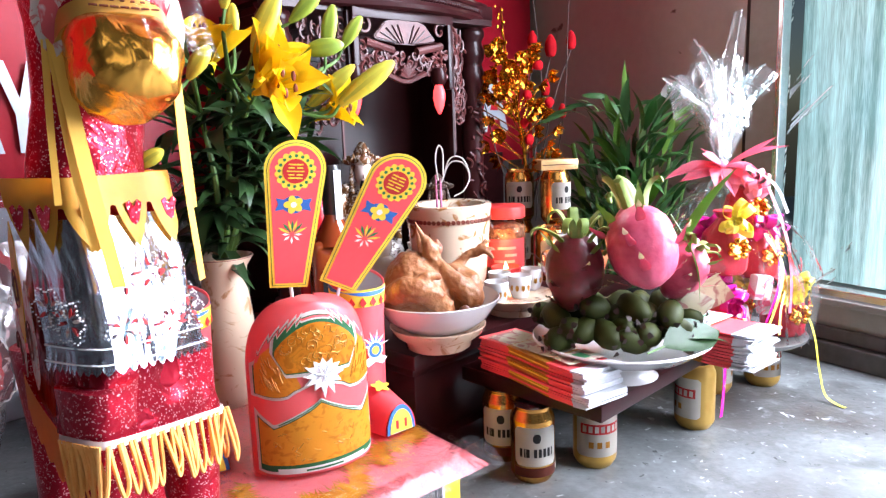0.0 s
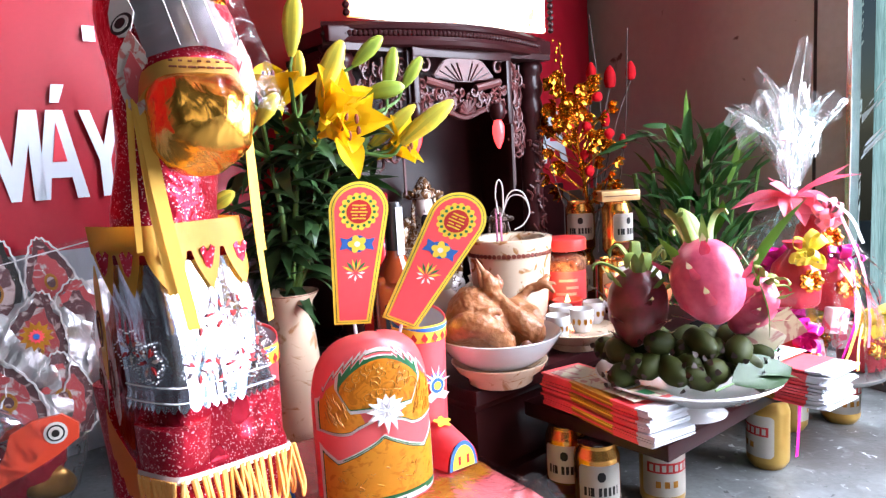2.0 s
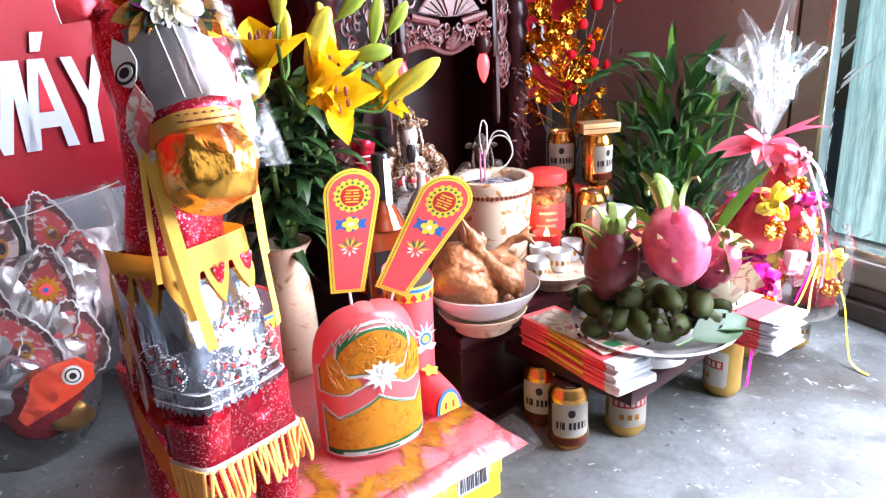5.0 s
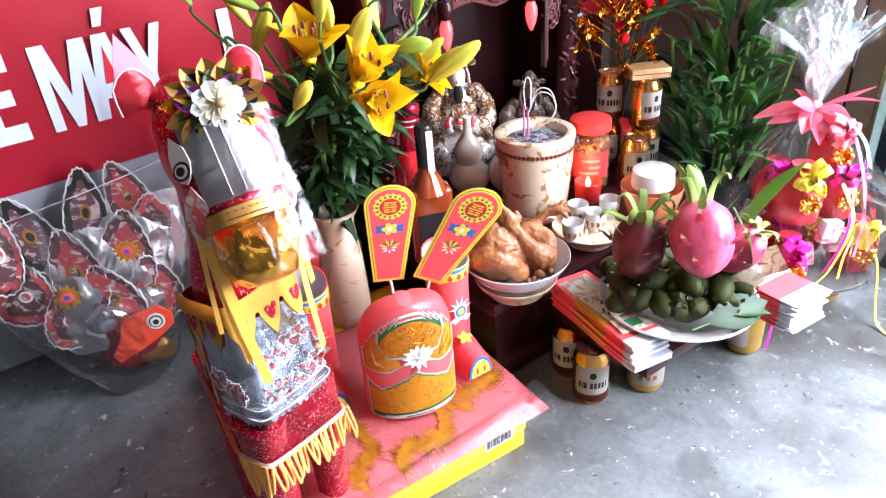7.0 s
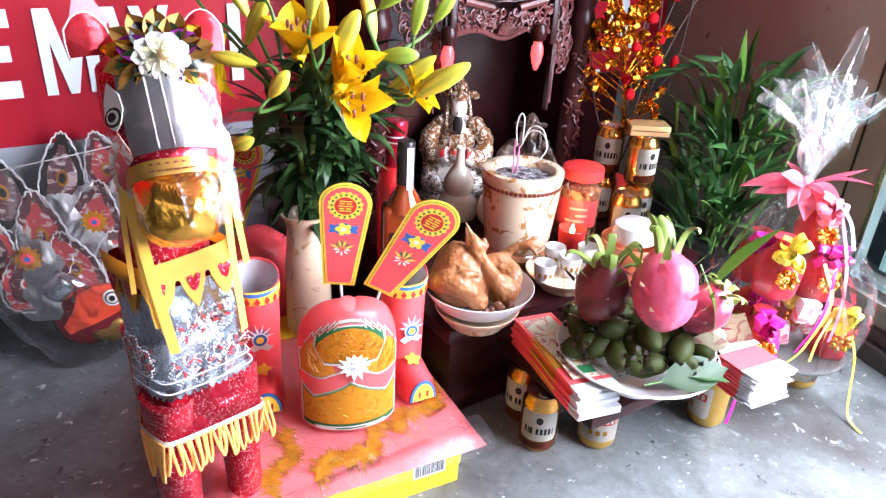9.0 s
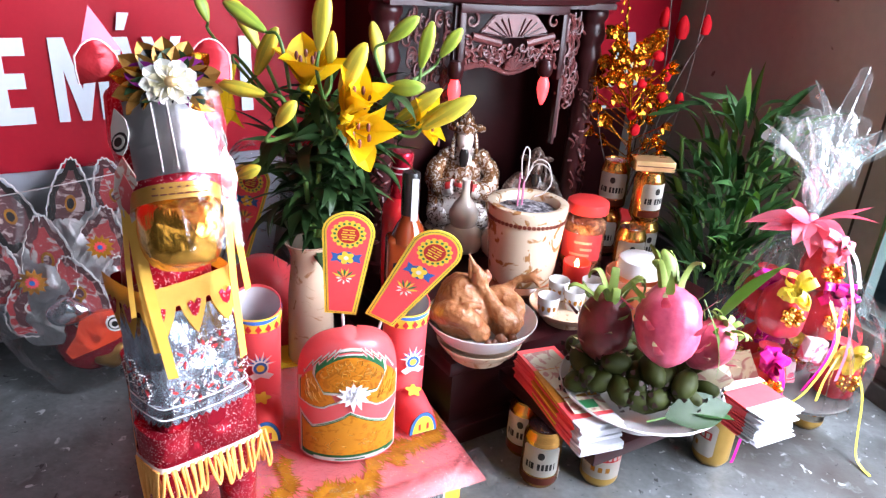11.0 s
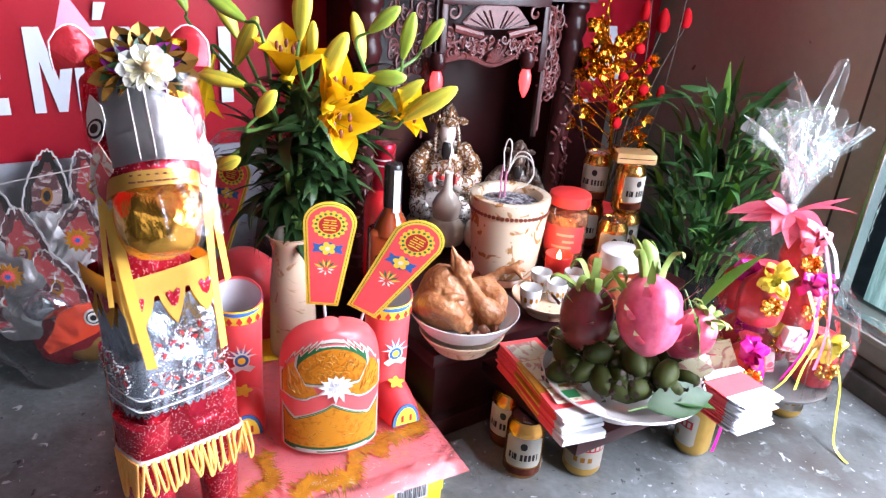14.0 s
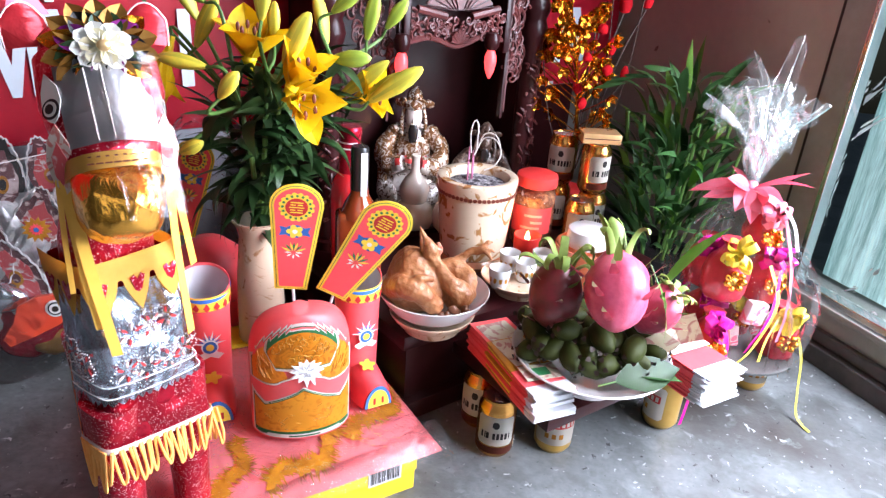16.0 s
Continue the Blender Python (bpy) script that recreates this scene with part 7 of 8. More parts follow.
def bud(tip, base, fat, material):
    tip, base = Vector(tip) - LO, Vector(base) - LO
    d = tip - base
    q = d.to_track_quat("Z", "Y").to_matrix().to_4x4()
    bm = lathe(N(), [(r * fat * 0.84, z * d.length) for r, z in BUD], 24, fn=lambda p, a: Vector((p.x * (1 + 0.14 * math.cos(3 * a)), p.y * (1 + 0.14 * math.cos(3 * a)), p.z)))
    for f in bm.faces:
        c = f.calc_center_median()
        g_ = (math.degrees(math.atan2(c.y, c.x)) % 120)
        f.material_index = 1 if 52 < g_ < 68 and c.z > d.length * 0.12 and c.z < d.length * 0.93 else 0
    bm.transform(Matrix.Translation(base) @ q)
    return part("bud", bm, [material, bud_seam_green if material is bud_green else bud_seam], lil, "closed yellow bud" if material is bud_mat else "green bud"), base


def stalk(pts, r0, r1):
    p = curve_pts(pts, 6)
    return part("stem", tube(N(), p, [r0 + (r1 - r0) * i / (len(p) - 1) for i in range(len(p))], 7), stem_mat, lil)


MOUTH = Vector((0, 0, 0.045))
NODES = {"l": Vector((-0.315, 0.985, 0.545)) - LO, "c": Vector((-0.275, 1.0, 0.60)) - LO, "r": Vector((-0.235, 1.06, 0.56)) - LO, "rr": Vector((-0.2, 1.1, 0.60)) - LO}
for k, nd in NODES.items():
    stalk([MOUTH + Vector((0.012 * nd.x / 0.1, 0.0, 0)), MOUTH.lerp(nd, 0.5) + Vector((0.01, -0.01, 0.01)), nd], 0.0052, 0.004)
for tip, base, fat, g, nd in (
        ((-0.527, 1.05, 0.74), (-0.508, 1.05, 0.695), 0.95, 1, "l"), ((-0.432, 0.98, 0.736), (-0.362, 0.98, 0.698), 1.15, 1, "l"),
        ((-0.446, 1.03, 0.736), (-0.404, 1.03, 0.663), 1.2, 0, "l"), ((-0.352, 1.0, 0.704), (-0.392, 1.0, 0.627), 1.2, 0, "l"),
        ((-0.246, 0.95, 0.769), (-0.258, 0.95, 0.684), 1.3, 0, "c"), ((-0.268, 1.02, 0.704), (-0.271, 1.02, 0.646), 0.9, 0, "c"),
        ((-0.184, 0.95, 0.701), (-0.224, 0.95, 0.625), 1.35, 0, "c"), ((-0.242, 1.12, 0.713), (-0.222, 1.12, 0.632), 1.1, 0, "rr"),
        ((-0.154, 1.1, 0.729), (-0.205, 1.1, 0.686), 1.1, 1, "rr"), ((-0.145, 1.15, 0.719), (-0.162, 1.15, 0.641), 1.15, 1, "rr"),
        ((-0.106, 1.2, 0.707), (-0.142, 1.2, 0.656), 1.05, 1, "rr"), ((-0.108, 1.0, 0.638), (-0.170, 1.0, 0.631), 1.15, 1, "r"),
        ((-0.411, 0.92, 0.622), (-0.333, 0.92, 0.615), 1.05, 0, "l"), ((-0.252, 0.86, 0.626), (-0.282, 0.86, 0.587), 1.0, 0, "l"),
        ((-0.347, 0.92, 0.501), (-0.386, 0.92, 0.479), 1.0, 0, "l"), ((-0.044, 1.07, 0.619), (-0.13, 1.07, 0.557), 1.35, 0, "r"),
        ((-0.066, 1.09, 0.607), (-0.14, 1.09, 0.562), 1.1, 0, "r"), ((-0.108, 1.1, 0.619), (-0.193, 1.1, 0.55), 1.1, 0, "r")):
    o, b0 = bud(tip, base, fat, bud_green if g else bud_mat)
    d = (Vector(base) - Vector(tip)).normalized()
    stalk([b0, b0 + d * 0.03, NODES[nd]], 0.0024, 0.0034)


def lily(c, axis, s, spread, label, n=6, nd="c", hang=-1):
    c = Vector(c) - LO
    ax = Vector(axis).normalized()
    side = ax.orthogonal().normalized()
    up2 = ax.cross(side)
    rl = random.Random(int(abs(c.x) * 7919 + s * 100))
    fl_ = part("open_flower", lathe(N(), [(0.004, -0.03), (0.006, -0.01), (0.012, 0.006), (0.008, 0.012), (0.0, 0.012)], 14, Matrix.Translation(c) @ ax.to_track_quat("Z", "Y").to_matrix().to_4x4()), petal, lil, label)
    for k in range(n):
        a = 2 * math.pi * k / n + 0.3
        rad = side * math.cos(a) + up2 * math.sin(a)
        d = ax * (1 - spread) + rad * spread
        x = d.cross(ax).normalized()
        z = x.cross(d.normalized())
        if z.dot(ax) < 0:
            x, z = -x, -z
        dn = d.normalized()
        m = Matrix(((x.x, dn.x, z.x, c.x), (x.y, dn.y, z.y, c.y), (x.z, dn.z, z.z, c.z), (0, 0, 0, 1)))
        fall = rl.uniform(-10, 12)
        if k == hang:
            fall = -52
        bm = petal_mesh(N(), 0.084 * s * rl.uniform(0.9, 1.12), (0.052 if k % 2 else 0.041) * s, m @ pose(0, 0, 0, fall, rl.uniform(-12, 12), rl.uniform(-8, 8)), rl.uniform(0.1, 0.5) if k != hang else 0.5, 0.55, 10, 0.52, 0.05, k)
        part("petal", bm, petal, fl_)
    for k in range(5):
        a = 1.257 * k
        e = c + ax * 0.05 * s + (side * math.cos(a) + up2 * math.sin(a)) * 0.014 * s
        part("stamen", tube(N(), [c + ax * 0.01, c.lerp(e, 0.6), e], 0.0009, 5), bud_mat, fl_)
        part("anther", ball(N(), e, 0.0032, None, 8, 6, (1, 1, 2.2)), brown_ink, fl_, "dark brown anther")
    stalk([c - ax * 0.025, c - ax * 0.05 + Vector((0, 0, -0.01)), NODES[nd]], 0.0026, 0.0034)


lily((-0.205, 0.932, 0.576), (0.66, -0.62, 0.10), 1.0, 0.34, "open yellow lily with one petal hanging down", 6, "c", 4)
lily((-0.222, 0.965, 0.588), (0.60, -0.30, 0.66), 1.0, 0.30, "open yellow lily")
lily((-0.304, 1.0, 0.612), (0.1, -0.2, 1.0), 1.1, 0.45, "half open yellow lily")
lily((-0.443, 1.0, 0.61), (-0.2, -0.3, -0.9), 0.95, 0.35, "drooping yellow lily", 6, "l")
lily((-0.168, 1.13, 0.545), (0.8, -0.3, 0.3), 0.9, 0.4, "pale yellow lily behind the buds", 6, "r")

rnd = random.Random(21)
leaf_kinds = []
for k in range(5):
    bm = blade(N(), 0.1, 0.016 + 0.002 * k, I4, 0.25 + 0.22 * k, 0.3, 8, wide=0.42)
    bmesh.ops.solidify(bm, geom=bm.faces[:], thickness=0.0006)
    leaf_kinds.append(bm)
leaf_obs = []
for k in range(290):
    nd = NODES[rnd.choice("lcr") if rnd.random() < 0.85 else "rr"]
    t = rnd.uniform(0.0, 1.0) ** 0.8
    p = MOUTH.lerp(nd, t) + Vector((rnd.uniform(-0.03, 0.03), rnd.uniform(-0.02, 0.02), rnd.uniform(-0.01, 0.02)))
    a = rnd.uniform(0, 6.28)
    d = (math.cos(a), math.sin(a), rnd.uniform(-0.15, 1.1) - 0.3 * (1 - t))
    s = rnd.uniform(0.65, 1.2)
    if k < 5:
        o = part("leaf", leaf_kinds[k], leaf_dark, lil, "narrow dark green leaf", m=towards(p, d, rnd.uniform(-40, 40), s))
        leaf_obs.append(o)
    else:
        shared("leaf", leaf_obs[k % 5], lil, towards(p, d, rnd.uniform(-40, 40), s))

# ---- clear bag of votive papers ----
bg = thing("clear_bag", pose(-0.74, 0.93, 0, 0, 0, 30), "clear plastic bag of printed paper horse heads, leaning at the wall", "plastic bag")


def bag_pt(u, v):
    """u round the bag, v up: narrow foot, wide flat mouth."""
    a = 2 * math.pi * u
    w = 0.06 + 0.17 * min(1, v * 1.15) ** 0.8
    d = 0.045 + 0.03 * math.sin(math.pi * min(1, v * 1.1)) - 0.03 * max(0, v - 0.75)
    return Vector((w * math.cos(a) - 0.015 - 0.03 * v, d * math.sin(a) + 0.05 * v, 0.004 + (0.40 + 0.045 * math.cos(a)) * v))


b = bent(lambda u, v: bag_pt(u, v), 90, 50, 0.0)
part("film_skin", rough_up(rough_up(b, 0.012, 14), 0.003, 40), bag_film, bg, "crumpled clear plastic")
part("mouth_edge", tube(N(), [bag_pt(0.5 + 0.5 * i / 24, 0.985) for i in range(25)], 0.0011, 5), outline_silver, bg, "welded pale edge")
part("silver_backing", rough_up(bent(lambda u, v: bag_pt(0.5 + 0.5 * u, 0.22 + 0.66 * v) * 0.9 + Vector((0.0, 0.035 + 0.01 * v, 0.012)), 40, 24, 0.0), 0.014, 26), silver_crumple, bg, "crumpled silver foil")


def mask(cx, cz, w, h, y, tilt, mats, nm, label):
    pts = []
    for i in range(28):
        a = 2 * math.pi * i / 28
        k = 1 + 0.08 * math.sin(5 * a) + 0.05 * math.sin(11 * a)
        pts.append((w * k * math.cos(a) * (0.85 - 0.3 * math.sin(a)), 1.15 * h * k * math.sin(a)))
    m = Matrix.Translation((cx, y, cz)) @ pose(0, 0, 0, rnd.uniform(-14, 4), tilt, rnd.uniform(-15, 15))
    o = part(nm, plate(N(), pts, 0.0015, m), mats[0], bg, label, smooth=False)
    zig = [m @ Vector(((1.05 + 0.06 * (i % 2)) * w * (0.85 - 0.3 * math.sin(i * math.pi / 22)) * math.cos(i * math.pi / 22), -0.0015, (1.2 + 0.06 * (i % 2)) * h * math.sin(i * math.pi / 22))) for i in range(45)]
    part("silver_outline", tube(N(), zig, 0.0019, 4), outline_silver, o, "silver zigzag outline")
    part("inner_print", plate(N(), [(x * 0.72, z * 0.75) for x, z in pts], 0.0008, m @ pose(0, -0.001, 0)), mats[1], o, smooth=False)
    for rr, mt, k in ((0.24, mats[2], 0.0018), (0.15, mats[0], 0.0026)):
        part("ring_print", plate(N(), [(w * rr * math.cos(i * 0.4189), h * rr * math.sin(i * 0.4189)) for i in range(15)], 0.0006, m @ pose(0, -k, 0)), mt, o, smooth=False)


A_, B_, C_ = (mask_paper, mask_red, gold_print), (mask_red, mask_paper, white_print), (black_ink, mask_paper, gold_print)
for cx, cz, w, h, y, tilt, ms in ((-0.15, 0.33, 0.035, 0.06, 0.0, 10, B_), (-0.10, 0.345, 0.042, 0.065, 0.02, -12, C_), (-0.005, 0.36, 0.04, 0.07, 0.04, 8, C_), (0.07, 0.37, 0.04, 0.06, 0.05, -10, A_), (-0.14, 0.24, 0.05, 0.05, 0.0, 20, B_),
                                  (-0.05, 0.26, 0.05, 0.07, 0.01, -6, A_), (0.04, 0.27, 0.055, 0.075, 0.02, 12, A_), (0.0, 0.2, 0.05, 0.06, -0.01, -20, A_), (0.1, 0.3, 0.05, 0.06, 0.04, 5, B_), (-0.09, 0.17, 0.045, 0.05, 0.0, 0, B_), (0.07, 0.19, 0.05, 0.06, 0.01, 0, A_)):
    mask(cx, cz, w, h, y, tilt, ms, "paper_mask", "dark printed paper mask with scalloped edge")
for cx, cz, s in ((-0.07, 0.235, 1.0), (0.05, 0.30, 0.9)):
    pts = [((0.027 if i % 2 else 0.018) * s * math.cos(i * 0.2618), (0.027 if i % 2 else 0.018) * s * math.sin(i * 0.2618)) for i in range(24)]
    o = part("sunburst", plate(N(), pts, 0.001, pose(cx, -0.03, cz)), gold_print, bg, "gold printed sunburst", smooth=False)
    part("sun_eye", plate(N(), [(x * 0.5, z * 0.5) for x, z in pts], 0.0006, pose(cx, -0.0315, cz)), red_paper, o, smooth=False)
    part("sun_pupil", plate(N(), [(x * 0.22, z * 0.22) for x, z in pts], 0.0006, pose(cx, -0.0325, cz)), blue_print, o, smooth=False)
head = [(-0.06, -0.03), (-0.04, 0.0), (-0.03, 0.03), (0.0, 0.045), (0.04, 0.048), (0.062, 0.03), (0.06, 0.008), (0.03, -0.012), (-0.01, -0.03), (-0.05, -0.045)]
o = part("red_horse_head", plate(N(), head, 0.012, pose(0.03, -0.05, 0.13, -8)), head_red, bg, "red paper horse head", smooth=False)
for rr, mt, k in ((0.0165, white_print, 0.001), (0.0125, black_ink, 0.002), (0.010, white_print, 0.003), (0.0055, black_ink, 0.004)):
    part("eye_ring", plate(N(), [(0.03 + rr * math.cos(i * 0.3307), 0.022 + rr * math.sin(i * 0.3307)) for i in range(19)], 0.0006, pose(0.03, -0.05 - k, 0.13, -8)), mt, o, smooth=False)
# darker brown gold than the horse's muzzle, painting the shade in the bag
part("gold_muzzle", rough_up(ball(N(), (0.035, 0.0, 0.055), 0.034, None, 20, 12, (1.1, 0.6, 0.85)), 0.008, 40), flower_gold, bg, "crumpled gold foil muzzle")
part("red_body", rough_up(ball(N(), (0.0, 0.01, 0.09), 0.06, None, 20, 12, (1.1, 0.55, 1.1)), 0.01, 24), red_foil, bg, "crumpled red foil")
part("silver_muzzle", rough_up(ball(N(), (-0.02, -0.02, 0.165), 0.036, None, 20, 12, (1.2, 0.6, 0.8)), 0.006, 30), silver_foil, bg, "crumpled silver foil")

# ---- second hat behind the vase, still in its bag ----
h2t = thing("paper_hat", Matrix.Translation((-0.47, 1.12, 0)) @ pose(0, 0, 0, 0, 0, 25), "red votive paper hat in a clear bag behind the vase", "paper hat")
part("crown", lathe(N(), [(0.075, 0.0), (0.078, 0.1), (0.076, 0.16), (0.06, 0.21), (0.03, 0.235), (0.0, 0.24)], 36), red_paper, h2t)
hi2 = h2t.matrix_basis.inverted()
wing(hi2 @ wing_pose((-0.505, 1.09, 0.25), (-0.455, 1.09, 0.455)), h2t, 0.2)
part("film_skin", rough_up(lathe(N(), [(0.085, 0.0), (0.088, 0.15), (0.084, 0.3), (0.07, 0.42), (0.04, 0.47)], 40), 0.010, 16), cello_low, h2t, "crumpled clear plastic")

# ---- gift basket in cellophane ----
GX, GY = 0.572, 1.235
gt = thing("gift_basket", pose(GX, GY, 0.116), "red gift pouches on a tray in clear cellophane, pink bow", "gift basket")
part("tray", lathe(N(), [(0.0, 0.0), (0.092, 0.0), (0.103, 0.006), (0.105, 0.012), (0.101, 0.012), (0.088, 0.005), (0.0, 0.005)], 40), mat("grey_board", (0.16, 0.16, 0.155), (0.11, 0.11, 0.105), 0.5), gt, "grey cardboard tray")


def bow(parent, c, s, material, seed, n=9):
    r2 = random.Random(seed)
    o = part("bow", ball(N(), c, 0.007 * s), material, parent)
    for k in range(n):
        d = Vector((r2.uniform(-1, 1), r2.uniform(-1.1, 0.1), r2.uniform(-0.7, 1))).normalized()
        e = Vector(c) + d * r2.uniform(0.02, 0.036) * s
        x = d.cross(Vector((r2.uniform(-1, 1), r2.uniform(-1, 1), r2.uniform(-1, 1)))).normalized()
        nrm = d.cross(x) * 0.008 * s
        pts = curve_pts([Vector(c), Vector(c).lerp(e, 0.6) + nrm, e, Vector(c).lerp(e, 0.6) - nrm, Vector(c)], 4)
        part("loop", ribbon(N(), pts, 0.013 * s, x), material, o)
    return o


def coin(parent, c, s, seed):
    o = part("gold_charm", lathe(N(), [(0.0, -0.002), (0.011 * s, -0.002), (0.012 * s, 0.0), (0.011 * s, 0.002), (0.0, 0.0025)], 20, Matrix.Translation(c) @ pose(0, 0, 0, 80, 0, 15)), gold_foil, parent, "gold plastic charm")
    for k in range(7):
        a = k * 0.8976
        part("charm_bead", ball(N(), Vector(c) + Vector((0.0125 * s * math.cos(a), -0.002, 0.0125 * s * math.sin(a))), 0.0058 * s, None, 10, 8), gold_foil, o)


POUCH = [(0.0, 0.0), (0.03, 0.0), (0.037, 0.008), (0.039, 0.04), (0.033, 0.066), (0.016, 0.085), (0.012, 0.092), (0.02, 0.104), (0.0, 0.1)]
for i, (x, y, z, col, s) in enumerate(((-0.07, -0.07, 0.006, magenta, 1.0), (0.068, 0.0, 0.006, yellow_ribbon, 1.0), (-0.064, -0.05, 0.135, yellow_ribbon, 1.05), (0.021, 0.015, 0.112, magenta, 1.0), (-0.085, 0.03, 0.12, magenta, 0.95), (0.0, 0.07, 0.006, yellow_ribbon, 1.0), (-0.06, 0.055, 0.006, magenta, 1.0), (0.0, 0.03, 0.20, pink, 0.9))):
    p = part("gift_pouch", lathe(N(), [(r * s, h * s) for r, h in POUCH], 26, pose(x, y, z), fn=lambda q, a: Vector((q.x * (1 + 0.05 * math.cos(7 * a)), q.y * (1 + 0.05 * math.cos(7 * a)), q.z))), pouch_red, gt, "red gift pouch")
    c = Vector((x + 0.005, y - 0.028, z + 0.09 * s))
    bow(p, c, 1.15, col, 40 + i, 11)
    coin(p, Vector((x + 0.008, y - 0.042, z + 0.046 * s)), 1.1, i)
for i, (x, y, z) in enumerate(((-0.02, -0.05, 0.05), (0.03, -0.04, 0.07), (-0.03, -0.06, 0.1))):
    part("white_packet", box(N(), (x, y + 0.02, z), (0.04, 0.02, 0.045), 0.005), pink_packet, gt, "pale printed packet", m=pose(0, 0, 0, 0, 10 * i - 10, 12 * i))
TIE = Vector((-0.035, 0.05, 0.312))


def cel(u, v):
    a = 2 * math.pi * u
    if v < 0.5:
        t = v / 0.5
        r = 0.106 + 0.028 * math.sin(math.pi * t) - 0.094 * max(0, t - 0.35) ** 1.4 / 0.65 ** 1.4
        z = 0.002 + 0.31 * t
    else:
        t = (v - 0.5) / 0.5
        r = 0.013 + 0.066 * math.sin(t * 1.9) ** 1.1
        z = 0.312 + (0.15 + 0.03 * math.sin(2 * a + 1) + 0.02 * math.sin(5 * a) + 0.012 * math.sin(11 * a)) * t
    k = min(1.0, v / 0.5)
    pl = 1 + 0.22 * math.sin(9 * a + 1.3 * math.sin(3 * a)) * min(1, abs(v - 0.05) * 2) + 0.1 * math.sin(23 * a + 4 * v)
    return Vector((TIE.x * k + r * pl * math.cos(a), TIE.y * k + r * pl * 0.85 * math.sin(a), z))


part("cellophane_skirt", rough_up(bent(lambda u, v: cel(u, v * 0.46), 110, 22, 0.0), 0.006, 22), cello_low, gt, "clear cellophane round the pouches")
rnd = random.Random(31)
for k, (a, h, r, w) in enumerate(((-1.6, 0.20, 0.02, 0.11), (-2.4, 0.19, 0.07, 0.10), (-3.0, 0.17, 0.10, 0.09), (-0.9, 0.19, 0.06, 0.11), (-0.2, 0.17, 0.085, 0.09), (0.7, 0.19, 0.05, 0.1), (1.8, 0.20, 0.03, 0.1), (2.7, 0.18, 0.07, 0.1), (-1.2, 0.28, 0.03, 0.05), (2.2, 0.25, 0.05, 0.045))):
    o_ = Vector((math.cos(a), math.sin(a) * 0.8, 0))
    si = Vector((-math.sin(a), math.cos(a) * 0.8, 0))
    curl = rnd.uniform(0.0, 0.05)

    def sheet(u, v):
        c = 2 * u - 1
        wv = w * (0.12 + 0.88 * math.sin(min(1.0, v * 1.05) * 1.9) ** 1.0) * (1 - 0.5 * max(0, v - 0.75) / 0.25 * abs(c))
        z = h * (v - 0.25 * max(0, v - 0.8) ** 1 * curl * 30) - 0.03 * c * c * v
        return TIE + o_ * (r * v ** 1.6 + curl * max(0, v - 0.7) * 2 - 0.35 * wv * c * c * 0.5) + si * 0.5 * wv * c + Vector((0, 0, z)) + o_ * 0.006 * math.sin(c * 7 + k) * v
    part("cellophane", rough_up(bent(sheet, 20, 22, 0.0), 0.003, 14, k), cello, gt, "clear shiny cellophane gathered at the tie")
rnd = random.Random(19)
for k in range(6):
    a = rnd.uniform(0, 6.28)
    o_ = Vector((math.cos(a), math.sin(a) * 0.8, 0))
    h, r = rnd.uniform(0.11, 0.19), rnd.uniform(0.03, 0.085)
    side = Vector((-o_.y, o_.x, 0.3)).normalized()
    pts = curve_pts([TIE, TIE + o_ * r * 0.45 + Vector((0, 0, h * 0.55)), TIE + o_ * r + Vector((0, 0, h)), TIE + o_ * (r + 0.018) + Vector((0, 0, h * 0.82)), TIE + o_ * (r + 0.012) + Vector((0, 0, h * 0.5))][:4 + k % 2], 6)
    n = len(pts)
    w = rnd.uniform(0.016, 0.034)
    part("cellophane_fold", rough_up(bent(lambda u, v: pts[min(n - 1, int(v * (n - 1) + 0.5))] + side * (u - 0.5) * w * (0.3 + 1.1 * v) + o_ * 0.010 * math.sin(u * 9), 8, n - 1, 0.0), 0.003, 20, k), cello, gt, "curled clear cellophane fold")
tb = part("tie_bow", ball(N(), TIE, 0.014), pink, gt, "pink crepe bow")
rnd = random.Random(8)
for k, (dx, dy, dz, w) in enumerate(((-0.11, -0.02, 0.01, 0.03), (-0.085, -0.03, -0.012, 0.028), (-0.06, -0.045, 0.025, 0.03), (0.03, -0.055, -0.03, 0.04), (0.05, -0.04, -0.005, 0.034), (0.0, -0.06, -0.045, 0.034), (0.085, -0.06, 0.06, 0.014), (0.075, -0.05, 0.05, 0.012), (0.06, -0.02, -0.05, 0.03), (-0.03, -0.05, -0.02, 0.04), (-0.045, 0.01, 0.03, 0.025))):
    bm = blade(N(), Vector((dx, dy, dz)).length, w, towards(TIE + Vector((0, -0.008, 0)), (dx, dy, dz), rnd.uniform(-60, 60)), rnd.uniform(-0.3, 0.5), 0.5, 6, wide=0.5)
    bmesh.ops.solidify(bm, geom=bm.faces[:], thickness=0.001)
    part("bow_tail", bm, pink, tb)
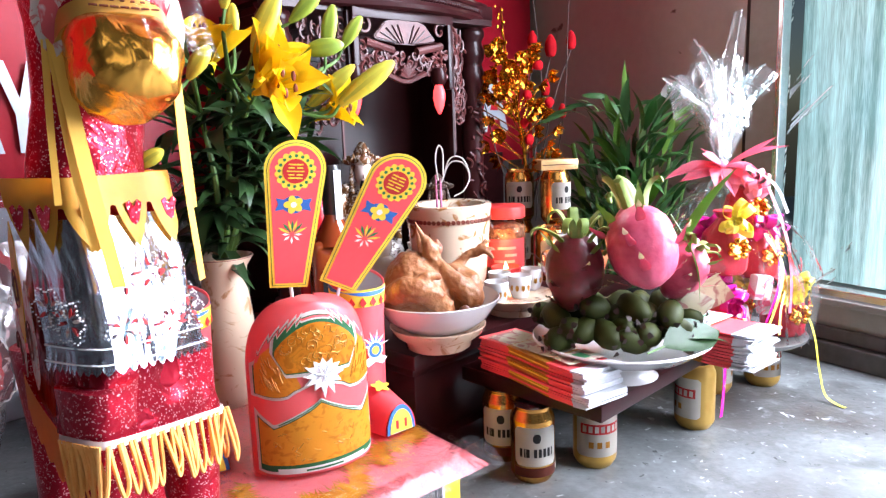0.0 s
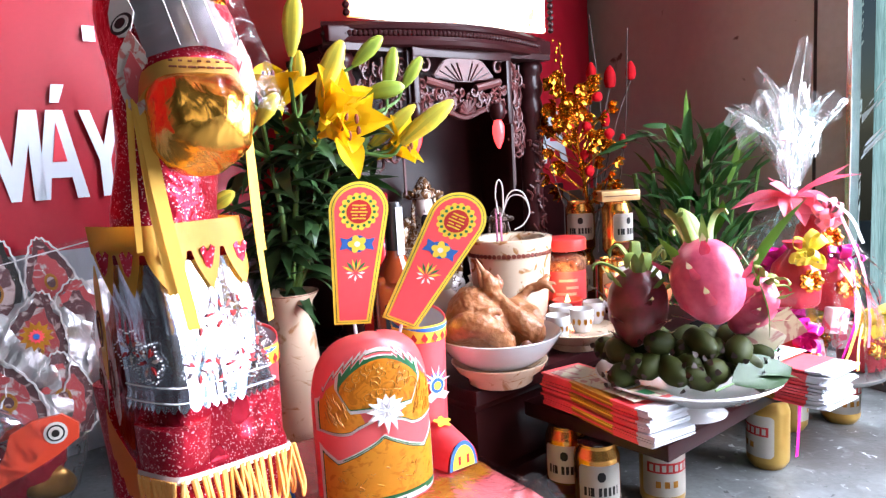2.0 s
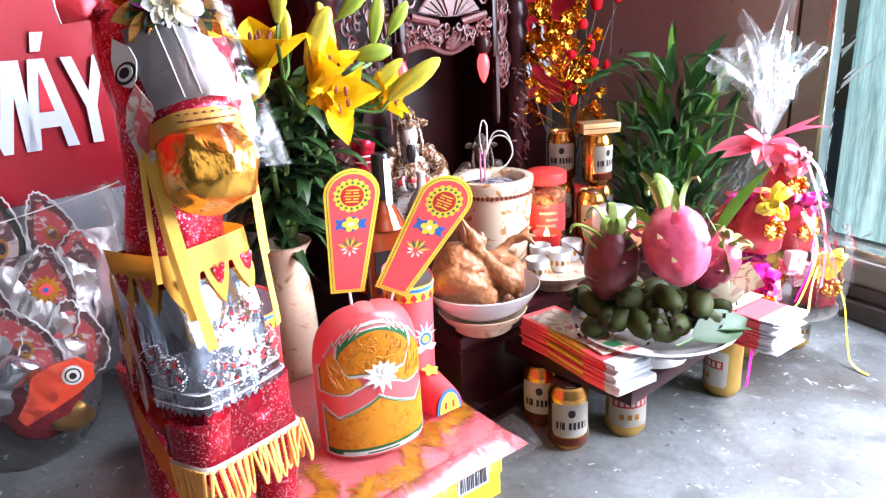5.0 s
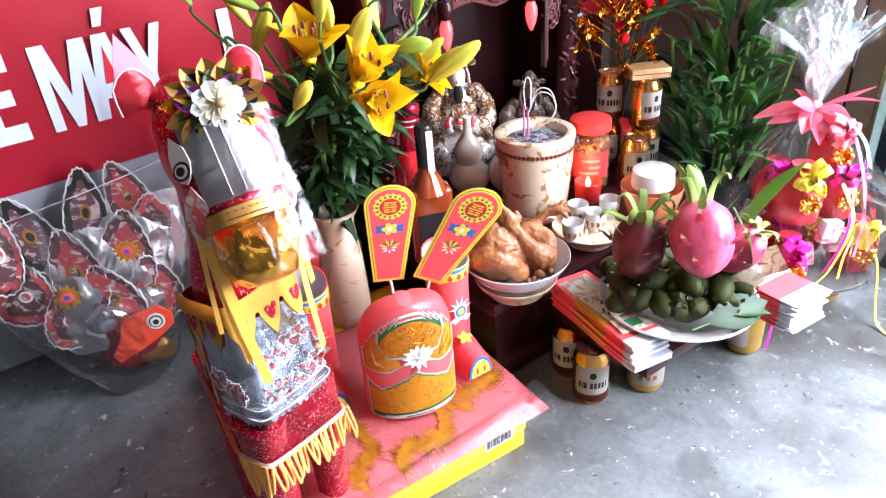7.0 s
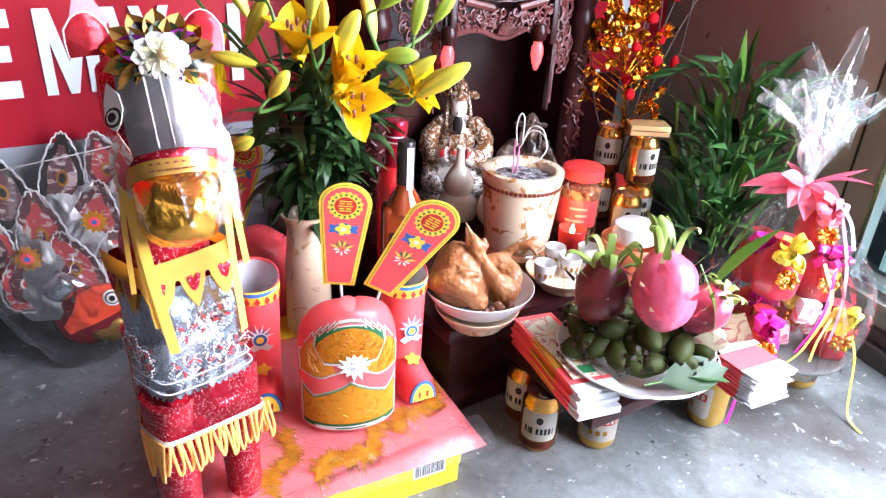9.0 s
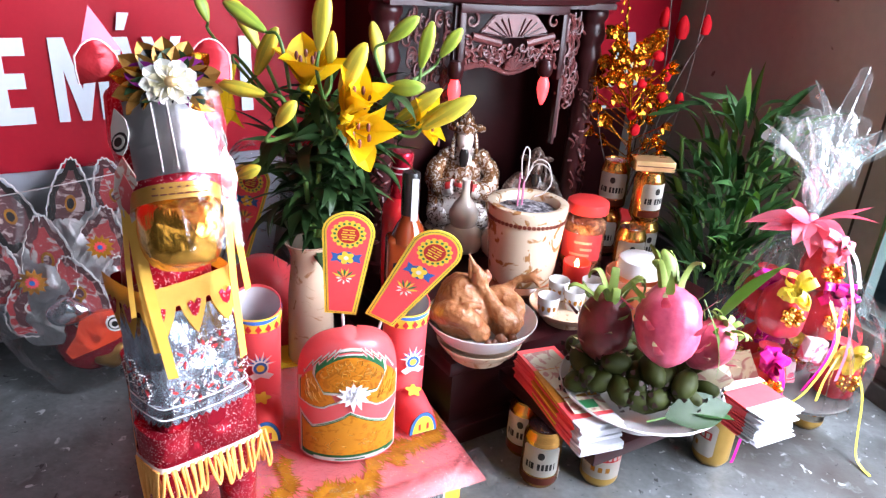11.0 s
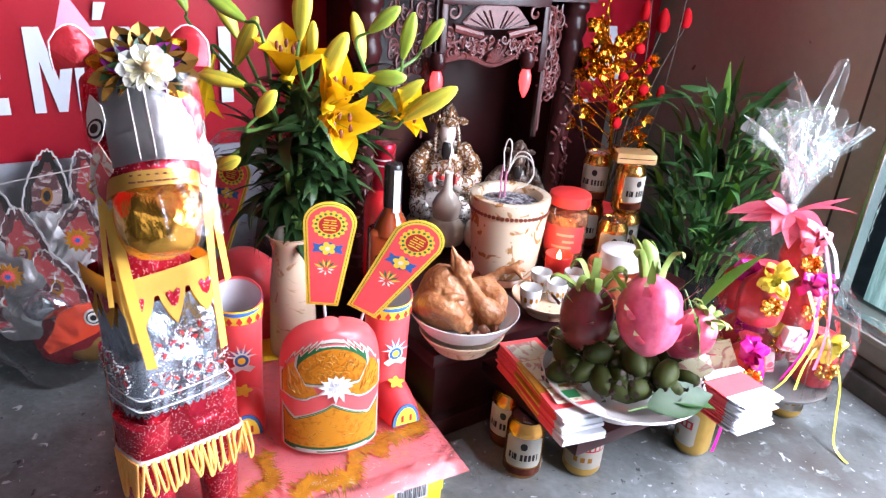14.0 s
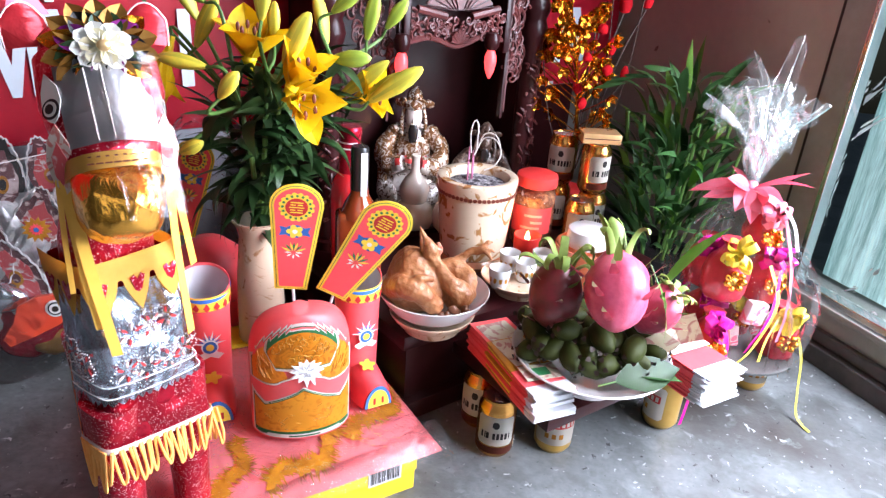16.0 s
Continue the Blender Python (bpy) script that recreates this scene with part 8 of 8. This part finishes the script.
for k, (pts, w, mt) in enumerate((
        ([(0.02, -0.02, 0.28), (0.045, -0.04, 0.2), (0.055, -0.05, 0.12), (0.05, -0.06, 0.06)], 0.006, pink),
        ([(0.01, -0.04, 0.20), (0.03, -0.07, 0.14), (0.0, -0.1, 0.06), (-0.03, -0.11, 0.02)], 0.006, yellow_ribbon),
        ([(0.03, -0.04, 0.2), (0.02, -0.08, 0.12), (-0.01, -0.1, 0.05)], 0.006, magenta),
        ([(0.06, -0.03, 0.12), (0.03, -0.07, 0.07), (0.02, -0.09, 0.03)], 0.005, yellow_ribbon),
        ([(-0.05, -0.06, 0.1), (-0.04, -0.1, 0.05), (-0.05, -0.105, 0.0)], 0.005, magenta))):
    part("curl_ribbon", ribbon(N(), curve_pts(pts, 6), w, (0.9, 0.3, 0.2)), mt, gt, "hanging curling ribbon")
part("curl_ribbon", ribbon(N(), curve_pts([(-0.03, 0.03, 0.312), (0.0, 0.0, 0.31), (0.03, -0.03, 0.28), (0.045, -0.045, 0.235)], 6), 0.006, (0.9, 0.3, 0.2)), white_paper, gt, "white ribbon tail")
loc = lambda p: Vector(p) - Vector((GX, GY, 0.116))
part("long_ribbon", ribbon(N(), curve_pts([loc((0.66, 1.235, 0.20)), loc((0.69, 1.225, 0.13)), loc((0.70, 1.215, 0.06)), loc((0.705, 1.20, 0.015)), loc((0.714, 1.18, 0.004)), loc((0.724, 1.163, 0.002))], 6), 0.0055, (0.8, 0.6, 0.1)), yellow_ribbon, gt, "long pale yellow ribbon trailing onto the floor")
part("long_ribbon", ribbon(N(), curve_pts([loc((0.485, 1.10, 0.19)), loc((0.478, 1.085, 0.12)), loc((0.474, 1.08, 0.06)), loc((0.47, 1.075, 0.03))], 6), 0.006, (0.9, 0.3, 0.2)), magenta, gt, "magenta ribbon end hanging down")

# ---- green plant ----
pt = thing("potted_plant", pose(0.455, 1.63, 0), "dense green leafy plant in a dark pot beside the altar", "plant")
part("pot", lathe(N(), [(0.0, 0.0), (0.07, 0.0), (0.085, 0.1), (0.09, 0.14), (0.08, 0.14), (0.075, 0.12), (0.0, 0.12)], 30), black_plastic, pt, "dark pot")
rnd = random.Random(77)
kinds = []
for k in range(6):
    bm = blade(N(), 0.16, 0.018 + 0.004 * (k % 3), I4, 0.25 + 0.16 * k, 0.28, 9, wide=0.4)
    bmesh.ops.solidify(bm, geom=bm.faces[:], thickness=0.0006)
    kinds.append(part("leaf", bm, leaf, pt, "long green leaf", m=towards((0, 0, 0.2 + 0.03 * k), (math.cos(k), math.sin(k), 1))))
light_kinds = []
for k in range(3):
    me = kinds[k].data.copy()
    me.materials.clear()
    me.materials.append(leaf_light)
    light_kinds.append(me)
for k in range(11):
    a, r = rnd.uniform(0, 6.28), rnd.uniform(0.01, 0.06)
    part("stalk", tube(N(), curve_pts([(r * math.cos(a), r * math.sin(a), 0.12), (2 * r * math.cos(a), 1.6 * r * math.sin(a), 0.28), (2.6 * r * math.cos(a), 1.9 * r * math.sin(a), 0.47)], 5), 0.004, 6), stem_mat, pt)
for k in range(285):
    a = rnd.uniform(0, 6.28)
    z = rnd.uniform(0.14, 0.53)
    r = rnd.uniform(0.02, 0.115) * (1.1 - 0.9 * max(0, z - 0.3))
    d = (math.cos(a) + rnd.uniform(-0.4, 0.4), math.sin(a) + rnd.uniform(-0.4, 0.4), rnd.uniform(0.9, 2.8))
    p, d, sc_ = Vector((r * math.cos(a), 0.8 * r * math.sin(a), z)), Vector(d).normalized(), rnd.uniform(0.45, 0.9)
    out = Vector((0.838, 0.545, 0))
    if (p + d * 0.16 * sc_).dot(out) > 0.165:  # lean away from the wall behind
        d -= out * 1.7 * max(0.0, d.dot(out))
        p -= out * max(0.0, p.dot(out) - 0.05)
    m = towards(p, d, rnd.uniform(-70, 70), sc_)
    o = shared("leaf", kinds[k % 6], pt, m)
    if rnd.random() < 0.14:
        o.data = light_kinds[k % 3]

src = blade(N(), 0.12, 0.021, I4, 0.75, 0.28, 6, wide=0.42)
lv, lf = [v.co.copy() for v in src.verts], [[v.index for v in f.verts] for f in src.faces]
src.free()
verts, faces = [], []
for k in range(1250):
    a, z = rnd.uniform(0, 6.28), rnd.uniform(0.10, 0.55)
    r = rnd.uniform(0.0, 0.15) * (1.0 - 0.85 * max(0, z - 0.38))
    p = Vector((r * math.cos(a), 0.8 * r * math.sin(a), z))
    d = Vector((math.cos(a) + rnd.uniform(-0.6, 0.6), math.sin(a) + rnd.uniform(-0.6, 0.6), rnd.uniform(0.2, 2.0))).normalized()
    out = Vector((0.838, 0.545, 0))
    if (p + d * 0.13).dot(out) > 0.16:
        d -= out * 1.7 * max(0.0, d.dot(out))
        p -= out * max(0.0, p.dot(out) - 0.05)
    m = towards(p, d, rnd.uniform(-80, 80), rnd.uniform(0.6, 1.15))
    n0 = len(verts)
    verts += [m @ v for v in lv]
    faces += [[n0 + i for i in f] for f in lf]
me = bpy.data.meshes.new("foliage")
me.from_pydata(verts, [], faces)
me.materials.append(leaf)
fo = new("foliage", me)
fo.parent = pt
tagged(fo, "dense inner green foliage", kind="stuff")

# ---- gold foil tree with red silk buds ----
tr = thing("gold_foil_tree", pose(0.205, 1.625, PZ), "artificial tree of gold foil blossoms with red buds, beside the shrine", "artificial tree")
part("pot", lathe(N(), [(0.0, 0.0), (0.035, 0.0), (0.045, 0.06), (0.048, 0.08), (0.0, 0.075)], 24), red_plastic, tr, "small red pot")
rnd = random.Random(15)
part("trunk", tube(N(), curve_pts([(0, 0, 0.07), (0.006, 0, 0.2), (-0.01, 0, 0.34), (-0.04, -0.03, 0.48), (-0.052, -0.055, 0.585)], 6), [0.006 - 0.0002 * i for i in range(25)], 7), gold_leaf, tr)
bl = None
for k in range(64):
    t = rnd.random()
    z = 0.24 + 0.27 * t
    r = 0.10 * (1 - 0.5 * t) + 0.012
    a = rnd.uniform(0, 6.28)
    c = Vector((r * math.cos(a) * rnd.uniform(0.4, 1.1) - 0.03 * t, r * math.sin(a) * 0.7 - 0.02, z))
    part("twig", tube(N(), [(-0.02 * t, 0, z - 0.06), c], 0.0014, 5), gold_leaf, tr)
    m = towards(c, (math.cos(a), math.sin(a) - 0.6, rnd.uniform(-0.2, 0.8)), rnd.uniform(0, 90), rnd.uniform(0.8, 1.25))
    if bl is None:
        bm = N()
        for q in range(6):
            blade(bm, 0.022, 0.017, pose(0, 0, 0, -55, 0, 0) @ pose(0, 0, 0, 0, 60 * q, 0) @ pose(0, 0, 0, 70, 0, 0), 0.6, 0.4, 4)
        ball(bm, (0, 0.003, 0), 0.004, None, 8, 6)
        bmesh.ops.solidify(bm, geom=bm.faces[:], thickness=0.0005)
        bl = part("blossom", bm, gold_leaf, tr, "gold foil blossom", m=m)
    else:
        shared("blossom", bl, tr, m)
for k in range(16):
    t = k / 15
    part("gold_bud", ball(N(), (-0.045 - 0.012 * t + 0.008 * math.sin(k * 2.4), -0.04 - 0.02 * t, 0.46 + 0.125 * t), 0.0035 - 0.0012 * t, None, 8, 6, (1, 1, 1.8)), gold_leaf, tr)
for k in range(6):
    c = Vector((rnd.uniform(-0.05, 0.07), -0.05 + rnd.uniform(-0.02, 0.02), rnd.uniform(0.27, 0.46)))
    part("red_flower", rough_up(ball(N(), c, rnd.uniform(0.009, 0.013), None, 12, 8), 0.004, 60), tulip_red, tr, "small red silk flower")
for p, s in (((0.279, 1.70, 0.697), 1.2), ((0.238, 1.72, 0.715), 1.0), ((0.222, 1.68, 0.656), 1.1), ((0.326, 1.69, 0.708), 1.0), ((0.262, 1.67, 0.60), 0.9), ((0.30, 1.66, 0.545), 0.8)):
    q = Vector(p) - Vector((0.205, 1.625, PZ))
    tu = part("red_bud", lathe(N(), [(0.0, -0.02 * s), (0.009 * s, -0.017 * s), (0.0125 * s, -0.004 * s), (0.011 * s, 0.01 * s), (0.005 * s, 0.022 * s), (0.0, 0.026 * s)], 16, Matrix.Translation(q)), tulip_red, tr, "red silk tulip bud")
    part("bud_stalk", tube(N(), curve_pts([(0.01, 0.01, 0.1), q * 0.6 + Vector((0.0, 0.0, 0.06)), q - Vector((0, 0, 0.018))], 5), 0.0016, 5), branch_mat, tu)
for p in (((0.05, 0.03, 0.1), (0.10, 0.05, 0.35), (0.115, 0.06, 0.62)), ((0.03, 0.03, 0.1), (0.05, 0.06, 0.4), (0.03, 0.08, 0.66)), ((0.0, 0.0, 0.1), (-0.06, -0.03, 0.25), (-0.095, -0.03, 0.4))):
    part("bare_twig", tube(N(), curve_pts(p, 6), 0.0013, 5), branch_mat, tr)
for k in range(6):
    m = towards((0.03 + 0.02 * k, -0.03, 0.33 + 0.012 * k), (0.8, -0.3, rnd.uniform(-0.1, 0.6)), rnd.uniform(0, 90), 0.5)
    shared("dark_leaf", kinds[k], tr, m)
